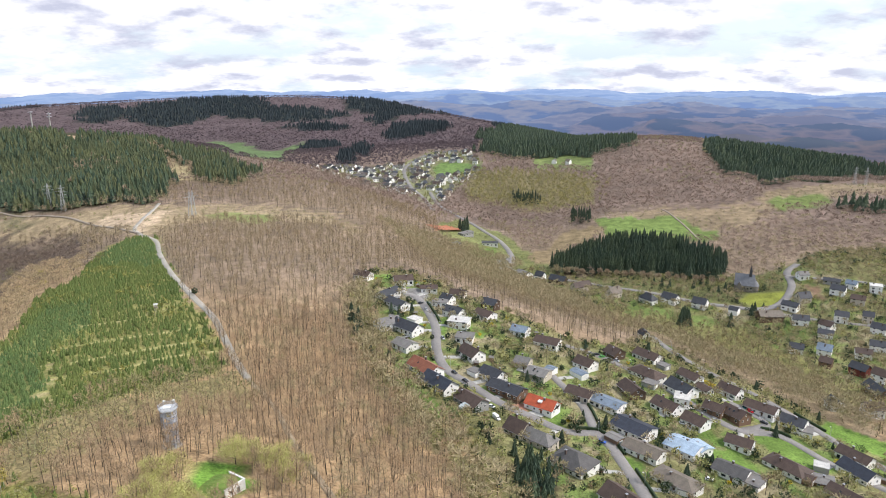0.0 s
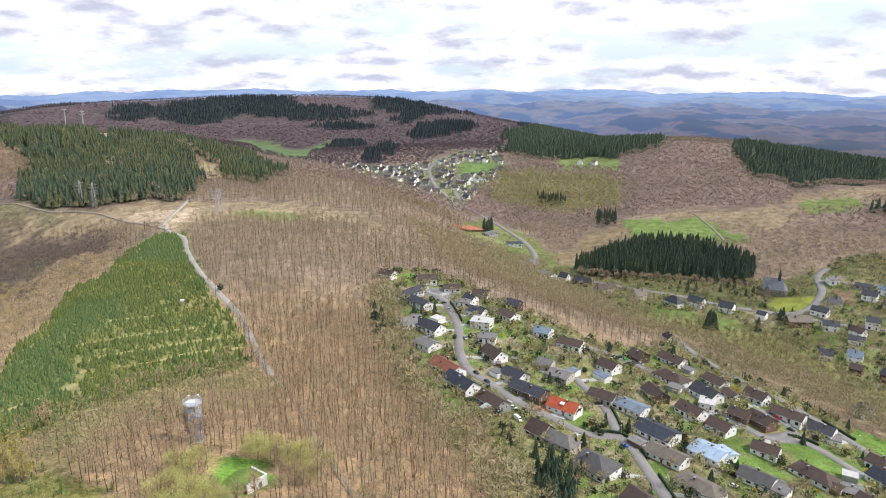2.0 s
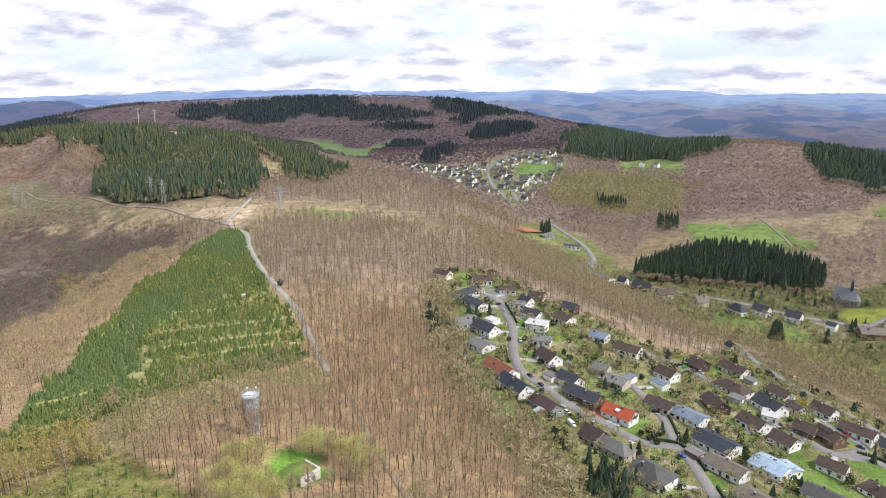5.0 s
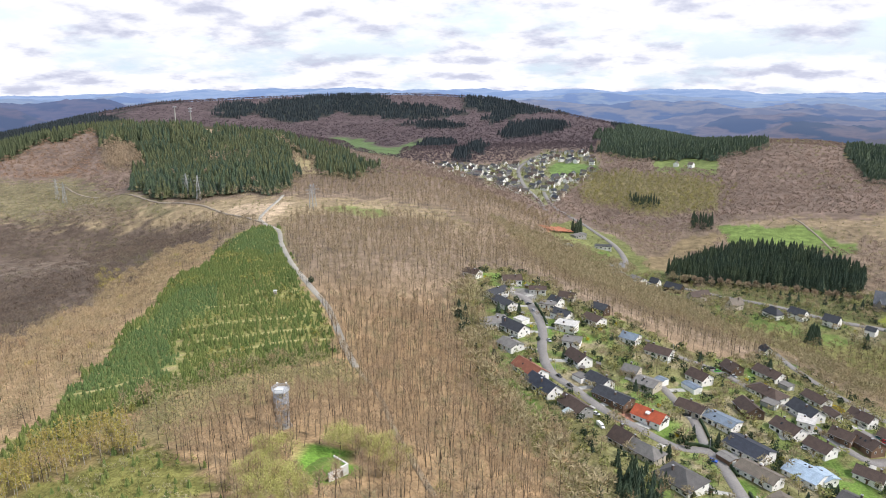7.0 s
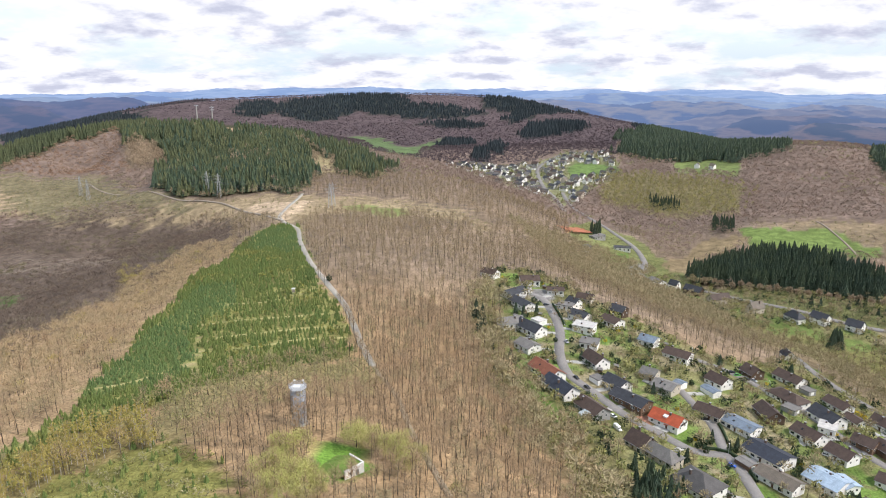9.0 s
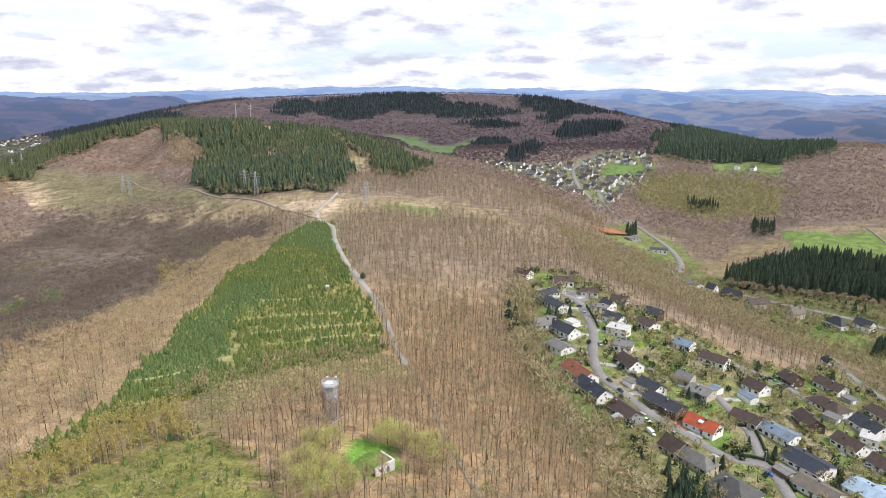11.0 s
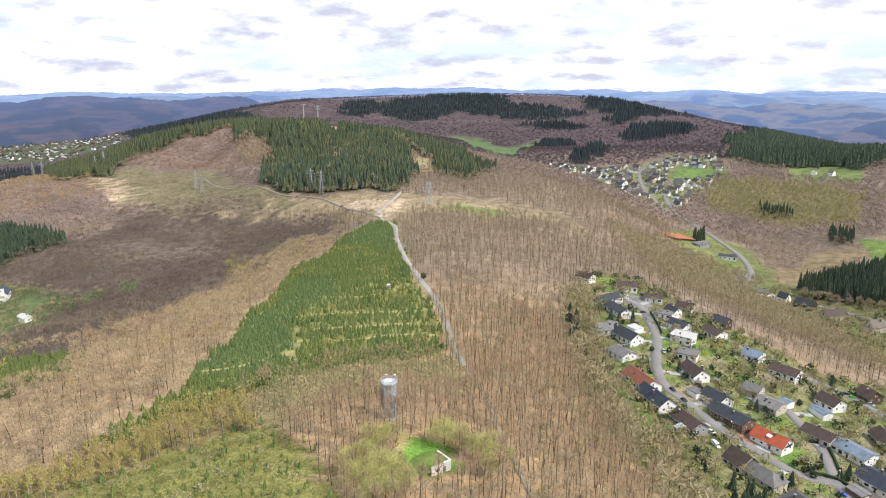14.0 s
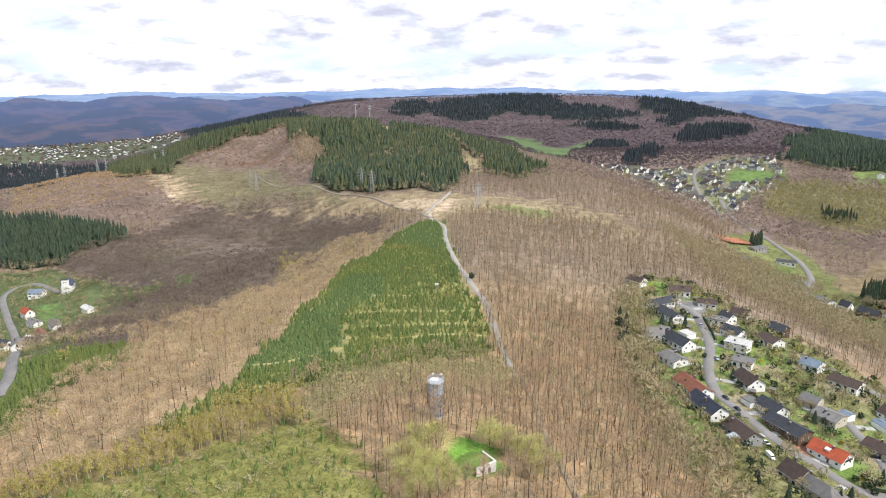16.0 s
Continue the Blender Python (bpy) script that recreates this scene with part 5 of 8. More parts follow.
    gold = ~thick & (np.sin(p[:, 0] * 0.09 + 1) * np.sin(p[:, 1] * 0.075) + rng.normal(0, 0.5, len(p)) > 0.95)
    wood("young_conifers", small, p[thick], (1.7, 3.4), [BARK, YOUNG_DARK], "close blue-green young spruces on a slope", "plantation", wide=(1.2, 1.8), seed=10)
    wood("young_conifers", small, p[~thick & ~gold], (2.0, 4.4), [BARK, YOUNG], "rows of young green conifers on a grassy clearing", "plantation", wide=(0.9, 1.5), seed=110)
    wood("young_larches", [puff_tree(395 + i, 22, 0.16, 0.3, 0.02, 0.1, 0.3) for i in range(4)], p[gold], (1.8, 4.4), [BARK, SCRUB], "yellow-green larch saplings among young conifers", "plantation", wide=(0.9, 1.3), seed=111)
    bushy = [shrub(100 + i, 30, 0.95, 1) for i in range(4)]
    full = [shrub(380 + i, 24, 1.25, 1) for i in range(4)]
    p = fill("young_growth", 2.9, 11, fuzz=7)
    wood("young_conifers", small, p[::4], (1.5, 4.0), [BARK, YOUNG], "scattered young conifers among rough grass", "plantation", wide=(0.9, 1.6), seed=11)
    p = np.concatenate([p[1::4], p[2::4], p[3::4]])
    wood("scrub", bushy, p[::3], (1.4, 3.6), [BARK, TWIG_OLIVE], "bare brown brushwood on a rough clearing", "scrub", seed=112)
    p = np.concatenate([p[1::3], p[2::3]])
    wood("scrub", bushy, p, (1.2, 3.0), [BARK, SCRUB], "olive green scrub on a rough clearing", "scrub", seed=12)
    wood("scrub", bushy, fill("plantation", 9, 13)[::2], (1.2, 2.6), [BARK, SHRUB], "pale scrub between young conifers", "scrub", seed=13)
    birch = [beech(120 + i, 40, 0.012, 3, 0.16, 0.13, 150, 0.055) for i in range(5)]
    wood("birch_row", birch, fill("birch_strip", 3.0, 14, fuzz=1.5), (6, 10), [material("birch_bark", (0.5, 0.47, 0.42), 0.8, 0.3, 3, 0.3), TWIG, BIRCH_BUDS], "slender birches with fresh yellow-green leaves", "woodland", seed=14)
    far_birch = [puff_tree(128 + i, 36, 0.085, 0.22, 0.0, 0.2, 0.3) for i in range(4)]
    yw = fill("yellow_wood", 8.0, 15, fuzz=14)
    wood("budding_wood", far_birch, yw[::2], (9, 14), [BARK, material("budding_twigs", (0.34, 0.30, 0.12), 0.9, 0.3, 20, 4, tint=(0.26, 0.235, 0.10))], "budding yellowish wood on a far slope", "woodland", wide=(0.8, 1.1), seed=15)
    wood("budding_wood", far_birch, yw[1::2], (9, 14), [BARK, TWIG_OLIVE], "olive brown wood on a far slope", "woodland", wide=(0.8, 1.1), seed=75)
    wood("spruce_group", dark, fill(["spruce_group_a", "spruce_group_b", "spruce_group_c"], 7, 76), (14, 20), [BARK, SPRUCE], "small dark spruce group on the slope", "woodland", seed=76)
    wood("conifer_thicket", dark, fill("conifer_thicket", 3.6, 77), (5, 9.5), [BARK, SPRUCE], "dense dark conifers behind the houses", "woodland", wide=(1.2, 1.8), seed=77)
    # scrub along the stream, on heath and clearings
    leafy = [bare_tree(140 + i, limbs=6, twigs=55, sides=3, twig_width=0.017, leaves=70, spread=1.3, leaf=0.04) for i in range(4)]
    wood("stream_trees", leafy, fill("stream_scrub", 6.0, 16), (6, 11), [BARK, TWIG, SHRUB], "budding willows and alders along a stream", "woodland", wide=(1.0, 1.5), seed=16)
    p = fill(["power_clearing", "left_heath", "clear_cut", "clearing_right", "valley_road_fields"], 13, 17)
    wood("scrub", bushy, p, (1.2, 3.5), [BARK, SHRUB], "low scrub on cleared ground", "scrub", seed=17)
    # felled trunks in long swathes on the cut-over ground
    log = Shape()
    log.tube([(-0.5, 0, 0.02), (0.5, 0, 0.03)], [0.022, 0.012], 3, 0)
    _trunk = log.arrays()
    for ground_name, seed in (("clear_cut", 91), ("clear_cut_b", 92), ("clearing_right", 93)):
        q = fill(ground_name, 7.5 if seed < 93 else 15, seed)
        q = q[np.sin(q[:, 1] * 0.35 + q[:, 0] * 0.12) + rng.normal(0, 0.5, len(q)) > 0.0]
        turned = []
        for k in range(5):
            v, c, s_ = _trunk[0], math.cos(0.5 + k * 0.22), math.sin(0.5 + k * 0.22)
            turned.append((np.column_stack([v[:, 0] * c - v[:, 1] * s_, v[:, 0] * s_ + v[:, 1] * c, v[:, 2]]), _trunk[1], _trunk[2]))
        wood("felled_trunks", turned, q, (8, 17), [material("weathered_trunks", (0.27, 0.225, 0.185), 0.9, 0.3, 12, 1)], "pale felled trunks lying on cut-over ground", "logs", wide=(1.0, 1.0), seed=seed, turn=0.25)
    # other woods near by
    oak = [bare_tree(300 + i, limbs=5, twigs=90, twig_width=0.028, leaves=30, spread=1.6, simple=True, leaf=0.035) for i in range(4)]
    wood("oak_thicket", oak, fill("oak_belt", 4.4, 61, fuzz=6), (6.5, 10), [BARK, TWIG_OLIVE, SCRUB], "grey-olive thicket of young oaks", "woodland", seed=61)
    # side-valley trees, their twig colours darkened for the cloud shade there
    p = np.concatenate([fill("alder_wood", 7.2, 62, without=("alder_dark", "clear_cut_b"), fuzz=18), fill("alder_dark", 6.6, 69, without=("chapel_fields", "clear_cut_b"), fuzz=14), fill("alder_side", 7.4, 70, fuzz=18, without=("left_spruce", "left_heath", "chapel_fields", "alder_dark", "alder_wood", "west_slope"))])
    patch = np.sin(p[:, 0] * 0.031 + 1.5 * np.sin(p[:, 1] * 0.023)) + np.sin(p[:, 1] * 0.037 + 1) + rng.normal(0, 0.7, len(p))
    wood("alder_wood", round_kinds, p[patch < 0.5], (8, 13), [BARK, TWIG_SHADED], "purplish-brown wood in the side valley, cloud shade in its twigs", "woodland", wide=(0.9, 1.3), seed=62)
    wood("alder_wood", round_kinds, p[(patch >= 0.5) & (patch < 1.6)], (8, 12), [BARK, material("shaded_brown_twigs", (0.18, 0.138, 0.105), 0.9, 0.25, 30.0, 2.0, tint=(0.17, 0.14, 0.10))], "brown crowns in the side valley, cloud shade in their colour", "woodland", wide=(0.9, 1.4), seed=162)
    wood("alder_wood", round_kinds, p[patch >= 1.6], (7, 11), [BARK, material("shaded_olive_twigs", (0.19, 0.165, 0.09), 0.9, 0.25, 30.0, 2.0, tint=(0.16, 0.14, 0.085))], "olive crowns in the side valley, cloud shade in their colour", "woodland", wide=(0.9, 1.4), seed=163)
    wood("budding_wood", round_kinds, np.concatenate([fill("yellow_line", 6.0, 165, fuzz=5), fill("west_slope", 34, 166, without=("plantation", "birch_strip"))]), (8, 12), [BARK, BIRCH_BUDS], "yellow budding trees along a wood edge", "woodland", wide=(0.8, 1.2), seed=166)
    fine = [puff_tree(340 + i, 92, 0.022, 0.125, 0.0065, 0.36, 0.31) for i in range(8)]
    wood("slope_wood", fine, fill("west_slope", 5.2, 81, margin=0.5, without=("plantation", "young_growth", "birch_strip", "left_young_spruce", "alder_dark")), (8, 12.5), [BARK, TWIG_PALE], "close sandy-brown crowns of a leafless wood", "woodland", wide=(0.9, 1.25), seed=81)
    wood("slope_wood", [puff_tree(400 + i, 72, 0.036, 0.14, 0.004, 0.28, 0.34) for i in range(6)], fill("valley_belt", 4.9, 82, margin=0.5, without=("settlement", "valley_open")), (8, 12), [BARK, TWIG_OLIVE_DARK], "close olive-brown crowns below the houses", "woodland", wide=(1.0, 1.4), seed=82)
    p = fill(["valley_open", "chapel_fields"], 9.5, 83, without=[g for g in GARDENS] + ["block_spruce"])
    lots = np.array(HOUSE_PLACES)
    p = p[np.sqrt(((p[:, None] - lots[None]) ** 2).sum(-1)).min(1) > 10]
    wood("valley_trees", mid_kinds, p, (5, 9.5), [BARK, TWIG_OLIVE_DARK], "bare and budding trees among the valley gardens", "trees", wide=(0.9, 1.3), seed=83)
    wood("valley_shrubs", bushy, fill("chapel_fields", 6.5, 84), (1.2, 3.4), [BARK, SHRUB], "rough shrubs and hedges in the side valley", "shrubs", wide=(1.0, 1.7), seed=84)
    p = fill(["town"], 11, 85, without=("town_meadow",))
    wood("heath_scrub", far_kinds, fill("left_heath", 8.5, 87), (2.0, 5.5), [BARK, TWIG_OLIVE_DARK], "low bare bushes on a heath", "scrub", wide=(1.0, 1.5), seed=87)
    wood("town_trees", [conifer(330, 4, 5, 0.3, trunk=False)] + far_kinds[:3], p, (4, 10), [BARK, SHRUB], "olive trees and bushes between far houses", "trees", wide=(0.9, 1.3), seed=85)
    belt = fill("west_belt", 4.4, 63)
    edge = fill("west_belt", 5.4, 163, fuzz=4, margin=3.5)
    edge = edge[np.sqrt(((edge[:, None] - np.array(HOUSE_PLACES)[None]) ** 2).sum(-1)).min(1) > 11]
    wood("garden_thicket", mid_kinds, edge, (8, 13), [BARK, TWIG_OLIVE_DARK], "tall bare trees behind the gardens", "trees", wide=(1.1, 1.6), seed=164)
    leafy2 = [bare_tree(310 + i, limbs=4, twigs=48, twig_width=0.03, leaves=60, spread=1.4, simple=True, leaf=0.05) for i in range(4)]
    wood("garden_thicket", leafy2, belt[::2], (4.5, 9), [BARK, TWIG, SCRUB], "tangled budding trees behind the gardens", "woodland", seed=63)
    wood("garden_thicket", bushy, belt[1::2], (1.5, 3.5), [BARK, SHRUB], "rough shrubs behind the gardens", "scrub", seed=64)
    p = fill(["settlement", "valley_open"], 4.2, 65, margin=2.4, without=list(GARDENS) + ["stream_scrub", "west_belt", "conifer_thicket"])
    lots = np.array(HOUSE_PLACES)
    d = np.sqrt(((p[:, None] - lots[None]) ** 2).sum(-1)).min(1)
    p = p[d > 7.5]
    rng.shuffle(p)
    n = len(p)
    wood("garden_undergrowth", full, p[:int(n * .38)], (1.1, 3.2), [BARK, SHRUB], "low olive shrubs in the gardens", "shrubs", wide=(1.0, 1.6), seed=66)
    round_head = [puff_tree(370 + i, 105, 0.05, 0.13, 0.02, 0.18, 0.36) for i in range(5)]
    wood("garden_thicket", round_head, p[int(n * .58):int(n * .71)], (4.5, 9.5), [BARK, TWIG_OLIVE_DARK], "small bare rounded trees in the gardens", "trees", wide=(0.9, 1.3), seed=68)
    leafy_head = [shrub(410 + i, 64, 0.95, 1) for i in range(5)]
    wood("garden_thicket", leafy_head, p[int(n * .71):int(n * .83)], (2.5, 6.0), [BARK, BUDDING], "small olive-green budding trees in the gardens", "trees", wide=(0.9, 1.3), seed=80)
    wood("garden_thicket", leafy_head, p[int(n * .83):int(n * .95)], (2.0, 5.5), [BARK, HEDGE], "dark evergreen trees in the gardens", "trees", wide=(0.8, 1.2), seed=86)
    wood("garden_undergrowth", full, p[int(n * .38):int(n * .58)], (1.3, 3.8), [BARK, HEDGE], "low dark evergreen shrubs in the gardens", "shrubs", wide=(0.9, 1.3), seed=67)
    # hills beyond: small tree heads that run together
    nearer, farther = sown((-3000, 600), (2300, 2600), 17, 18), sown((-3500, 600), (3300, 3600), 25, 19)
    p = np.concatenate([nearer[bearing(nearer)[1] < 2500], farther[bearing(farther)[1] >= 2500]])
    az, d = bearing(p)
    p = p[(az > -66) & (az < 36) & (d >= 1400) & (d < 3500)]
    az, d = bearing(p)
    tone = np.sin(p[:, 0] * 0.0061 + 1.2 * np.sin(p[:, 1] * 0.0055)) + 0.8 * np.sin(p[:, 1] * 0.0072 + p[:, 0] * 0.004) - 1.0
    tone = np.where((az > -30) & (az < 4), 0.0, np.where(az <= -30, tone + 1.3, tone))
    stands = [k for k in LAND if k.startswith("peak_woods")] + ["ridge_woods"]
    for name in stands:
        tone = np.where(inside(p, name), 1.0, tone)
    p, tone, d = p[(d >= 1850) | (tone == 1.0)], tone[(d >= 1850) | (tone == 1.0)], d[(d >= 1850) | (tone == 1.0)]
    keep = np.ones(len(p), bool)
    for name in ("far_meadow", "far_town", "town", "hill_spruce", "hill_spruce_wing", "centre_spruce", "right_spruce"):
        keep &= ~inside(p, name)
    p, tone = p[keep], tone[keep]
    far_cone = [conifer(160 + i, 2, 4, 0.3, 0.0, trunk=False) for i in range(4)]
    heads = [puff_tree(170 + i, 11, 0.15, 0.26, 0.0, 0.15, 0.44) for i in range(6)]
    dark_wood = p[tone > 0.3]
    dark_wood = np.concatenate([dark_wood, dark_wood + (9, 4)])
    # blue haze in the conifers, mauve haze and cloud shade in the bare woods
    wood("distant_woods", far_cone, dark_wood, (10, 20), [BARK, material("hazed_spruce", (0.032, 0.044, 0.05), 0.9, 0.3, 80, 14)], "dark conifer woods on the distant hills, blue haze in their colour", "woodland", wide=(1.0, 1.4), seed=18)
    wood("distant_woods", heads, p[tone <= 0.3], (8, 12), [BARK, DISTANT_HAZED], "bare woods on the distant hills, mauve haze in their colour", "woodland", wide=(1.6, 2.4), seed=19)


build_woods()
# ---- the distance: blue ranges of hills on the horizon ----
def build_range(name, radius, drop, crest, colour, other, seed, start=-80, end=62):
    """A long even range, so far off that it stands as a backdrop. Blue haze is painted into its colours."""
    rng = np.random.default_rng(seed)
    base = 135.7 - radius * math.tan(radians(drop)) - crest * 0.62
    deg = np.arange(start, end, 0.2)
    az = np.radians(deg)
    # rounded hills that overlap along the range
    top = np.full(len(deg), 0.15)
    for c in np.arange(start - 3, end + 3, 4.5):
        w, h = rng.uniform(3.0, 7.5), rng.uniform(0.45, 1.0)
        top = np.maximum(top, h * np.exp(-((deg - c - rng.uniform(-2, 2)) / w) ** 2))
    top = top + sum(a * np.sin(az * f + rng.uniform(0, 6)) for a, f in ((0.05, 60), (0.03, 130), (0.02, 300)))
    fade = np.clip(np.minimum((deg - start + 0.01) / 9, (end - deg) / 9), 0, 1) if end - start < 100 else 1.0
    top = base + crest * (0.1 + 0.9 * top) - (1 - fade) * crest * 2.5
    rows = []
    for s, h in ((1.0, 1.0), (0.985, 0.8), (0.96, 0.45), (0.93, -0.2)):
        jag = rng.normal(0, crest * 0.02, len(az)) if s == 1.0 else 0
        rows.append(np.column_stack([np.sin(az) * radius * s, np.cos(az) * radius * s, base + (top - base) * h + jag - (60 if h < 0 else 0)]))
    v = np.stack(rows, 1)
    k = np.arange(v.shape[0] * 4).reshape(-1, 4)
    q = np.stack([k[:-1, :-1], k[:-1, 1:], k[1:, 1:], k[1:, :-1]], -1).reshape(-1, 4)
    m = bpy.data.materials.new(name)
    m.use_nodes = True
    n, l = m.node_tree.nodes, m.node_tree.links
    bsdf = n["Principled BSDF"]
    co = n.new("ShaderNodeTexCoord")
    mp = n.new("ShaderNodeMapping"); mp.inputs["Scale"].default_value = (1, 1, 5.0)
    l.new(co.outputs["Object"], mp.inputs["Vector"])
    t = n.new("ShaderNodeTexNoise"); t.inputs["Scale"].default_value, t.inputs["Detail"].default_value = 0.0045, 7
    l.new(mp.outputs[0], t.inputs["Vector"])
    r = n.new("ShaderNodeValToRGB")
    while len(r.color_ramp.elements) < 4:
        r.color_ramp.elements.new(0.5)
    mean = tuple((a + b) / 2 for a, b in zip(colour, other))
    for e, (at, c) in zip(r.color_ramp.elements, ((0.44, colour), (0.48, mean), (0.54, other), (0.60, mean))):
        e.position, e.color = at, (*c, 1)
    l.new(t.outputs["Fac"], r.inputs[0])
    # haze as emission: the hills glow in their hazed colours
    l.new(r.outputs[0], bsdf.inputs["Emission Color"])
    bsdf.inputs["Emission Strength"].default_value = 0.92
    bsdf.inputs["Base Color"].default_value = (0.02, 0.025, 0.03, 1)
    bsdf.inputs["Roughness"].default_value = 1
    tagged(new("backdrop", mesh_of("backdrop", v.reshape(-1, 3), q, [m], smooth=True)), "range of hills on the horizon, blue haze painted into its glow", "hills", kind="structure")


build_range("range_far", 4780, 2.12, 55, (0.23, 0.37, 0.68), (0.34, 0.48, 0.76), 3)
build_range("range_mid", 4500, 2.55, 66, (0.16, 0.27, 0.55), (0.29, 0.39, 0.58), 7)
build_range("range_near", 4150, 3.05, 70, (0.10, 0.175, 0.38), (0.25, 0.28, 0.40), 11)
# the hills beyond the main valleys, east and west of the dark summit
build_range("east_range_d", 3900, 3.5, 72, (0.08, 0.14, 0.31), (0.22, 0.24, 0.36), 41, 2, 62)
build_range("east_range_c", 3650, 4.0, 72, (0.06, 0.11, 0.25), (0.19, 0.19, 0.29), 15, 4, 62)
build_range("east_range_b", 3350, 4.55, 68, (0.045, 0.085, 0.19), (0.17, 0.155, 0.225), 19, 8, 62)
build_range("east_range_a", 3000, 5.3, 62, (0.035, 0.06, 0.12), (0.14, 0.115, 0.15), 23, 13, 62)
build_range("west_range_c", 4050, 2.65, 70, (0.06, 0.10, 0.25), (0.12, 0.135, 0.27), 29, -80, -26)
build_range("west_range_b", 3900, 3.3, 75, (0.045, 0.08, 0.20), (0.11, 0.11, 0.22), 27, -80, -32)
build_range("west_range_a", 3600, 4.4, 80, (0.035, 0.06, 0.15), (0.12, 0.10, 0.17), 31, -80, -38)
# ---- houses ----
def box(bm, x0, x1, y0, y1, z0, z1):
    v = [bm.verts.new((x, y, z)) for z in (z0, z1) for x, y in ((x0, y0), (x1, y0), (x1, y1), (x0, y1))]
    for f in ((3, 2, 1, 0), (4, 5, 6, 7), (0, 1, 5, 4), (1, 2, 6, 5), (2, 3, 7, 6), (3, 0, 4, 7)):
        bm.faces.new([v[i] for i in f])


def slab(bm, corners, thick):
    """A sheet through the corners with a thickness downwards."""
    top = [bm.verts.new(c) for c in corners]
    low = [bm.verts.new((c[0], c[1], c[2] - thick)) for c in corners]
    bm.faces.new(top)
    bm.faces.new(low[::-1])
    k = len(top)
    for i in range(k):
        bm.faces.new((top[i], low[i], low[(i + 1) % k], top[(i + 1) % k]))


def bar(bm, a, b, r, sides=4):
    """A straight bar between two places."""
    a, b = Vector(a), Vector(b)
    q = (b - a).to_track_quat("Z", "Y").to_matrix()
    rings = []
    for p in (a, b):
        rings.append([bm.verts.new(p + q @ Vector((math.cos(t) * r, math.sin(t) * r, 0))) for t in [i * 2 * math.pi / sides + math.pi / 4 for i in range(sides)]])
    for i in range(sides):
        j = (i + 1) % sides
        bm.faces.new((rings[0][i], rings[0][j], rings[1][j], rings[1][i]))
    bm.faces.new(rings[0][::-1])
    bm.faces.new(rings[1])


def finish(name, bm, mat):
    bmesh.ops.recalc_face_normals(bm, faces=bm.faces)
    me = bpy.data.meshes.new(name)
    bm.to_mesh(me)
    bm.free()
    me.materials.append(mat)
    return me


def part(name, bm, mat, parent, label="", at=None):
    ob = new(name, finish(name, bm, mat) if isinstance(bm, bmesh.types.BMesh) else bm)
    ob.parent = parent
    if at is not None:
        ob.matrix_basis = at
    return tagged(ob, label)


def window_meshes(w, h):
    fr, pane = bmesh.new(), bmesh.new()
    # one moulded frame: an outer and an inner rectangle, front and back
    o, q = (w / 2, 0, h), (w / 2 - 0.09, 0.09, h - 0.09)
    rings = []
    for yy in (-0.06, 0.05):
        for hw_, z0_, z1_ in (o, q):
            rings.append([fr.verts.new((sx * hw_, yy, zz)) for sx, zz in ((-1, z0_), (1, z0_), (1, z1_), (-1, z1_))])
    for a, b in ((0, 1), (1, 3), (3, 2), (2, 0)):
        for i in range(4):
            j = (i + 1) % 4
            fr.faces.new((rings[a][i], rings[a][j], rings[b][j], rings[b][i]))
    box(pane, -w / 2 + 0.05, w / 2 - 0.05, -0.02, 0.02, 0.05, h - 0.05)
    return finish("window", fr, FRAME), finish("pane", pane, GLASS)


WINDOWS = {"small": window_meshes(1.2, 1.25), "wide": window_meshes(2.2, 1.35), "tall": window_meshes(1.9, 2.1)}


def add_window(parent, kind, x, y, z, turn, plain=False):
    fr, pane = WINDOWS[kind]
    if plain:
        part("window", pane, None, parent, "dark window", at=pose(x, y, z, 0, 0, turn))
        return
    w = part("window", fr, None, parent, at=pose(x, y, z, 0, 0, turn))
    part("pane", pane, None, w, "dark glass")


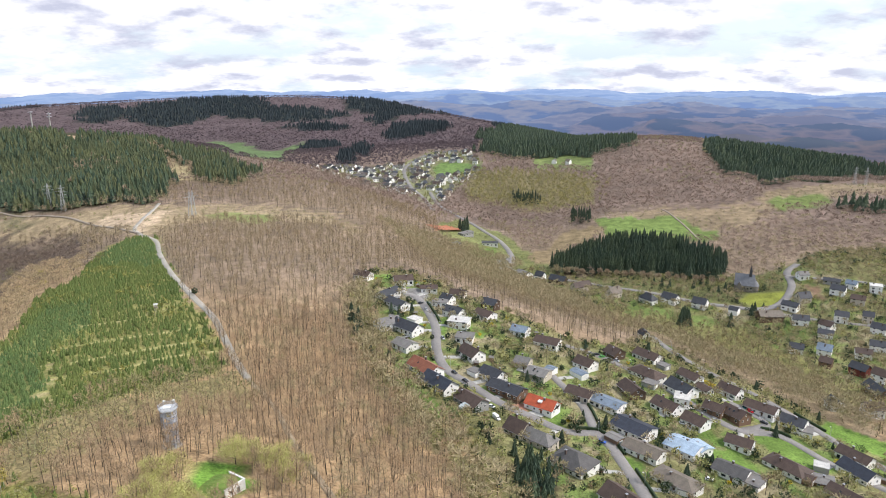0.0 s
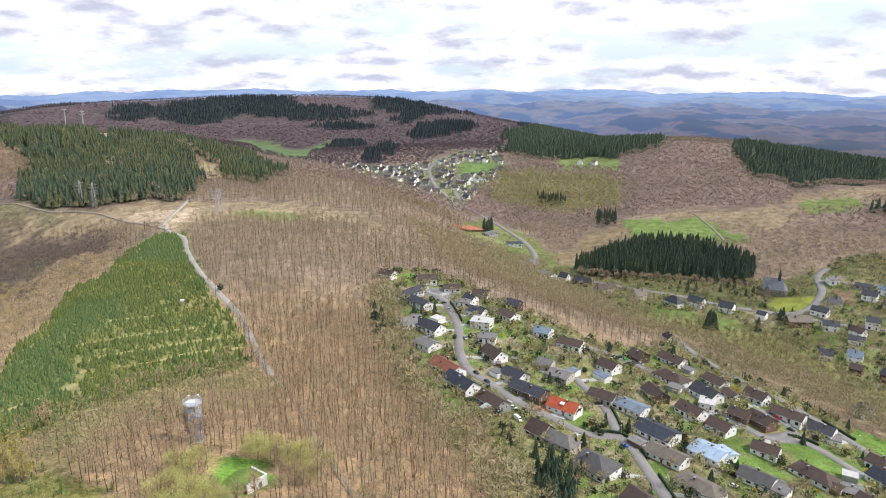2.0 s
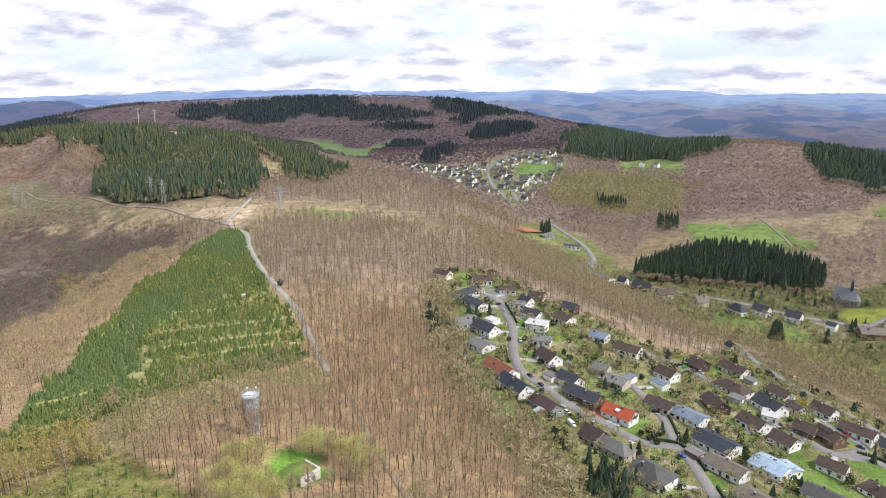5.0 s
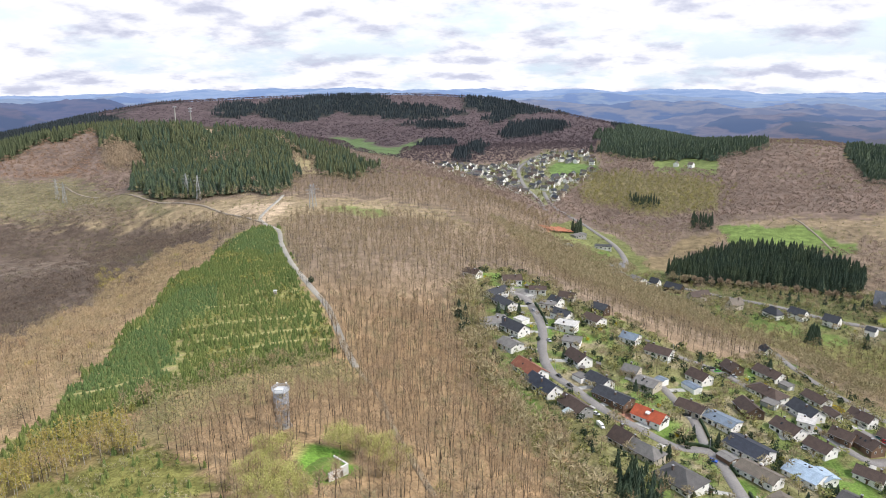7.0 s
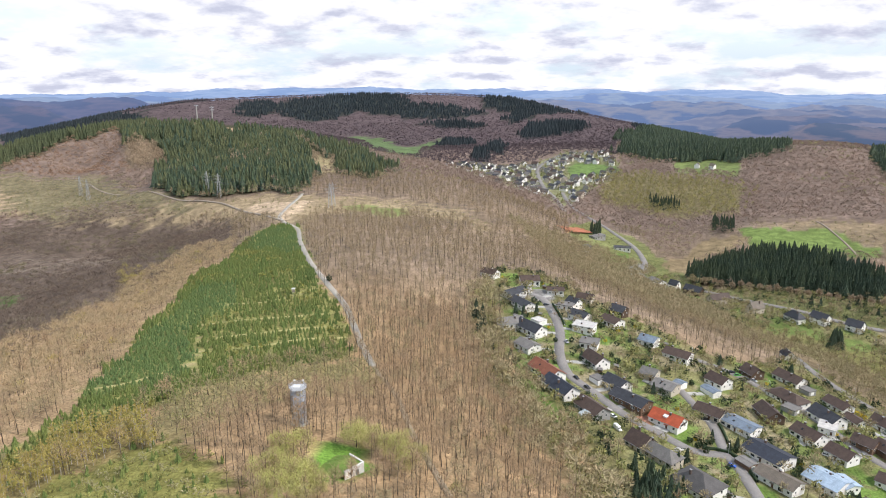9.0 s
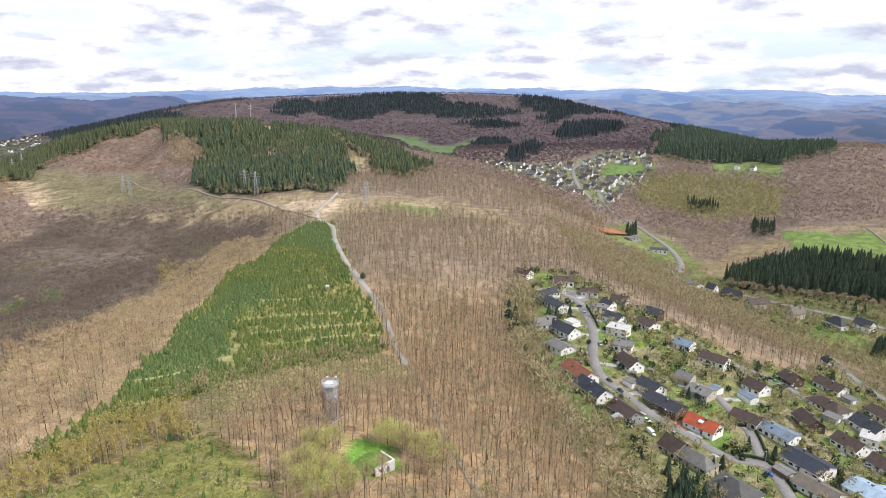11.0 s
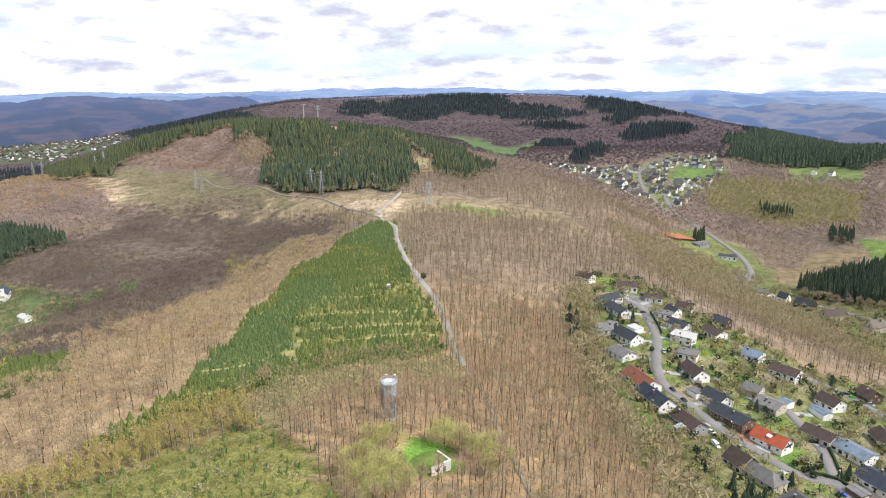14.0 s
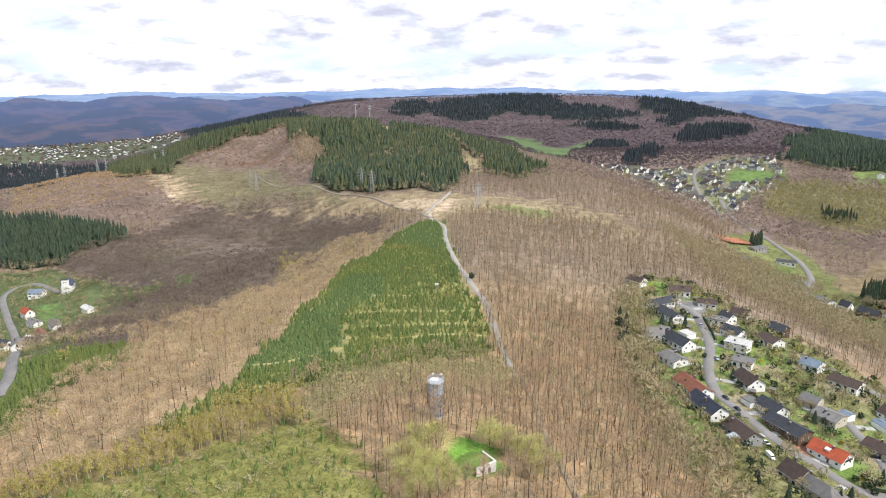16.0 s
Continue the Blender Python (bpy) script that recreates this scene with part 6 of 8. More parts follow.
def house(x, y, turn, length, width, eaves, pitch, roof, walls, form, rng, detail=2):
    """A house with its ridge along its own x axis."""
    hl, hw = length / 2, width / 2
    corners = [Vector((x, y, 0)) + Matrix.Rotation(radians(turn), 3, "Z") @ Vector((sx * hl, sy * hw, 0)) for sx in (-1, 1) for sy in (-1, 1)]
    zs = [height(c.x, c.y) for c in corners]
    z0 = 0.5 * (sum(zs) / 4 + max(zs))
    look_words = {"brown": "brown tiled", "greybrown": "weathered grey-brown", "grey": "grey", "darkgrey": "dark grey", "slate": "dark slate", "navy": "blue-black tiled",
                  "slateblue": "blue-grey metal", "paleblue": "pale blue", "pale": "pale gravelled", "red": "bright red tiled", "terracotta": "rust-red tiled"}[roof]
    wall_words = {"white": "white rendered", "beige": "beige", "brown": "brown clad", "grey": "grey", "wood": "dark timber-clad", "redbrown": "red-brown clad"}[walls]
    shape = {"gable": "gabled roof", "hip": "hipped roof", "flat": "flat roof"}[form]
    small = length * width < 62
    name = "garage" if small else "house"
    home = tagged(new(name), "%s %s with a %s %s among gardens" % (wall_words, name, look_words, shape), name, "houses of the village")
    home.matrix_world = pose(x, y, z0, 0, 0, turn)
    rise = hw * math.tan(radians(pitch))
    over, thick = (0.55, 0.24) if not small else (0.25, 0.18)
    bm = bmesh.new()
    base = min(zs) - z0 - 1.2
    if form == "gable" and pitch > 0:
        prof = [(-hw, base), (hw, base), (hw, eaves), (0, eaves + rise), (-hw, eaves)]
        a = [bm.verts.new((-hl, p[0], p[1])) for p in prof]
        b = [bm.verts.new((hl, p[0], p[1])) for p in prof]
        bm.faces.new(a); bm.faces.new(b[::-1])
        for i in range(5):
            j = (i + 1) % 5
            bm.faces.new((a[i], b[i], b[j], a[j]))
    else:
        box(bm, -hl, hl, -hw, hw, base, eaves)
    part("wall", bm, WALL_MAT[walls], home)
    bm = bmesh.new()
    ex, ey = hl + over, hw + over
    low = eaves - over * math.tan(radians(pitch))
    top = eaves + rise
    up = thick + 0.02
    if form == "gable" and pitch > 0:
        # one folded sheet with a raised ridge
        prof = [(-ey, low + up), (-0.16, top + up), (-0.1, top + up + 0.1), (0.1, top + up + 0.1), (0.16, top + up), (ey, low + up), (ey, low + up - thick), (0, top + up - thick), (-ey, low + up - thick)]
        a = [bm.verts.new((-ex, *p)) for p in prof]
        b = [bm.verts.new((ex, *p)) for p in prof]
        bm.faces.new(a[::-1]); bm.faces.new(b)
        for i in range(len(prof)):
            j = (i + 1) % len(prof)
            bm.faces.new((a[i], a[j], b[j], b[i]))
    elif form == "hip":
        r = max(0.6, hl - hw)
        shells = []
        for dz in (0, -thick):
            shells.append([bm.verts.new(p) for p in ((-ex, -ey, low + up + dz), (ex, -ey, low + up + dz), (ex, ey, low + up + dz), (-ex, ey, low + up + dz), (-r, 0, top + up + dz), (r, 0, top + up + dz))])
        for v in shells:
            for f in ((0, 1, 5, 4), (2, 3, 4, 5), (1, 2, 5), (3, 0, 4)):
                bm.faces.new([v[k] for k in f])
        for k in range(4):
            bm.faces.new((shells[0][k], shells[0][(k + 1) % 4], shells[1][(k + 1) % 4], shells[1][k]))
    else:
        # a deck with a raised rim
        rings = [[bm.verts.new((sx * (ex - d), sy * (ey - d), z)) for sx, sy in ((-1, -1), (1, -1), (1, 1), (-1, 1))] for d, z in ((0, eaves), (0, eaves + 0.36), (0.22, eaves + 0.36), (0.22, eaves + 0.2))]
        for a, b in zip(rings, rings[1:]):
            for k in range(4):
                bm.faces.new((a[k], a[(k + 1) % 4], b[(k + 1) % 4], b[k]))
        bm.faces.new(rings[0][::-1]); bm.faces.new(rings[-1])
    part("roof", bm, ROOF_MAT[roof], home, look_words + " roof")

    def roof_z(yy):
        return top - abs(yy) * math.tan(radians(pitch)) + up

    if not small:
        cx, cy = rng.uniform(-0.3, 0.3) * length, rng.choice([-1, 1]) * rng.uniform(0.1, 0.25) * width
        bm = bmesh.new()
        zc = roof_z(cy) if form != "flat" else eaves + 0.2
        box(bm, cx - 0.4, cx + 0.4, cy - 0.4, cy + 0.4, zc - 0.9, max(top + 0.8, zc + 1.0))
        stack = part("chimney", bm, BRICK, home)
        if detail > 1:
            bm = bmesh.new()
            zt = max(top + 0.8, zc + 1.0)
            box(bm, cx - 0.5, cx + 0.5, cy - 0.5, cy + 0.5, zt, zt + 0.1)
            box(bm, cx - 0.28, cx + 0.28, cy - 0.28, cy + 0.28, zt + 0.22, zt + 0.3)
            bar(bm, (cx, cy, zt), (cx, cy, zt + 0.3), 0.12)
            part("chimney_cap", bm, STEEL, stack, "metal chimney cap")
    if small:
        bm = bmesh.new()
        box(bm, -1.25, 1.25, -0.05, 0.04, 0.05, 2.15)
        for i in range(1, 5):
            box(bm, -1.25, 1.25, -0.07, -0.05, i * 0.42 - 0.03, i * 0.42 + 0.03)
        part("garage_door", bm, FRAME, home, "pale garage door", at=pose(hl + 0.01, 0, 0, 0, 0, 90))
        return home
    # windows on the long sides, ends and gables
    storeys = 2 if eaves > 4.0 else 1
    for storey in range(storeys):
        zw = 1.0 + storey * 2.7
        for s in (-1, 1):
            n = max(2, int(length / (3.3 if detail > 1 else 4.2)))
            for i in range(n):
                xx = -hl + (i + 0.5) * length / n
                if storey == 0 and s == -1 and i == n // 2:
                    continue
                kind = "tall" if (i + int(x)) % 4 == 1 and storey == 0 else ("wide" if (i + int(y)) % 3 == 0 else "small")
                add_window(home, kind, xx, s * hw, zw - (0.8 if kind == "tall" else 0), 0 if s < 0 else 180, detail < 2)
        for s in (-1, 1):
            for yy in ((-hw * 0.45, hw * 0.45) if detail > 1 else (0.0,)):
                add_window(home, "small", s * hl, yy, zw, 90 if s > 0 else -90, detail < 2)
    if form == "gable" and rise > 1.9:
        for s in (-1, 1):
            add_window(home, "small", s * hl, 0, eaves + 0.25, 90 if s > 0 else -90, detail < 2)
    bm = bmesh.new()
    box(bm, -0.5, 0.5, -0.05, 0.04, 0, 2.1)
    n = max(2, int(length / (3.3 if detail > 1 else 4.2)))
    part("door", bm, material("door_wood", (0.12, 0.07, 0.04), 0.6, 0.2, 1.0, 0.1), home, "brown front door", at=pose(-hl + (n // 2 + 0.5) * length / n, -hw, 0))
    if detail > 1:
        bm = bmesh.new()
        box(bm, -1.0, 1.0, -1.1, -0.02, 2.35, 2.47)
        part("porch_roof", bm, ROOF_MAT[roof], home, at=pose(-hl + (n // 2 + 0.5) * length / n, -hw, 0))
        if rng.random() < 0.7:
            bm = bmesh.new()
            d0, w0 = rng.uniform(2.2, 3.4), rng.uniform(4, 6)
            box(bm, hl * 0.2 - w0 / 2, hl * 0.2 + w0 / 2, -hw - d0, -hw - 0.02, base, 0.12)
            part("terrace", bm, CONCRETE, home, "pale paved terrace")
        # gutters under the eaves
        if form == "gable" and pitch > 0:
            for s in (-1, 1):
                bm = bmesh.new()
                bar(bm, (-ex, s * (ey + 0.07), low + 0.12), (ex, s * (ey + 0.07), low + 0.12), 0.08)
                part("gutter", bm, STEEL, home)
            if length > 11 and rng.random() < 0.5:
                s = rng.choice([-1, 1])
                yy = s * hw * 0.5
                for k in range(int(rng.integers(1, 3))):
                    bm = bmesh.new()
                    box(bm, -0.45, 0.45, -0.65, 0.65, 0.03, 0.12)
                    part("roof_window", bm, GLASS, home, "dark skylight in the roof",
                         at=pose(-hl * 0.3 + k * 2.6, yy, roof_z(yy), -s * pitch, 0, 0))
    return home


_rng = np.random.default_rng(21)
HOMES = []
for _row in HOUSES.strip().splitlines():
    _c = _row.split()
    _hx, _hy, _ht, _hl, _hw, _he, _hp = (float(c) for c in _c[:7])
    HOMES.append(house(_hx, _hy, _ht, _hl, _hw, _he, _hp, _c[7], _c[8], _c[9], _rng, 2 if math.hypot(_hx, _hy) < 520 else 1))


def red_dormer(home):
    """The white dormer and the balcony of the red-roofed house."""
    bm = bmesh.new()
    box(bm, -1.0, 1.0, -3.2, -0.6, 3.6, 5.2)
    d = part("dormer", bm, WALL_MAT["white"], home, "white dormer on the red roof")
    bm = bmesh.new()
    slab(bm, [(-1.2, -3.5, 5.35), (1.2, -3.5, 5.35), (1.2, -0.5, 5.9), (-1.2, -0.5, 5.9)], 0.2)
    part("dormer_roof", bm, FRAME, d)
    bm = bmesh.new()
    box(bm, 0, 1.6, -2.6, 2.6, 3.0, 3.15)
    for i in range(14):
        yy = -2.55 + i * 0.392
        box(bm, 1.5, 1.56, yy, yy + 0.08, 3.15, 4.1)
    box(bm, 1.48, 1.6, -2.6, 2.6, 4.1, 4.18)
    part("balcony", bm, material("dark_balcony_wood", (0.06, 0.045, 0.04), 0.7, 0.2, 1.0, 0.1), home, "dark wooden balcony under the gable",
         at=pose(7.0, 0, 0))


for _h, _row in zip(HOMES, HOUSES.strip().splitlines()):
    if _row.split()[7] == "red" and math.hypot(*_h.matrix_world.translation.xy) < 400:
        red_dormer(_h)


def conservatory(home, width):
    """A glazed lean-to with white bars on the valley side of a house."""
    hw = width / 2
    bm = bmesh.new()
    slab(bm, [(1.0, -hw - 4.2, 2.3), (5.2, -hw - 4.2, 2.3), (5.2, -hw - 0.05, 3.3), (1.0, -hw - 0.05, 3.3)], 0.06)
    glass = part("conservatory", bm, material("roof_glass", (0.25, 0.32, 0.34), 0.1, 0.1, 2, 0.5), home, "glazed conservatory with white bars")
    for i in range(8):
        x = 1.0 + i * 0.6
        bm = bmesh.new()
        bar(bm, (x, -hw - 4.25, 2.36), (x, -hw - 0.05, 3.36), 0.06)
        bar(bm, (x, -hw - 4.2, -1.0), (x, -hw - 4.2, 2.3), 0.06)
        part("glazing_bar", bm, FRAME, glass)


for _h, _row in zip(HOMES, HOUSES.strip().splitlines()):
    if _row.split()[7:9] == ["brown", "grey"]:
        conservatory(_h, 10)


def garden_shed(x, y, turn):
    t = tagged(new("garden_shed"), "small brown wooden garden shed with a felt roof", "shed", "garden sheds")
    t.matrix_world = pose(x, y, height(x, y), 0, 0, turn)
    bm = bmesh.new()
    box(bm, -1.6, 1.6, -1.2, 1.2, -0.6, 2.0)
    part("wall", bm, WALL_MAT["wood"], t)
    bm = bmesh.new()
    slab(bm, [(-1.9, -1.5, 2.05), (1.9, -1.5, 2.05), (1.9, 1.5, 2.45), (-1.9, 1.5, 2.45)], 0.12)
    part("roof", bm, ROOF_MAT["grey"], t)
    bm = bmesh.new()
    box(bm, -0.45, 0.45, -1.25, -1.2, 0, 1.9)
    part("door", bm, WALL_MAT["brown"], t)


for _i, _h in enumerate(HOMES[:73]):
    if _i % 5 == 2:
        _p3 = _h.matrix_world @ Vector((7.5 * (1 if _i % 2 else -1), 9.0, 0))
        if off_roads(np.array([[_p3.x, _p3.y]]), 2.5)[0] and min(math.hypot(_p3.x - a, _p3.y - b) for a, b in HOUSE_PLACES) > 9:
            garden_shed(_p3.x, _p3.y, _i * 37 % 180)


def driveway(home, length):
    """A paved strip from a house to the street nearby."""
    c = np.array(home.matrix_world.translation.xy)
    d = np.hypot(*(_road_points - c).T)
    i = int(d.argmin())
    if not 9 < d[i] < 26:
        return
    way = (_road_points[i] - c) / d[i]
    a, b = c + way * 4.5, _road_points[i] - way * (_road_half[i] - 0.3)
    n = max(2, int(np.linalg.norm(b - a) / 2))
    line = a + (b - a) * np.linspace(0, 1, n + 1)[:, None]
    build_road("driveway", line, 3.4, CONCRETE, 0.16, "pale paved driveway from the street to a house")


for _i, _h in enumerate(HOMES):
    if math.hypot(*_h.matrix_world.translation.xy) < 520 and _i % 3 != 1:
        driveway(_h, 10)


# ---- the far small town in the valley and the big one beyond ----
def town_house(rng, x, y):
    l, w, e = rng.uniform(9, 14), rng.uniform(8, 10), rng.uniform(4.5, 6.5)
    roof = str(rng.choice(["slate", "slate", "brown", "darkgrey", "navy", "darkgrey", "brown", "greybrown"]))
    wall = str(rng.choice(["white", "white", "white", "beige", "grey"]))
    t = rng.choice([0, 90]) + rng.normal(-35, 14)
    z = height(x, y)
    home = tagged(new("house"), "small %s house with a %s roof in the valley town" % (wall, "dark" if roof != "terracotta" else "rust-red"), "house", "houses of the valley town")
    home.matrix_world = pose(x, y, z, 0, 0, t)
    bm = bmesh.new()
    hl, hw, rise = l / 2, w / 2, w / 2 * rng.uniform(0.6, 0.95)
    prof = [(-hw, -2.5), (hw, -2.5), (hw, e), (0, e + rise), (-hw, e)]
    a = [bm.verts.new((-hl, *p)) for p in prof]
    b = [bm.verts.new((hl, *p)) for p in prof]
    bm.faces.new(a); bm.faces.new(b[::-1])
    for i in range(5):
        bm.faces.new((a[i], b[i], b[(i + 1) % 5], a[(i + 1) % 5]))
    part("wall", bm, WALL_MAT[wall], home)
    bm = bmesh.new()
    prof = [(-hw - .5, e - .1), (0, e + rise + .4), (hw + .5, e - .1), (hw + .5, e - .45), (0, e + rise + .05), (-hw - .5, e - .45)]
    a = [bm.verts.new((-hl - .5, *p)) for p in prof]
    b = [bm.verts.new((hl + .5, *p)) for p in prof]
    bm.faces.new(a[::-1]); bm.faces.new(b)
    for i in range(6):
        bm.faces.new((a[i], a[(i + 1) % 6], b[(i + 1) % 6], b[i]))
    part("roof", bm, ROOF_MAT[roof], home)
    for s in (-1, 1):
        for xx in (-hl * .5, hl * .5):
            for zz in (3.0,):
                fr, pane = WINDOWS["wide"]
                part("window", pane, None, home, "dark window", at=pose(xx, s * (hw + 0.03), zz, 0, 0, 0))


def build_towns():
    rng = np.random.default_rng(33)
    p = sown(np.array(LAND["town"]).min(0), np.array(LAND["town"]).max(0), 21, 34, 0.34)
    p = p[inside(p, "town") & ~inside(p, "town_meadow")]
    p = p[off_roads(p, 6)]
    for x, y in p:
        if rng.random() < 0.86:
            town_house(rng, float(x), float(y))
    town_house(rng, 226.0, 1393.0)
    town_house(rng, 249.0, 1364.0)
    # the big town far down the main valley: past counting
    q = sown(np.array(LAND["far_town"]).min(0), np.array(LAND["far_town"]).max(0), 44, 35, 0.48)
    q = q[inside(q, "far_town")]
    q = q[np.sin(q[:, 0] * 0.021) + np.sin(q[:, 1] * 0.017 + 1) > -0.5]
    s = Shape()
    s.add([(-.5, -.4, -.3), (.5, -.4, -.3), (.5, .4, -.3), (-.5, .4, -.3), (-.5, -.4, .5), (.5, -.4, .5), (.5, .4, .5), (-.5, .4, .5), (-.5, 0, .8), (.5, 0, .8)],
          [(0, 1, 5), (0, 5, 4), (2, 3, 7), (2, 7, 6), (1, 2, 6), (1, 6, 5), (5, 6, 9), (3, 0, 4), (3, 4, 7), (7, 4, 8)], 0)
    s.add([(-.54, -.46, .45), (.54, -.46, .45), (.54, 0, .86), (-.54, 0, .86), (.54, .46, .45), (-.54, .46, .45)], [(0, 1, 2), (0, 2, 3), (3, 2, 4), (3, 4, 5)], 1)
    wood("distant_town", [s.arrays()], q, (7, 11), [WALL_MAT["white"], ROOF_MAT["slate"]], "pale houses of a large town in a far valley", "town", wide=(1.0, 1.7), seed=36)
    q = sown(np.array(LAND["far_town"]).min(0), np.array(LAND["far_town"]).max(0), 36, 37, 0.48)
    q = q[inside(q, "far_town")]
    wood("far_town_trees", [puff_tree(350 + i, 12, 0.4, 0.36, 0.0, 0.1, 0.40) for i in range(3)], q, (7, 13), [BARK, TWIG_SHADED], "trees between the houses of a far town, in shade-dark twigs", "trees", wide=(1.4, 2.2), seed=37)


build_towns()
# ---- the lookout tower, the water works, pylons, church, chapel ----
def lookout_tower(x, y):
    """A slender six-sided steel tower with a zigzag stair inside and a broad railed platform."""
    top, r = 15.2, 2.8
    t = tagged(new("lookout_tower"), "galvanised steel lookout tower with zigzag stairs and a broad platform", "tower")
    t.matrix_world = pose(x, y, height(x, y), 0, 0, 12)
    ring = [(math.cos(radians(60 * i)) * r, math.sin(radians(60 * i)) * r) for i in range(6)]
    wide = [(px * 1.22, py * 1.22) for px, py in ring]
    bm = bmesh.new()
    slab(bm, [(px * 1.35, py * 1.35, 0.45) for px, py in ring], 1.2)
    part("foundation", bm, CONCRETE, t, "pale concrete plinth")
    for px, py in ring:
        bm = bmesh.new()
        bar(bm, (px, py, 0.3), (px, py, top), 0.16, 6)
        part("post", bm, STEEL, t)
    levels = [0.45 + i * (top - 0.45) / 6 for i in range(7)]
    for i in range(6):
        lo, hi = levels[i], levels[i + 1]
        bm = bmesh.new()
        for k in range(6):
            a, b = ring[k], ring[(k + 1) % 6]
            bar(bm, (*a, hi), (*b, hi), 0.11)
        part("ring_beam", bm, STEEL, t)
        for k in range(6):
            a, b = ring[(k + i) % 6], ring[(k + i + 1) % 6]
            bm = bmesh.new()
            bar(bm, (*a, lo), (*b, hi), 0.11)
            part("brace", bm, STEEL, t)
        # a flight of stairs with open treads and its landing
        s = 1 if i % 2 else -1
        bm = bmesh.new()
        for yy in (-0.65, 0.65):
            bar(bm, (-s * 1.9, yy + s * 0.8, lo + 0.05), (s * 1.9, yy + s * 0.8, hi), 0.16)
            bar(bm, (-s * 1.9, yy + s * 0.8, lo + 1.05), (s * 1.9, yy + s * 0.8, hi + 1.0), 0.07)
        for k in range(14):
            u = (k + 0.5) / 14
            box(bm, -s * 1.9 + s * 3.8 * u - 0.13, -s * 1.9 + s * 3.8 * u + 0.13, s * 0.8 - 0.62, s * 0.8 + 0.62, lo + (hi - lo) * u, lo + (hi - lo) * u + 0.05)
        part("stair_flight", bm, STEEL, t, "grey steel stairs")
        bm = bmesh.new()
        box(bm, s * 1.9 - 0.55, s * 1.9 + 0.55, -1.55, 1.55, hi - 0.08, hi)
        part("landing", bm, STEEL, t)
    bm = bmesh.new()
    slab(bm, [(*p, top + 0.25) for p in wide], 0.3)
    deck = part("platform", bm, material("pale_decking", (0.55, 0.56, 0.57), 0.7, 0.15, 1.0, 0.2), t, "pale grey viewing platform")
    for k in range(6):
        a, b = Vector((*wide[k], top)), Vector((*wide[(k + 1) % 6], top))
        bm = bmesh.new()
        bar(bm, a + Vector((0, 0, .2)), a + Vector((0, 0, 1.5)), 0.07)
        for h in (0.55, 0.85, 1.15):
            bar(bm, a + Vector((0, 0, h)), b + Vector((0, 0, h)), 0.035)
        bar(bm, a + Vector((0, 0, 1.5)), b + Vector((0, 0, 1.5)), 0.08)
        box_at = [a + (b - a) * (j / 9) for j in range(1, 9)]
        for p in box_at:
            bar(bm, p + Vector((0, 0, .25)), p + Vector((0, 0, 1.5)), 0.03)
        part("railing", bm, STEEL, deck)
    bm = bmesh.new()
    box(bm, -1.5, 0.9, -1.0, 0.6, top + 0.25, top + 0.75)
    part("stair_hatch", bm, PAINT_WHITE, t, "white hatch over the stairs")
    for px, py in (wide[2], wide[1]):
        bm = bmesh.new()
        box(bm, px - 0.35, px + 0.35, py - 0.2, py + 0.2, top + 1.55, top + 1.95)
        part("info_board", bm, PAINT_WHITE, t, "white panorama board")


lookout_tower(-100.6, 226.5)


def water_works(x, y, turn):
    """A small white water works, its grass roof running into the hill behind."""
    t = tagged(new("water_works"), "small white water works with a grass roof and white parapet", "building")
    z = height(x, y)
    t.matrix_world = pose(x, y, z, 0, 0, turn)
    bm = bmesh.new()
    box(bm, -4.2, 4.2, 0, 0.35, -1.0, 3.5)
    box(bm, 3.85, 4.2, 0.35, 7.5, -1.0, 3.5)
    part("wall", bm, PAINT_WHITE, t, "stained white front wall")
    bm = bmesh.new()
    box(bm, -4.3, 4.3, -0.1, 0.5, 3.5, 3.7)
    box(bm, 3.75, 4.3, 0.5, 7.7, 3.5, 3.7)
    part("parapet", bm, FRAME, t)
    bm = bmesh.new()
    # the grass bank: high behind the wall, falling to the ground behind and beside
    n = 12
    g = [[bm.verts.new((-11 + 14.85 * i / n, 0.36 + 15 * j / n, max(-0.6, 3.25 * min(1, (i / n) * 1.9) * min(1, (1 - j / n) * 1.7) + 0.08 * math.sin(i * 2.1 + j)))) for j in range(n + 1)] for i in range(n + 1)]
    for i in range(n):
        for j in range(n):
            bm.faces.new((g[i][j], g[i + 1][j], g[i + 1][j + 1], g[i][j + 1]))
    ob = part("grass_roof", bm, LAWN, t, "bright green grass bank")
    bm = bmesh.new()
    box(bm, -0.6, 0.6, -0.06, 0.02, 0, 2.2)
    part("door", bm, material("grey_metal_door", (0.16, 0.17, 0.17), 0.5, 0.1, 1, 0.2), t, "grey metal door", at=pose(1.2, 0, 0))
    add_window(t, "small", -1.8, 0, 1.2, 0)


water_works(-68.5, 197.5, 57)


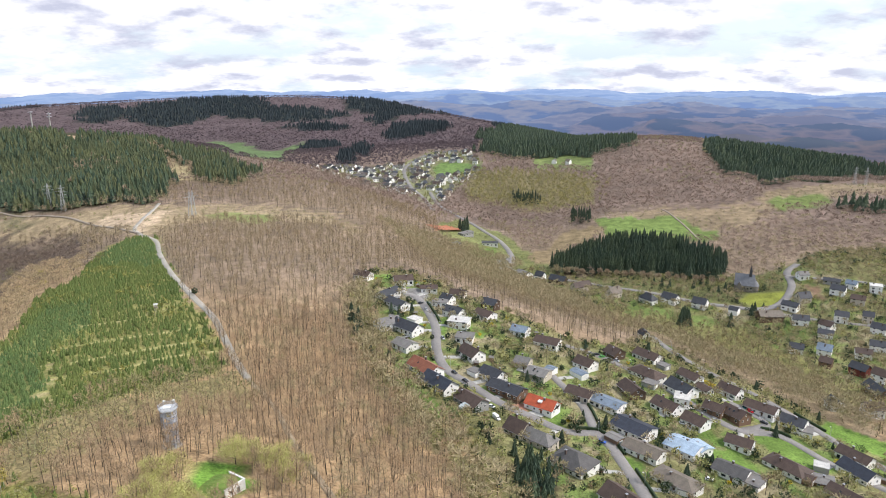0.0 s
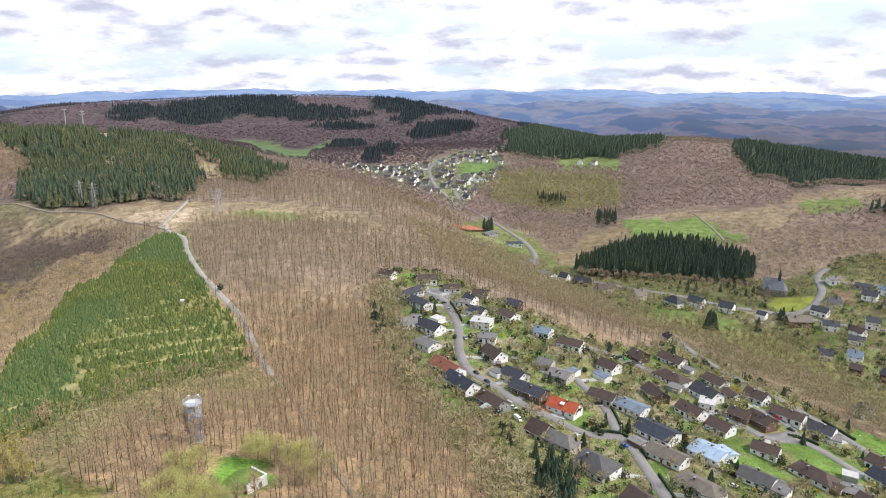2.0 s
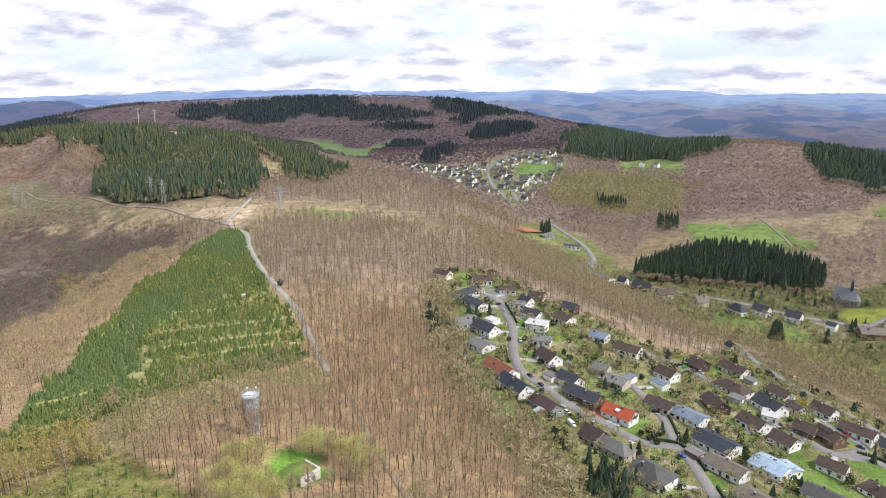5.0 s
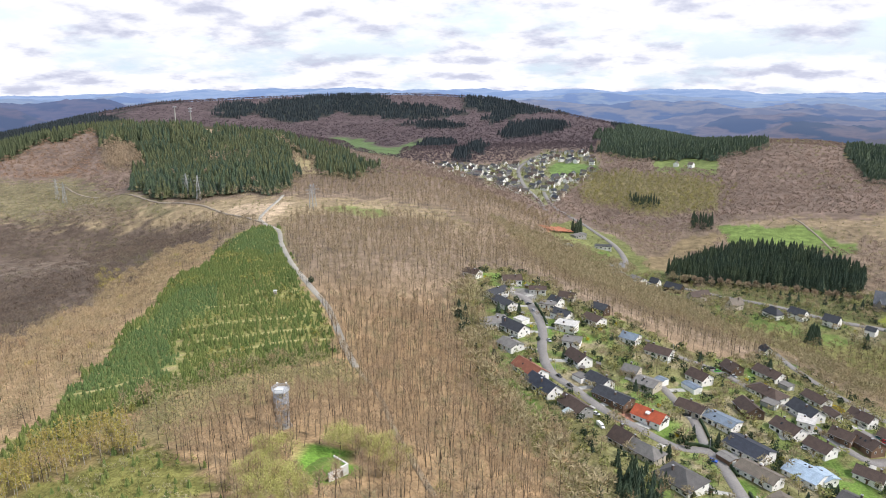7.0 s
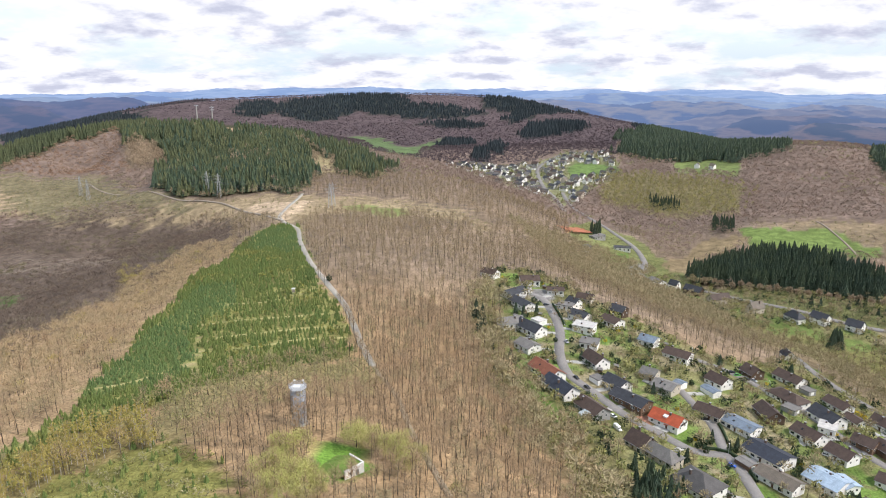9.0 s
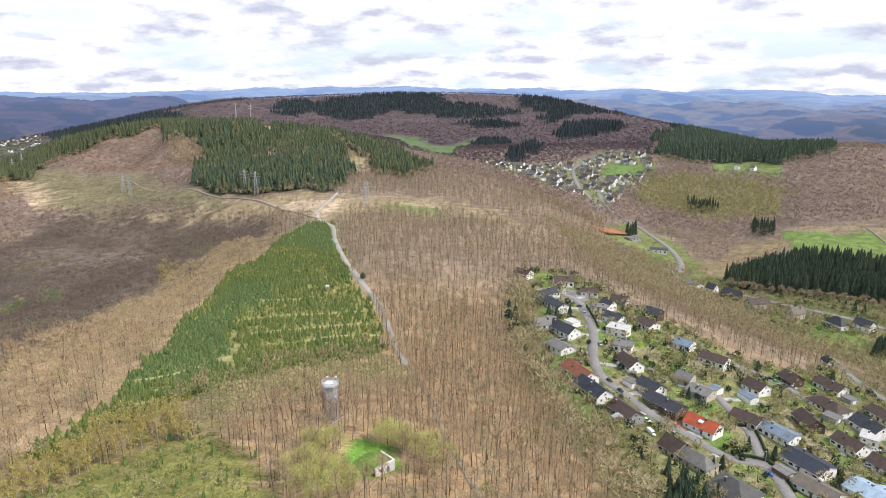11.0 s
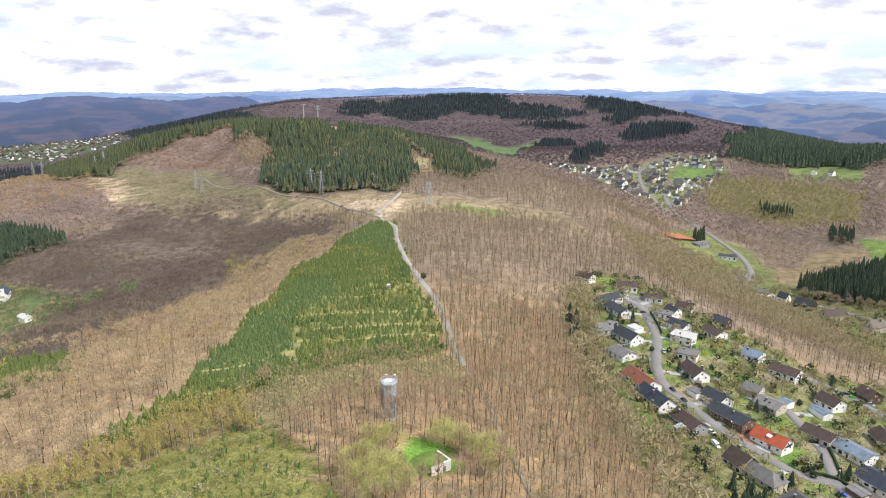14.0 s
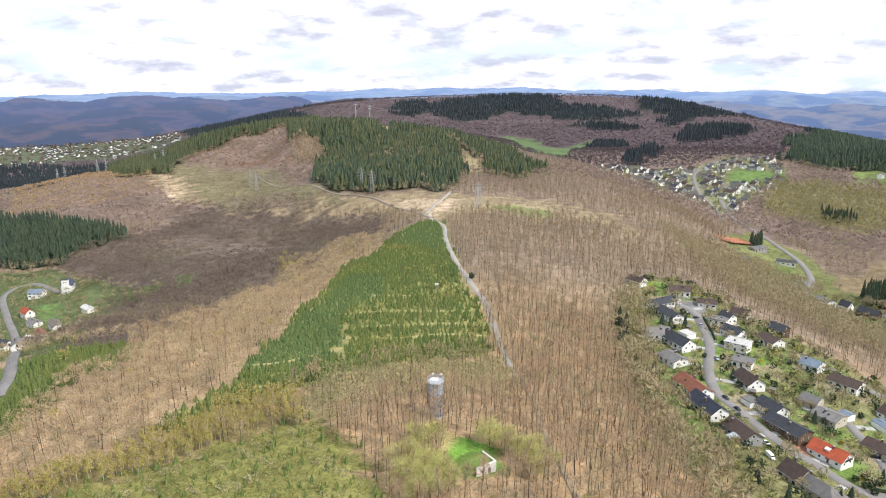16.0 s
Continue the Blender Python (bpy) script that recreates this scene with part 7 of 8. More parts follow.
def pylon(x, y, h):
    """A lattice mast with three cross-arms."""
    t = tagged(new("power_pylon"), "grey steel lattice power pylon with three cross-arms", "pylon", "pylons of the power line")
    t.matrix_world = pose(x, y, height(x, y), 0, 0, 12)
    b = 2.2
    legs = [(-1, -1), (1, -1), (1, 1), (-1, 1)]

    def width_at(z):
        return b * (1 - z / h) + 0.35

    for sx, sy in legs:
        bm = bmesh.new()
        bar(bm, (sx * width_at(0), sy * width_at(0), -0.8), (sx * 0.35, sy * 0.35, h), 0.17)
        part("leg", bm, OLD_STEEL, t)
    bm = bmesh.new()
    zs = [0]
    while zs[-1] < h - 1:
        zs.append(min(h, zs[-1] + width_at(zs[-1]) * 2.0 + 0.6))
    for lo, hi in zip(zs, zs[1:]):
        for k in range(4):
            p, q = legs[k], legs[(k + 1) % 4]
            wl, wh = width_at(lo), width_at(hi)
            bar(bm, (p[0] * wl, p[1] * wl, lo), (q[0] * wh, q[1] * wh, hi), 0.09)
            bar(bm, (q[0] * wl, q[1] * wl, lo), (p[0] * wh, p[1] * wh, hi), 0.09)
    part("lattice", bm, OLD_STEEL, t)
    for z, w in ((h * 0.62, 5.2), (h * 0.75, 6.6), (h * 0.88, 4.6)):
        bm = bmesh.new()
        for s in (-1, 1):
            for yy in (-0.5, 0.5):
                bar(bm, (s * 0.4, yy, z), (s * w, 0, z + 0.5), 0.12)
            bar(bm, (s * 0.4, 0, z + 1.5), (s * w, 0, z + 0.5), 0.1)
        arm = part("cross_arm", bm, OLD_STEEL, t)
        for s in (-1, 1):
            bm = bmesh.new()
            bar(bm, (s * w, 0, z + 0.45), (s * w, 0, z - 1.3), 0.11)
            part("insulator", bm, material("insulator_glaze", (0.12, 0.08, 0.06), 0.3, 0.1, 1, 0.2), arm)
    return t


def cables(points, h):
    """The conductors that sag from pylon to pylon."""
    for z, w in ((h * 0.62, 5.2), (h * 0.75, 6.6), (h * 0.88, 4.6)):
        for s in (-1, 1):
            cu = bpy.data.curves.new("power_cable", "CURVE")
            cu.dimensions, cu.bevel_depth, cu.bevel_resolution = "3D", 0.035, 0
            for (x0, y0), (x1, y1) in zip(points, points[1:]):
                off = pose(0, 0, 0, 0, 0, 12).to_3x3() @ Vector((s * w, 0, 0))
                a = Vector((x0, y0, height(x0, y0) + z - 1.3)) + off
                b = Vector((x1, y1, height(x1, y1) + z - 1.3)) + off
                sp = cu.splines.new("POLY")
                sp.points.add(12)
                for i in range(13):
                    u = i / 12
                    p = a.lerp(b, u)
                    sp.points[i].co = (p.x, p.y, p.z - 4 * 6.0 * u * (1 - u), 1)
            cu.materials.append(material("cable_metal", (0.12, 0.12, 0.13), 0.5, 0.1, 5, 1, metal=0.6))
            tagged(new("power_cable", cu), "thin grey power cable sagging between pylons", "cable", "cables of the power line")


def church(x, y, turn):
    """A stone village church: steep roof, round choir, side gable and a slender ridge turret."""
    t = tagged(new("church"), "grey stone church with steep slate roof and ridge turret", "church")
    t.matrix_world = pose(x, y, height(x, y), 0, 0, turn) @ Matrix.Diagonal((0.8, 0.8, 1.02, 1))
    stone = material("quarry_stone", (0.24, 0.215, 0.185), 0.9, 0.3, 1.2, 0.35, 0.05)
    slate = material("pale_slate", (0.19, 0.195, 0.215), 0.6, 0.25, 2.0, 0.4, 0.03)
    hl, hw, e, rise = 11, 6.5, 6.5, 9.5
    bm = bmesh.new()
    prof = [(-hw, -3), (hw, -3), (hw, e), (0, e + rise), (-hw, e)]
    a = [bm.verts.new((-hl, *p)) for p in prof]
    b = [bm.verts.new((hl, *p)) for p in prof]
    bm.faces.new(a); bm.faces.new(b[::-1])
    for i in range(5):
        bm.faces.new((a[i], b[i], b[(i + 1) % 5], a[(i + 1) % 5]))
    part("nave_wall", bm, stone, t)
    bm = bmesh.new()
    for s in (-1, 1):
        slab(bm, [(-hl - .5, s * (hw + .6), e - .4), (hl, s * (hw + .6), e - .4), (hl, 0, e + rise + .4), (-hl - .5, 0, e + rise + .4)], 0.35)
    part("nave_roof", bm, slate, t)
    bm = bmesh.new()
    n = 9
    pts = [(hl + math.sin(math.pi * i / n) * 5.2, -math.cos(math.pi * i / n) * 5.4) for i in range(n + 1)]
    lo = [bm.verts.new((*p, -3)) for p in pts]
    hi = [bm.verts.new((*p, e - 0.6)) for p in pts]
    for i in range(n):
        bm.faces.new((lo[i], lo[i + 1], hi[i + 1], hi[i]))
    part("choir_wall", bm, stone, t)
    bm = bmesh.new()
    tip = bm.verts.new((hl - .2, 0, e + 6.6))
    eave = [bm.verts.new((hl + (p[0] - hl) * 1.1, p[1] * 1.1, e - .6)) for p in pts]
    for i in range(n):
        bm.faces.new((eave[i], eave[i + 1], tip))
    part("choir_roof", bm, slate, t)
    bm = bmesh.new()
    prof = [(-3.2, -3), (3.2, -3), (3.2, 5), (0, 10), (-3.2, 5)]
    a = [bm.verts.new((p[0] - 5.5, -hw - 2.6, p[1])) for p in prof]
    b = [bm.verts.new((p[0] - 5.5, -2, p[1])) for p in prof]
    bm.faces.new(a); bm.faces.new(b[::-1])
    for i in range(5):
        bm.faces.new((a[i], b[i], b[(i + 1) % 5], a[(i + 1) % 5]))
    part("side_gable", bm, stone, t)
    bm = bmesh.new()
    for s in (-1, 1):
        slab(bm, [(-5.5 + s * 3.7, -hw - 3, 4.6), (-5.5 + s * 3.7, -1.5, 4.6), (-5.5, -1.5, 10.4), (-5.5, -hw - 3, 10.4)], 0.3)
    part("side_roof", bm, slate, t)
    dark = material("dark_slate_spire", (0.06, 0.06, 0.068), 0.6, 0.2, 1.0, 0.3)
    bm = bmesh.new()
    box(bm, 4.2, 7.4, -1.6, 1.6, e + rise - 4, e + rise + 3.2)
    tur = part("turret", bm, dark, t, "dark slate turret")
    bm = bmesh.new()
    tip = bm.verts.new((5.8, 0, e + rise + 9.5))
    ring = [bm.verts.new(p) for p in ((4, -1.8, e + rise + 3.2), (7.6, -1.8, e + rise + 3.2), (7.6, 1.8, e + rise + 3.2), (4, 1.8, e + rise + 3.2))]
    for i in range(4):
        bm.faces.new((ring[i], ring[(i + 1) % 4], tip))
    bm.faces.new(ring[::-1])
    part("spire", bm, dark, tur)
    for i in range(3):
        add_window(t, "tall", 0.5 + i * 3.6, -hw, 2.4, 0)
    for i in range(5):
        add_window(t, "tall", -8 + i * 4, hw, 2.4, 180)


church(294.0, 638.0, -25)


def chapel(x, y, turn):
    t = tagged(new("chapel"), "white chapel with a square tower and dark blue roof", "chapel")
    t.matrix_world = pose(x, y, height(x, y), 0, 0, turn)
    bm = bmesh.new()
    prof = [(-5, -2), (5, -2), (5, 7), (0, 11), (-5, 7)]
    a = [bm.verts.new((-8, *p)) for p in prof]
    b = [bm.verts.new((8, *p)) for p in prof]
    bm.faces.new(a); bm.faces.new(b[::-1])
    for i in range(5):
        bm.faces.new((a[i], b[i], b[(i + 1) % 5], a[(i + 1) % 5]))
    part("nave_wall", bm, PAINT_WHITE, t)
    bm = bmesh.new()
    for s in (-1, 1):
        slab(bm, [(-8.4, s * 5.5, 6.7), (8.2, s * 5.5, 6.7), (8.2, 0, 11.4), (-8.4, 0, 11.4)], 0.3)
    part("nave_roof", bm, material("dark_blue_slate", (0.05, 0.06, 0.10), 0.6, 0.2, 1.5, 0.3), t)
    bm = bmesh.new()
    box(bm, 7, 11, -3, 3, -2, 14)
    part("bell_tower", bm, PAINT_WHITE, t)
    bm = bmesh.new()
    box(bm, 6.8, 11.2, -3.2, 3.2, 14, 14.4)
    part("tower_roof", bm, ROOF_MAT["slate"], t)
    add_window(t, "tall", 11, 0, 0.1, 90)
    for s in (-1, 1):
        add_window(t, "small", 11, s * 1.0, 11, 90)
    for i in range(3):
        add_window(t, "tall", -5 + i * 4, -5, 2.5, 0)


chapel(-603.0, 449.0, -50)


def mast(x, y, h, drum):
    t = tagged(new("radio_mast"), "tall grey radio mast on the wooded hilltop", "mast", "radio masts on the hill")
    t.matrix_world = pose(x, y, height(x, y))
    bm = bmesh.new()
    bar(bm, (0, 0, -1), (0, 0, h), 1.1, 8)
    part("shaft", bm, CONCRETE, t)
    bm = bmesh.new()
    for z in ((h - 3, h - 8) if drum else (h - 1.0,)):
        box(bm, -3, 3, -3, 3, z - 0.6, z + 0.6)
    part("antenna_deck", bm, STEEL, t)


mast(-763.0, 1290.0, 44, False)
mast(-735.0, 1300.0, 44, True)


# ---- garden plants ----
def plant_kind(name, shapes, mats, label, category, group, names=("trunk", "crown")):
    """Returns a planter that sets one plant of this kind after another."""
    first = {}
    rng = np.random.default_rng(len(name) + len(label))

    def plant(x, y, h, w=None):
        i = int(rng.integers(0, len(shapes)))
        m = pose(x, y, height(x, y), 0, 0, rng.uniform(0, 360)) @ Matrix.Diagonal((w or h, w or h, h, 1))
        if i not in first:
            v, f, mi = shapes[i]
            t = tagged(new(name), label, category, group)
            t.matrix_world = m
            for k, pn in enumerate(names):
                if (mi == k).any():
                    ob = new(pn, mesh_of(pn, v, f[mi == k], [mats[k]]))
                    ob.parent = t
            first[i] = t
            return t
        t = copy_thing(first[i], pose(0, 0, 0))
        t.matrix_world = m
        return t

    return plant


garden_conifer = plant_kind("garden_conifer", [conifer(200 + i, 9, 8, 0.27, 0.03) for i in range(3)], (BARK, SPRUCE), "dark green conifer standing in a garden", "conifer", "garden conifers")
garden_tree = plant_kind("garden_tree", [bare_tree(210, 9, 260, 4, 0.011, 160, 1.5), bare_tree(211, 9, 300, 4, 0.011, 60, 1.5), leafy_tree(212, 500, 0.03)], (BARK, TWIG, SHRUB), "budding garden tree with thin bare twigs", "tree", "garden trees", ("trunk", "branchwork", "foliage"))
forsythia = plant_kind("forsythia_bush", [shrub(220 + i, 130, 1.1) for i in range(2)], (BARK, YELLOW), "bright yellow flowering forsythia bush", "bush", "forsythia bushes", ("stems", "flowers"))
garden_shrub = plant_kind("garden_shrub", [shrub(230 + i, 110, 1.0) for i in range(4)], (BARK, SHRUB), "olive green garden shrub", "bush", "garden shrubs", ("stems", "leaves"))
evergreen = plant_kind("evergreen_bush", [shrub(240 + i, 150, 0.9) for i in range(3)], (BARK, HEDGE), "dark evergreen bush in a garden", "bush", "evergreen bushes", ("stems", "leaves"))
spring_tree = plant_kind("spring_tree", [leafy_tree(250 + i, 4200, 0.023) for i in range(3)], (BARK, TWIG, BUDS), "broad tree with fresh yellow-green leaves", "tree", "spring trees by the water works", ("trunk", "branchwork", "foliage"))
larch = plant_kind("larch_tree", [puff_tree(260 + i, 330, 0.05, 0.11, 0.014, 0.22, 0.30) for i in range(3)], (BARK, LARCH), "bare pale brown tree in a row before the spruces", "tree", "row of bare trees")

# ---- vehicles ----
CAR_PAINT = {k: material(k + "_car_paint", v, 0.25, 0.03, 1.0, 0.3, coat=0.8) for k, v in
             {"blue": (0.02, 0.09, 0.42), "black": (0.02, 0.02, 0.025), "silver": (0.45, 0.46, 0.48), "white": (0.8, 0.8, 0.8), "green": (0.08, 0.35, 0.06), "teal": (0.01, 0.16, 0.17), "red": (0.5, 0.02, 0.03)}.items()}


def _loft(bm, rows):
    """Sections across the car, joined lengthwise."""
    rings = [[bm.verts.new(p) for p in r] for r in rows]
    for a, b in zip(rings, rings[1:]):
        for i in range(len(a)):
            j = (i + 1) % len(a)
            bm.faces.new((a[i], a[j], b[j], b[i]))
    bm.faces.new(rings[0][::-1]); bm.faces.new(rings[-1])


def build_car(colour, van_body=False):
    name = "van" if van_body else "car"
    t = tagged(new(name), "parked %s %s on the street" % (colour, name), name, "parked cars")
    bm = bmesh.new()

    def section(x, w, z0, z1):
        return [(x, -w, z0), (x, w, z0), (x, w * 1.02, (z0 + z1) / 2), (x, w * 0.93, z1), (x, -w * 0.93, z1), (x, -w * 1.02, (z0 + z1) / 2)]

    s, hgt = (1.25, 1.15) if van_body else (1.0, 0.88)
    _loft(bm, [section(-2.1 * s, .76, .35, .75), section(-2.0 * s, .84, .25, hgt), section(0, .88, .22, hgt + .05), section(1.2 * s, .87, .22, hgt - .02), section(2.0 * s, .80, .25, .72), section(2.12 * s, .7, .35, .6)])
    part("body", bm, CAR_PAINT[colour], t)
    bm = bmesh.new()
    top = 2.1 if van_body else 1.45
    if van_body:
        _loft(bm, [section(-2.6, .84, hgt, top), section(0.9, .84, hgt, top), section(1.7, .8, hgt, hgt + .1)])
        part("cab", bm, CAR_PAINT[colour], t)
        bm = bmesh.new()
        _loft(bm, [section(0.95, .80, hgt + .3, top - .25), section(1.66, .78, hgt + .08, hgt + .2)])
        part("windscreen", bm, GLASS, t, "dark windscreen", at=pose(0.05, 0, 0.03))
    else:
        _loft(bm, [section(-1.75, .80, hgt - .02, hgt), section(-1.25, .72, hgt, top), section(.15, .72, hgt, top), section(.95, .80, hgt - .02, hgt)])
        part("windows", bm, GLASS, t, "dark car windows")
        bm = bmesh.new()
        box(bm, -1.2, .12, -.66, .66, top - .01, top + .03)
        part("car_roof", bm, CAR_PAINT[colour], t)
    for wx in (-1.3 * s, 1.3 * s):
        for wy in (-.8, .8):
            bm = bmesh.new()
            bar(bm, (0, -.1, 0), (0, .1, 0), .32, 12)
            w = part("wheel", bm, RUBBER, t, at=pose(wx, wy, .32))
            bm = bmesh.new()
            bar(bm, (0, -.11, 0), (0, .11, 0), .19, 8)
            part("rim", bm, STEEL, w)
    return t


CARS = {}


def car(x, y, turn, colour):
    m = pose(x, y, height(x, y) + 0.22, 0, 0, turn)
    if colour in CARS:
        return copy_thing(CARS[colour], m)
    CARS[colour] = build_car(colour)
    CARS[colour].matrix_world = m


def van(x, y, turn):
    build_car("white", True).matrix_world = pose(x, y, height(x, y) + 0.22, 0, 0, turn)


for _x, _y, _h in ((204.5, 553, 17), (207.5, 556, 18), (210.5, 558, 16), (276.5, 580, 12), (279.5, 581, 13)):
    garden_conifer(_x, _y, _h)
garden_conifer(-59.2, 416.7, 13)
garden_conifer(-53.8, 408.4, 14)
garden_conifer(-54.9, 399.2, 10)
garden_conifer(-34.6, 430.0, 9)
garden_conifer(-29.1, 427.3, 9)
garden_conifer(-21.1, 432.5, 9)
garden_conifer(-31.4, 368.0, 8)
garden_conifer(77.8, 308.7, 6)
garden_conifer(82.1, 312.6, 7)
garden_conifer(50.5, 280.6, 8)
garden_conifer(54.9, 285.0, 9)
garden_conifer(35.3, 243.7, 9)
garden_conifer(32.5, 245.2, 10)
garden_conifer(29.8, 247.8, 9)
garden_conifer(38.2, 240.7, 8)
garden_conifer(106.8, 265.3, 10)
garden_conifer(174.9, 323.7, 8)
garden_conifer(76.5, 250.0, 6)
garden_conifer(110.9, 349.2, 8)
garden_conifer(204.8, 553.0, 17)
garden_conifer(210.4, 553.3, 16)
garden_conifer(248.6, 557.0, 14)
garden_conifer(19.9, 274.7, 8)
garden_conifer(17.9, 283.6, 7)
garden_conifer(205.5, 322.4, 4.5)
garden_conifer(17.3, 370.6, 7)
garden_conifer(-43.0, 375.5, 7)
garden_conifer(-38.4, 352.1, 6)
garden_conifer(327.5, 561.4, 8)
garden_conifer(261.2, 661.8, 11)
garden_conifer(220.1, 658.4, 10)
garden_conifer(226.7, 654.2, 9)
garden_conifer(213.4, 662.8, 9)
garden_conifer(248.8, 649.6, 9)
garden_conifer(275.8, 638.3, 10)
garden_conifer(268.3, 635.9, 8)
garden_conifer(402.0, 594.1, 6)
garden_conifer(294.9, 596.6, 5)
garden_conifer(71.9, 319.2, 5)
garden_conifer(108.9, 315.2, 4.5)
garden_tree(140.6, 261.8, 13)
garden_tree(108.9, 254.7, 8)
garden_tree(32.0, 355.0, 9)
garden_tree(27.4, 362.6, 9)
garden_tree(39.3, 360.8, 8)
garden_tree(-11.8, 372.3, 8)
garden_tree(91.2, 326.2, 7)
garden_tree(-9.0, 431.2, 5)
garden_tree(47.8, 233.7, 8)
garden_tree(32.6, 227.7, 9)
garden_tree(50.8, 239.7, 7)
garden_tree(-24.7, 442.8, 5)
garden_tree(-48.0, 407.9, 9)
garden_tree(-43.1, 393.7, 9)
garden_tree(-36.3, 364.5, 8)
garden_tree(-27.5, 325.7, 7)
garden_tree(101.6, 389.9, 7)
garden_tree(104.0, 385.3, 6)
garden_tree(56.6, 381.5, 6)
garden_tree(46.1, 364.0, 8)
garden_tree(203.7, 325.8, 6)
garden_tree(301.9, 486.1, 7)
garden_tree(404.7, 651.0, 7)
garden_tree(425.2, 662.5, 6)
forsythia(31.6, 426.7, 2.6)
forsythia(43.8, 445.4, 2.4)
forsythia(23.1, 407.1, 2.2)
forsythia(159.0, 380.8, 2.6)
forsythia(160.6, 379.6, 2.6)
forsythia(162.3, 377.6, 2.4)
forsythia(142.5, 355.5, 2.2)
forsythia(137.2, 346.1, 2)
forsythia(130.6, 332.3, 2.2)
forsythia(197.9, 305.8, 2.2)
forsythia(-0.5, 325.4, 1.8)
forsythia(88.9, 296.6, 1.8)
forsythia(109.9, 307.1, 2.4)
forsythia(58.1, 340.7, 2)
forsythia(86.9, 347.3, 2)
forsythia(158.4, 275.6, 1.8)
forsythia(195.8, 334.4, 1.8)
forsythia(-20.8, 501.5, 1.8)
forsythia(-15.0, 512.9, 2)
forsythia(305.6, 591.8, 1.6)
forsythia(361.9, 601.2, 2)
forsythia(371.4, 585.4, 1.8)
car(75.9, 294.0, -28, "blue")
car(6.1, 354.1, -50, "black")
car(11.9, 345.0, -50, "black")
car(-11.9, 441.9, 100, "silver")
car(-15.7, 453.1, 40, "black")
car(119.0, 269.6, -20, "white")
car(98.5, 408.0, 20, "black")
car(101.2, 405.2, 20, "green")
car(106.0, 402.2, -50, "black")
car(109.9, 401.8, -50, "silver")
car(157.4, 366.9, -30, "black")
car(170.5, 350.4, -60, "teal")
car(171.6, 347.6, -60, "red")
car(125.3, 323.0, -20, "white")
car(71.2, 336.1, 0, "black")
car(24.7, 317.9, -40, "white")
car(68.8, 764.1, 80, "black")
car(63.7, 765.9, 85, "silver")
car(255.9, 576.7, -30, "silver")
car(364.2, 610.5, -40, "black")
car(160.4, 663.9, 0, "white")
car(-19.6, 389.3, 10, "silver")
car(-23.8, 397.4, 0, "silver")
car(-0.3, 396.7, -70, "silver")
car(174.5, 336.3, -40, "black")
car(171.4, 364.7, -30, "black")
van(26.1, 305.2, -58)
pylon(-475.9, 815.5, 31)
pylon(-454.8, 806.2, 31)
pylon(-739.7, 904.4, 31)
pylon(-708.8, 880.6, 31)
pylon(-280.3, 745.6, 30)
pylon(-284.3, 766.0, 28)
pylon(-1081.3, 1035.4, 31)
pylon(-1075.8, 1052.5, 31)
pylon(692.0, 1143.8, 31)
pylon(711.9, 1145.0, 31)
pylon(-1143.0, 949.2, 30)
pylon(-1142.6, 968.6, 30)
pylon(-1243.8, 938.2, 30)
pylon(-1243.6, 954.4, 30)
cables([(-100, 690), (-280.3, 745.6), (-454.8, 806.2), (-708.8, 880.6), (-1081.3, 1035.4)], 31)
cables([(-100, 712), (-284.3, 766.0), (-475.9, 815.5), (-739.7, 904.4), (-1075.8, 1052.5)], 31)

# fresh green trees round the water works
for _x, _y, _h in ((-87, 186, 11), (-81, 184, 12), (-91, 205, 10), (-74, 216, 11), (-67, 215, 10), (-61, 213, 11), (-58, 220, 9), (-94, 190, 10), (-76, 182, 9), (-86, 178, 11), (-80, 176, 10), (-56, 212, 10), (-93, 197, 10), (-98, 203, 9), (-97, 185, 10), (-84, 171, 9), (-91, 177, 10), (-53, 205, 9), (-51, 214, 9)):
    spring_tree(_x, _y, _h, _h * 1.15)
# the row of bare trees before the spruce block
for _i in range(19):
    _u = _i / 18
    larch(135 + 143 * _u + 1.2 * math.sin(_i * 2.2), 713 - 59 * _u + 1.5 * math.cos(_i * 3.1), 10.5 + 1.2 * math.sin(_i * 1.7), 12.0)
evergreen(-164.0, 429.5, 4.5)

# thick evergreens along the streets and banks
for _x, _y, _h in ((64, 313, 3.5), (66, 308, 4.2), (70, 312, 4), (66, 302, 3.5), (63, 305, 3.2), (98, 319, 3.5), (101, 315, 3.8), (103, 311, 3.5), (106, 308, 3.2), (110, 312, 3), (108, 303, 3), (90, 322, 3.2), (60, 309, 3), (61, 247, 3.2), (62, 262, 3), (59, 254, 3.4), (70, 274, 3), (52, 241, 2.6), (49, 259, 3.5), (144, 343, 3), (144, 350, 3), (111, 353, 3), (25, 359, 3.5), (20, 361, 3), (12, 370, 4), (17, 376, 4), (2, 419, 3), (-7, 396, 3), (-9, 376, 3), (-27, 428, 3), (-39, 394, 3.5), (121, 328, 2.6), (105, 375, 3), (160, 427, 3), (303, 521, 4), (335, 529, 4)):
    evergreen(_x, _y, _h)


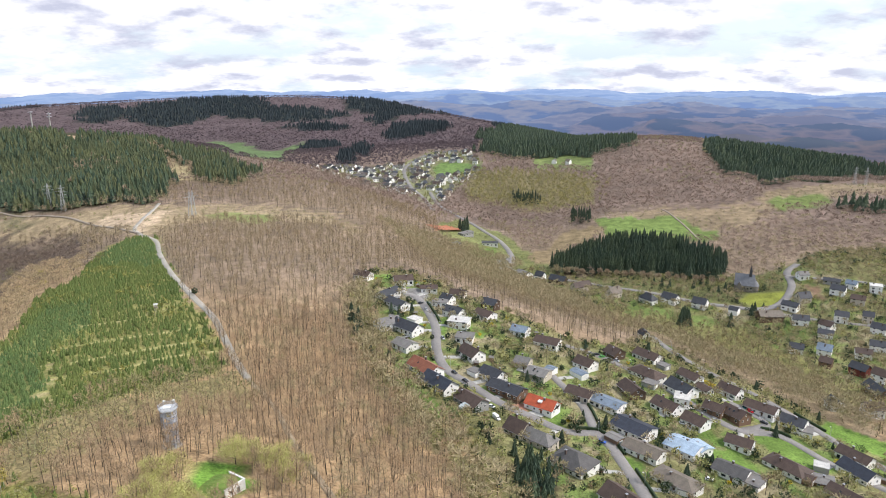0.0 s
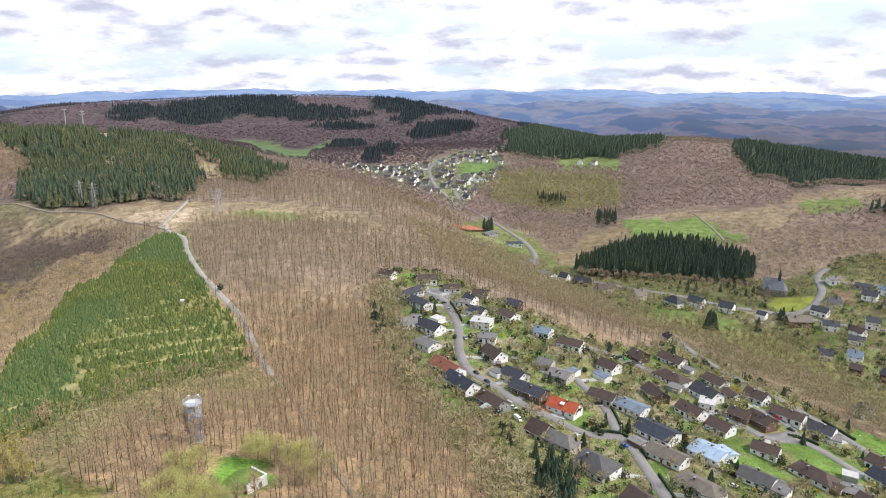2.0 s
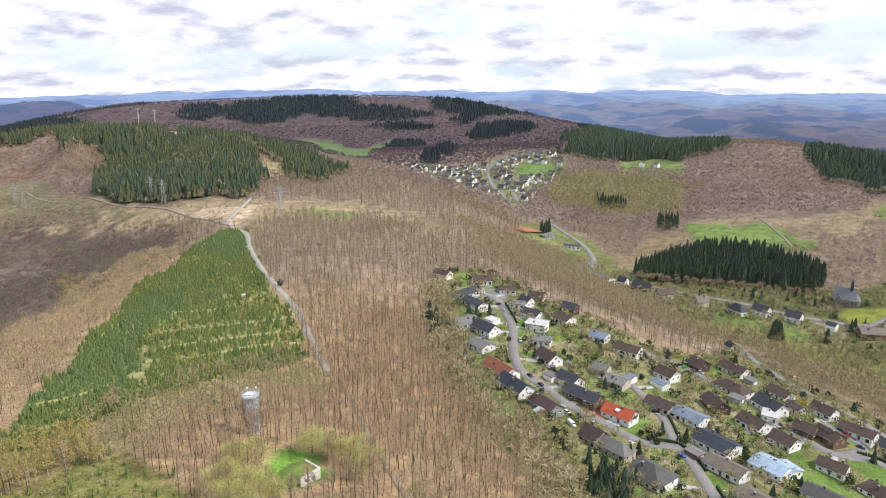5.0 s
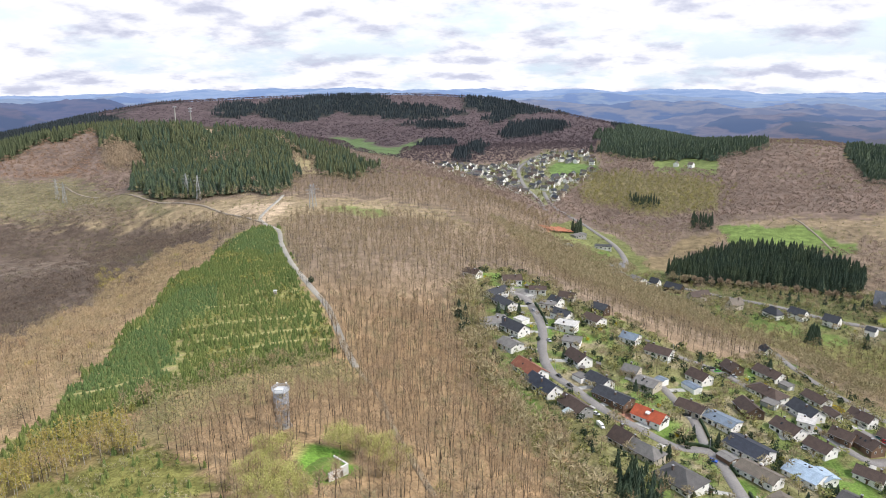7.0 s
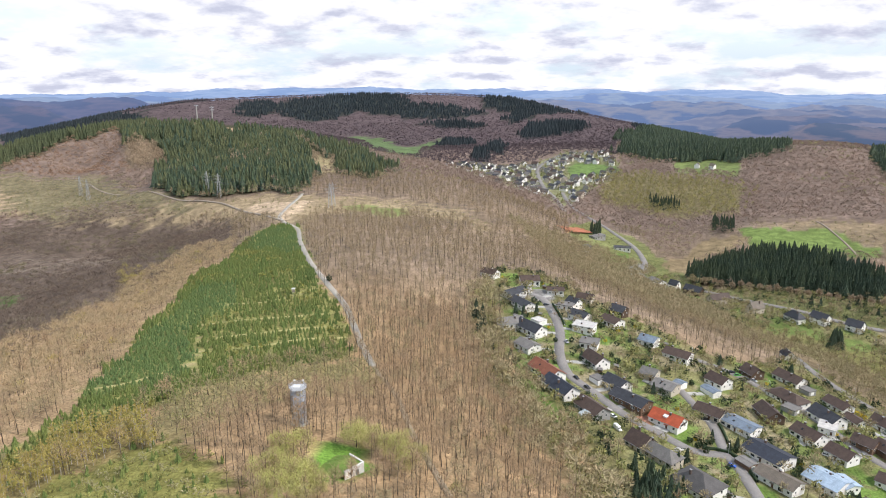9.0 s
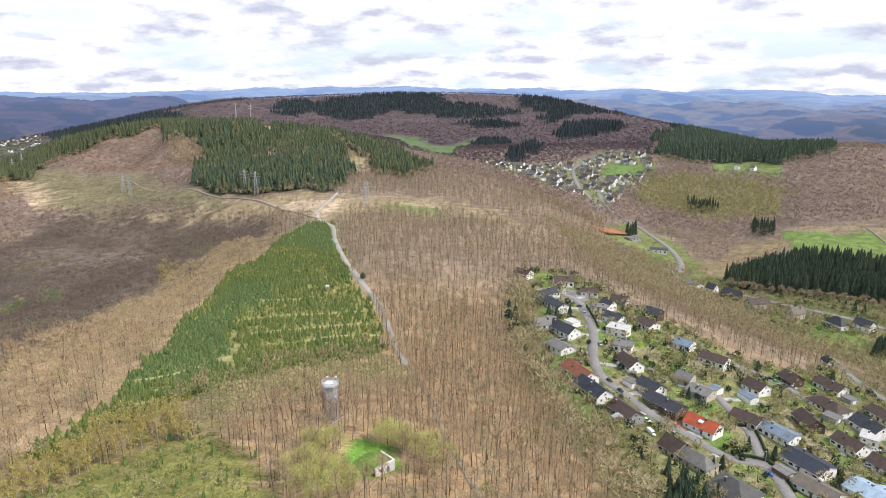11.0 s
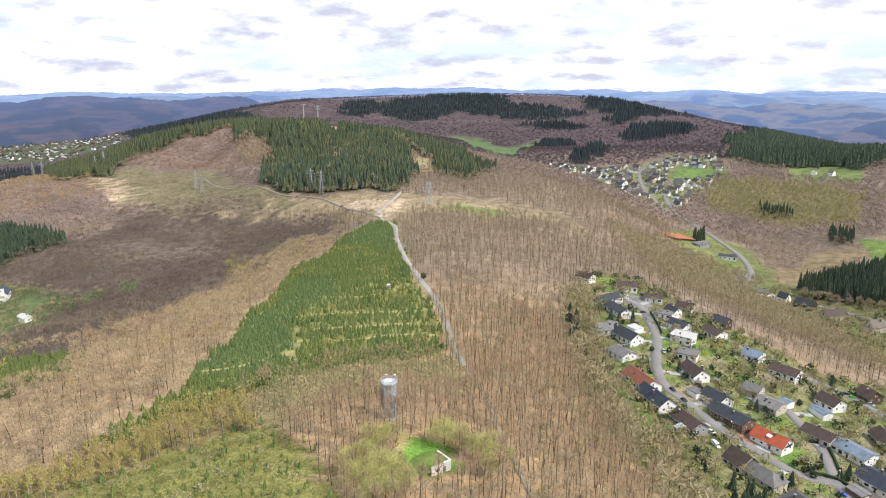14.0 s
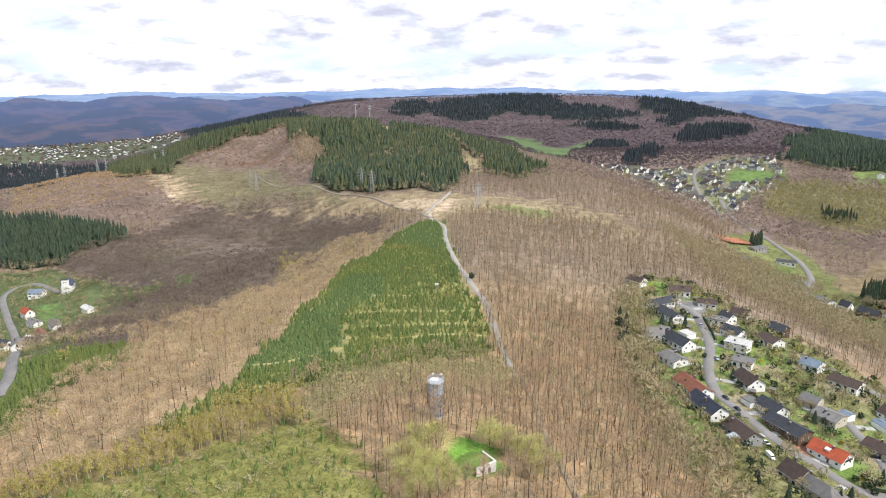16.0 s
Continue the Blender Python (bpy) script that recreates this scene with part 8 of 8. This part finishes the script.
def plant_gardens():
    """Shrubs, small trees and evergreens between the houses."""
    rng = np.random.default_rng(51)
    lots = np.array(HOUSE_PLACES)
    for area, step, budget in (("settlement", 7.0, 400), ("valley_open", 14, 110)):
        p = sown(np.array(LAND[area]).min(0), np.array(LAND[area]).max(0), step, 52)
        p = p[inside(p, area) & ~inside(p, "stream_scrub") & ~inside(p, "block_spruce")]
        for g in GARDENS:
            p = p[~inside(p, g)]
        p = p[off_roads(p, 2.0)]
        d = np.sqrt(((p[:, None] - lots[None]) ** 2).sum(-1)).min(1)
        p = p[d > 8.5]
        rng.shuffle(p)
        az, dist = bearing(p)
        p = p[(az < 42) & (dist > 150)][:budget]
        for x, y in p:
            k, x, y = rng.random(), float(x), float(y)
            if k < 0.42:
                garden_shrub(x, y, rng.uniform(1.6, 3.6))
            elif k < 0.62:
                evergreen(x, y, rng.uniform(2.0, 4.5))
            elif k < 0.70:
                garden_conifer(x, y, rng.uniform(4, 8))
            elif k < 0.95:
                garden_tree(x, y, rng.uniform(5, 9))
            else:
                forsythia(x, y, rng.uniform(1.5, 2.2))


plant_gardens()


def hedge_along(line, side, start, end, width, tall):
    """A clipped hedge beside a street, its faces rough with leaves."""
    d = np.gradient(line, axis=0)
    d /= np.linalg.norm(d, axis=1)[:, None]
    n = np.column_stack([d[:, 1], -d[:, 0]])
    k0, k1 = int(start * len(line)), int(end * len(line))
    p = (line + n * side)[k0:k1]
    if len(p) < 3:
        return
    q = np.vstack([p[0] + (p[-1] - p[0]) * 0])
    rng = np.random.default_rng(int(start * 100) + k1)
    dense = np.column_stack([np.interp(np.arange(0, len(p) - 1, 0.15), np.arange(len(p)), p[:, i]) for i in (0, 1)])
    nd = np.column_stack([np.interp(np.arange(0, len(p) - 1, 0.15), np.arange(len(p)), n[k0:k1, i]) for i in (0, 1)])
    z = heights(dense)
    rows = []
    for off, h in ((-.5, -.2), (-.55, .55), (-.42, .97), (0, 1.03), (.42, .97), (.55, .55), (.5, -.2)):
        w = rng.normal(0, 0.07, len(dense))
        rows.append(np.column_stack([dense + nd * ((off + (w if h > 0 else 0)) * width)[:, None] if h > 0 else dense + nd * off * width, z + h * tall + rng.normal(0, 0.05, len(dense))]))
    v = np.stack(rows, 1)
    k = np.arange(v.shape[0] * 7).reshape(-1, 7)
    f = np.stack([k[:-1, :-1], k[:-1, 1:], k[1:, 1:], k[1:, :-1]], -1).reshape(-1, 4)
    tagged(new("hedge", mesh_of("hedge", v.reshape(-1, 3), f, [HEDGE])), "clipped dark green hedge along the pavement", "hedge", "hedges along the street")


for _name, _side, _a, _b in (("village_street", 4.2, 0.05, 0.16), ("village_street", 4.2, 0.18, 0.30), ("village_street", -4.2, 0.62, 0.70), ("village_street", 4.2, 0.80, 0.93),
                             ("middle_street", 4.0, 0.30, 0.38), ("middle_street", -4.0, 0.55, 0.62), ("lower_road", 5.0, 0.30, 0.40), ("branch_street", 3.6, 0.2, 0.7)):
    hedge_along(ROAD_LINES[_name], _side, _a, _b, 1.0, 1.5)


def street_lamp(x, y, turn):
    t = tagged(new("street_lamp"), "slim grey street lamp with a curved arm", "street lamp", "street lamps")
    t.matrix_world = pose(x, y, height(x, y), 0, 0, turn)
    bm = bmesh.new()
    bar(bm, (0, 0, -.5), (0, 0, 5.6), 0.08, 6)
    bar(bm, (0, 0, 5.6), (0.9, 0, 6.1), 0.06, 6)
    part("pole", bm, STEEL, t)
    bm = bmesh.new()
    box(bm, 0.8, 1.6, -0.16, 0.16, 6.05, 6.2)
    part("lamp_head", bm, PAINT_WHITE, t, "pale lamp head")


for _name in ("village_street", "middle_street", "lower_road"):
    _line = ROAD_LINES[_name]
    for _i in range(6, len(_line), 11):
        _d = _line[min(_i + 1, len(_line) - 1)] - _line[_i - 1]
        _d = _d / np.linalg.norm(_d)
        _at = _line[_i] + np.array([_d[1], -_d[0]]) * (WIDTHS[_name] / 2 + 0.6)
        street_lamp(float(_at[0]), float(_at[1]), math.degrees(math.atan2(_d[0], -_d[1])))


def hunting_stand(x, y):
    t = tagged(new("hunting_stand"), "small weathered wooden hunting stand on stilts", "hunting stand")
    t.matrix_world = pose(x, y, height(x, y), 0, 0, 20)
    wood_grey = material("weathered_wood", (0.32, 0.28, 0.23), 0.9, 0.25, 0.6, 0.1)
    for sx in (-1, 1):
        for sy in (-1, 1):
            bm = bmesh.new()
            bar(bm, (sx * 1.3, sy * 1.3, -0.4), (sx * 0.8, sy * 0.8, 4), 0.1)
            part("leg", bm, wood_grey, t)
    bm = bmesh.new()
    box(bm, -.9, .9, -.9, .9, 4, 5.1)
    part("cabin", bm, wood_grey, t)
    bm = bmesh.new()
    slab(bm, [(-1.2, -1.2, 6.1), (1.2, -1.2, 6.1), (1.2, 1.2, 6.4), (-1.2, 1.2, 6.4)], 0.12)
    for sx in (-.85, .85):
        for sy in (-.85, .85):
            bar(bm, (sx, sy, 5.1), (sx, sy, 6.2), 0.06)
    part("stand_roof", bm, material("pale_felt", (0.5, 0.5, 0.48), 0.8, 0.1, 1, 0.2), t)
    bm = bmesh.new()
    for s in (-.3, .3):
        bar(bm, (s, -1.9, -0.2), (s, -.9, 4.2), 0.05)
    for i in range(10):
        bar(bm, (-.3, -1.9 + i * .1, i * .42), (.3, -1.9 + i * .1, i * .42), 0.035)
    part("ladder", bm, wood_grey, t)


hunting_stand(-176.3, 397.0)
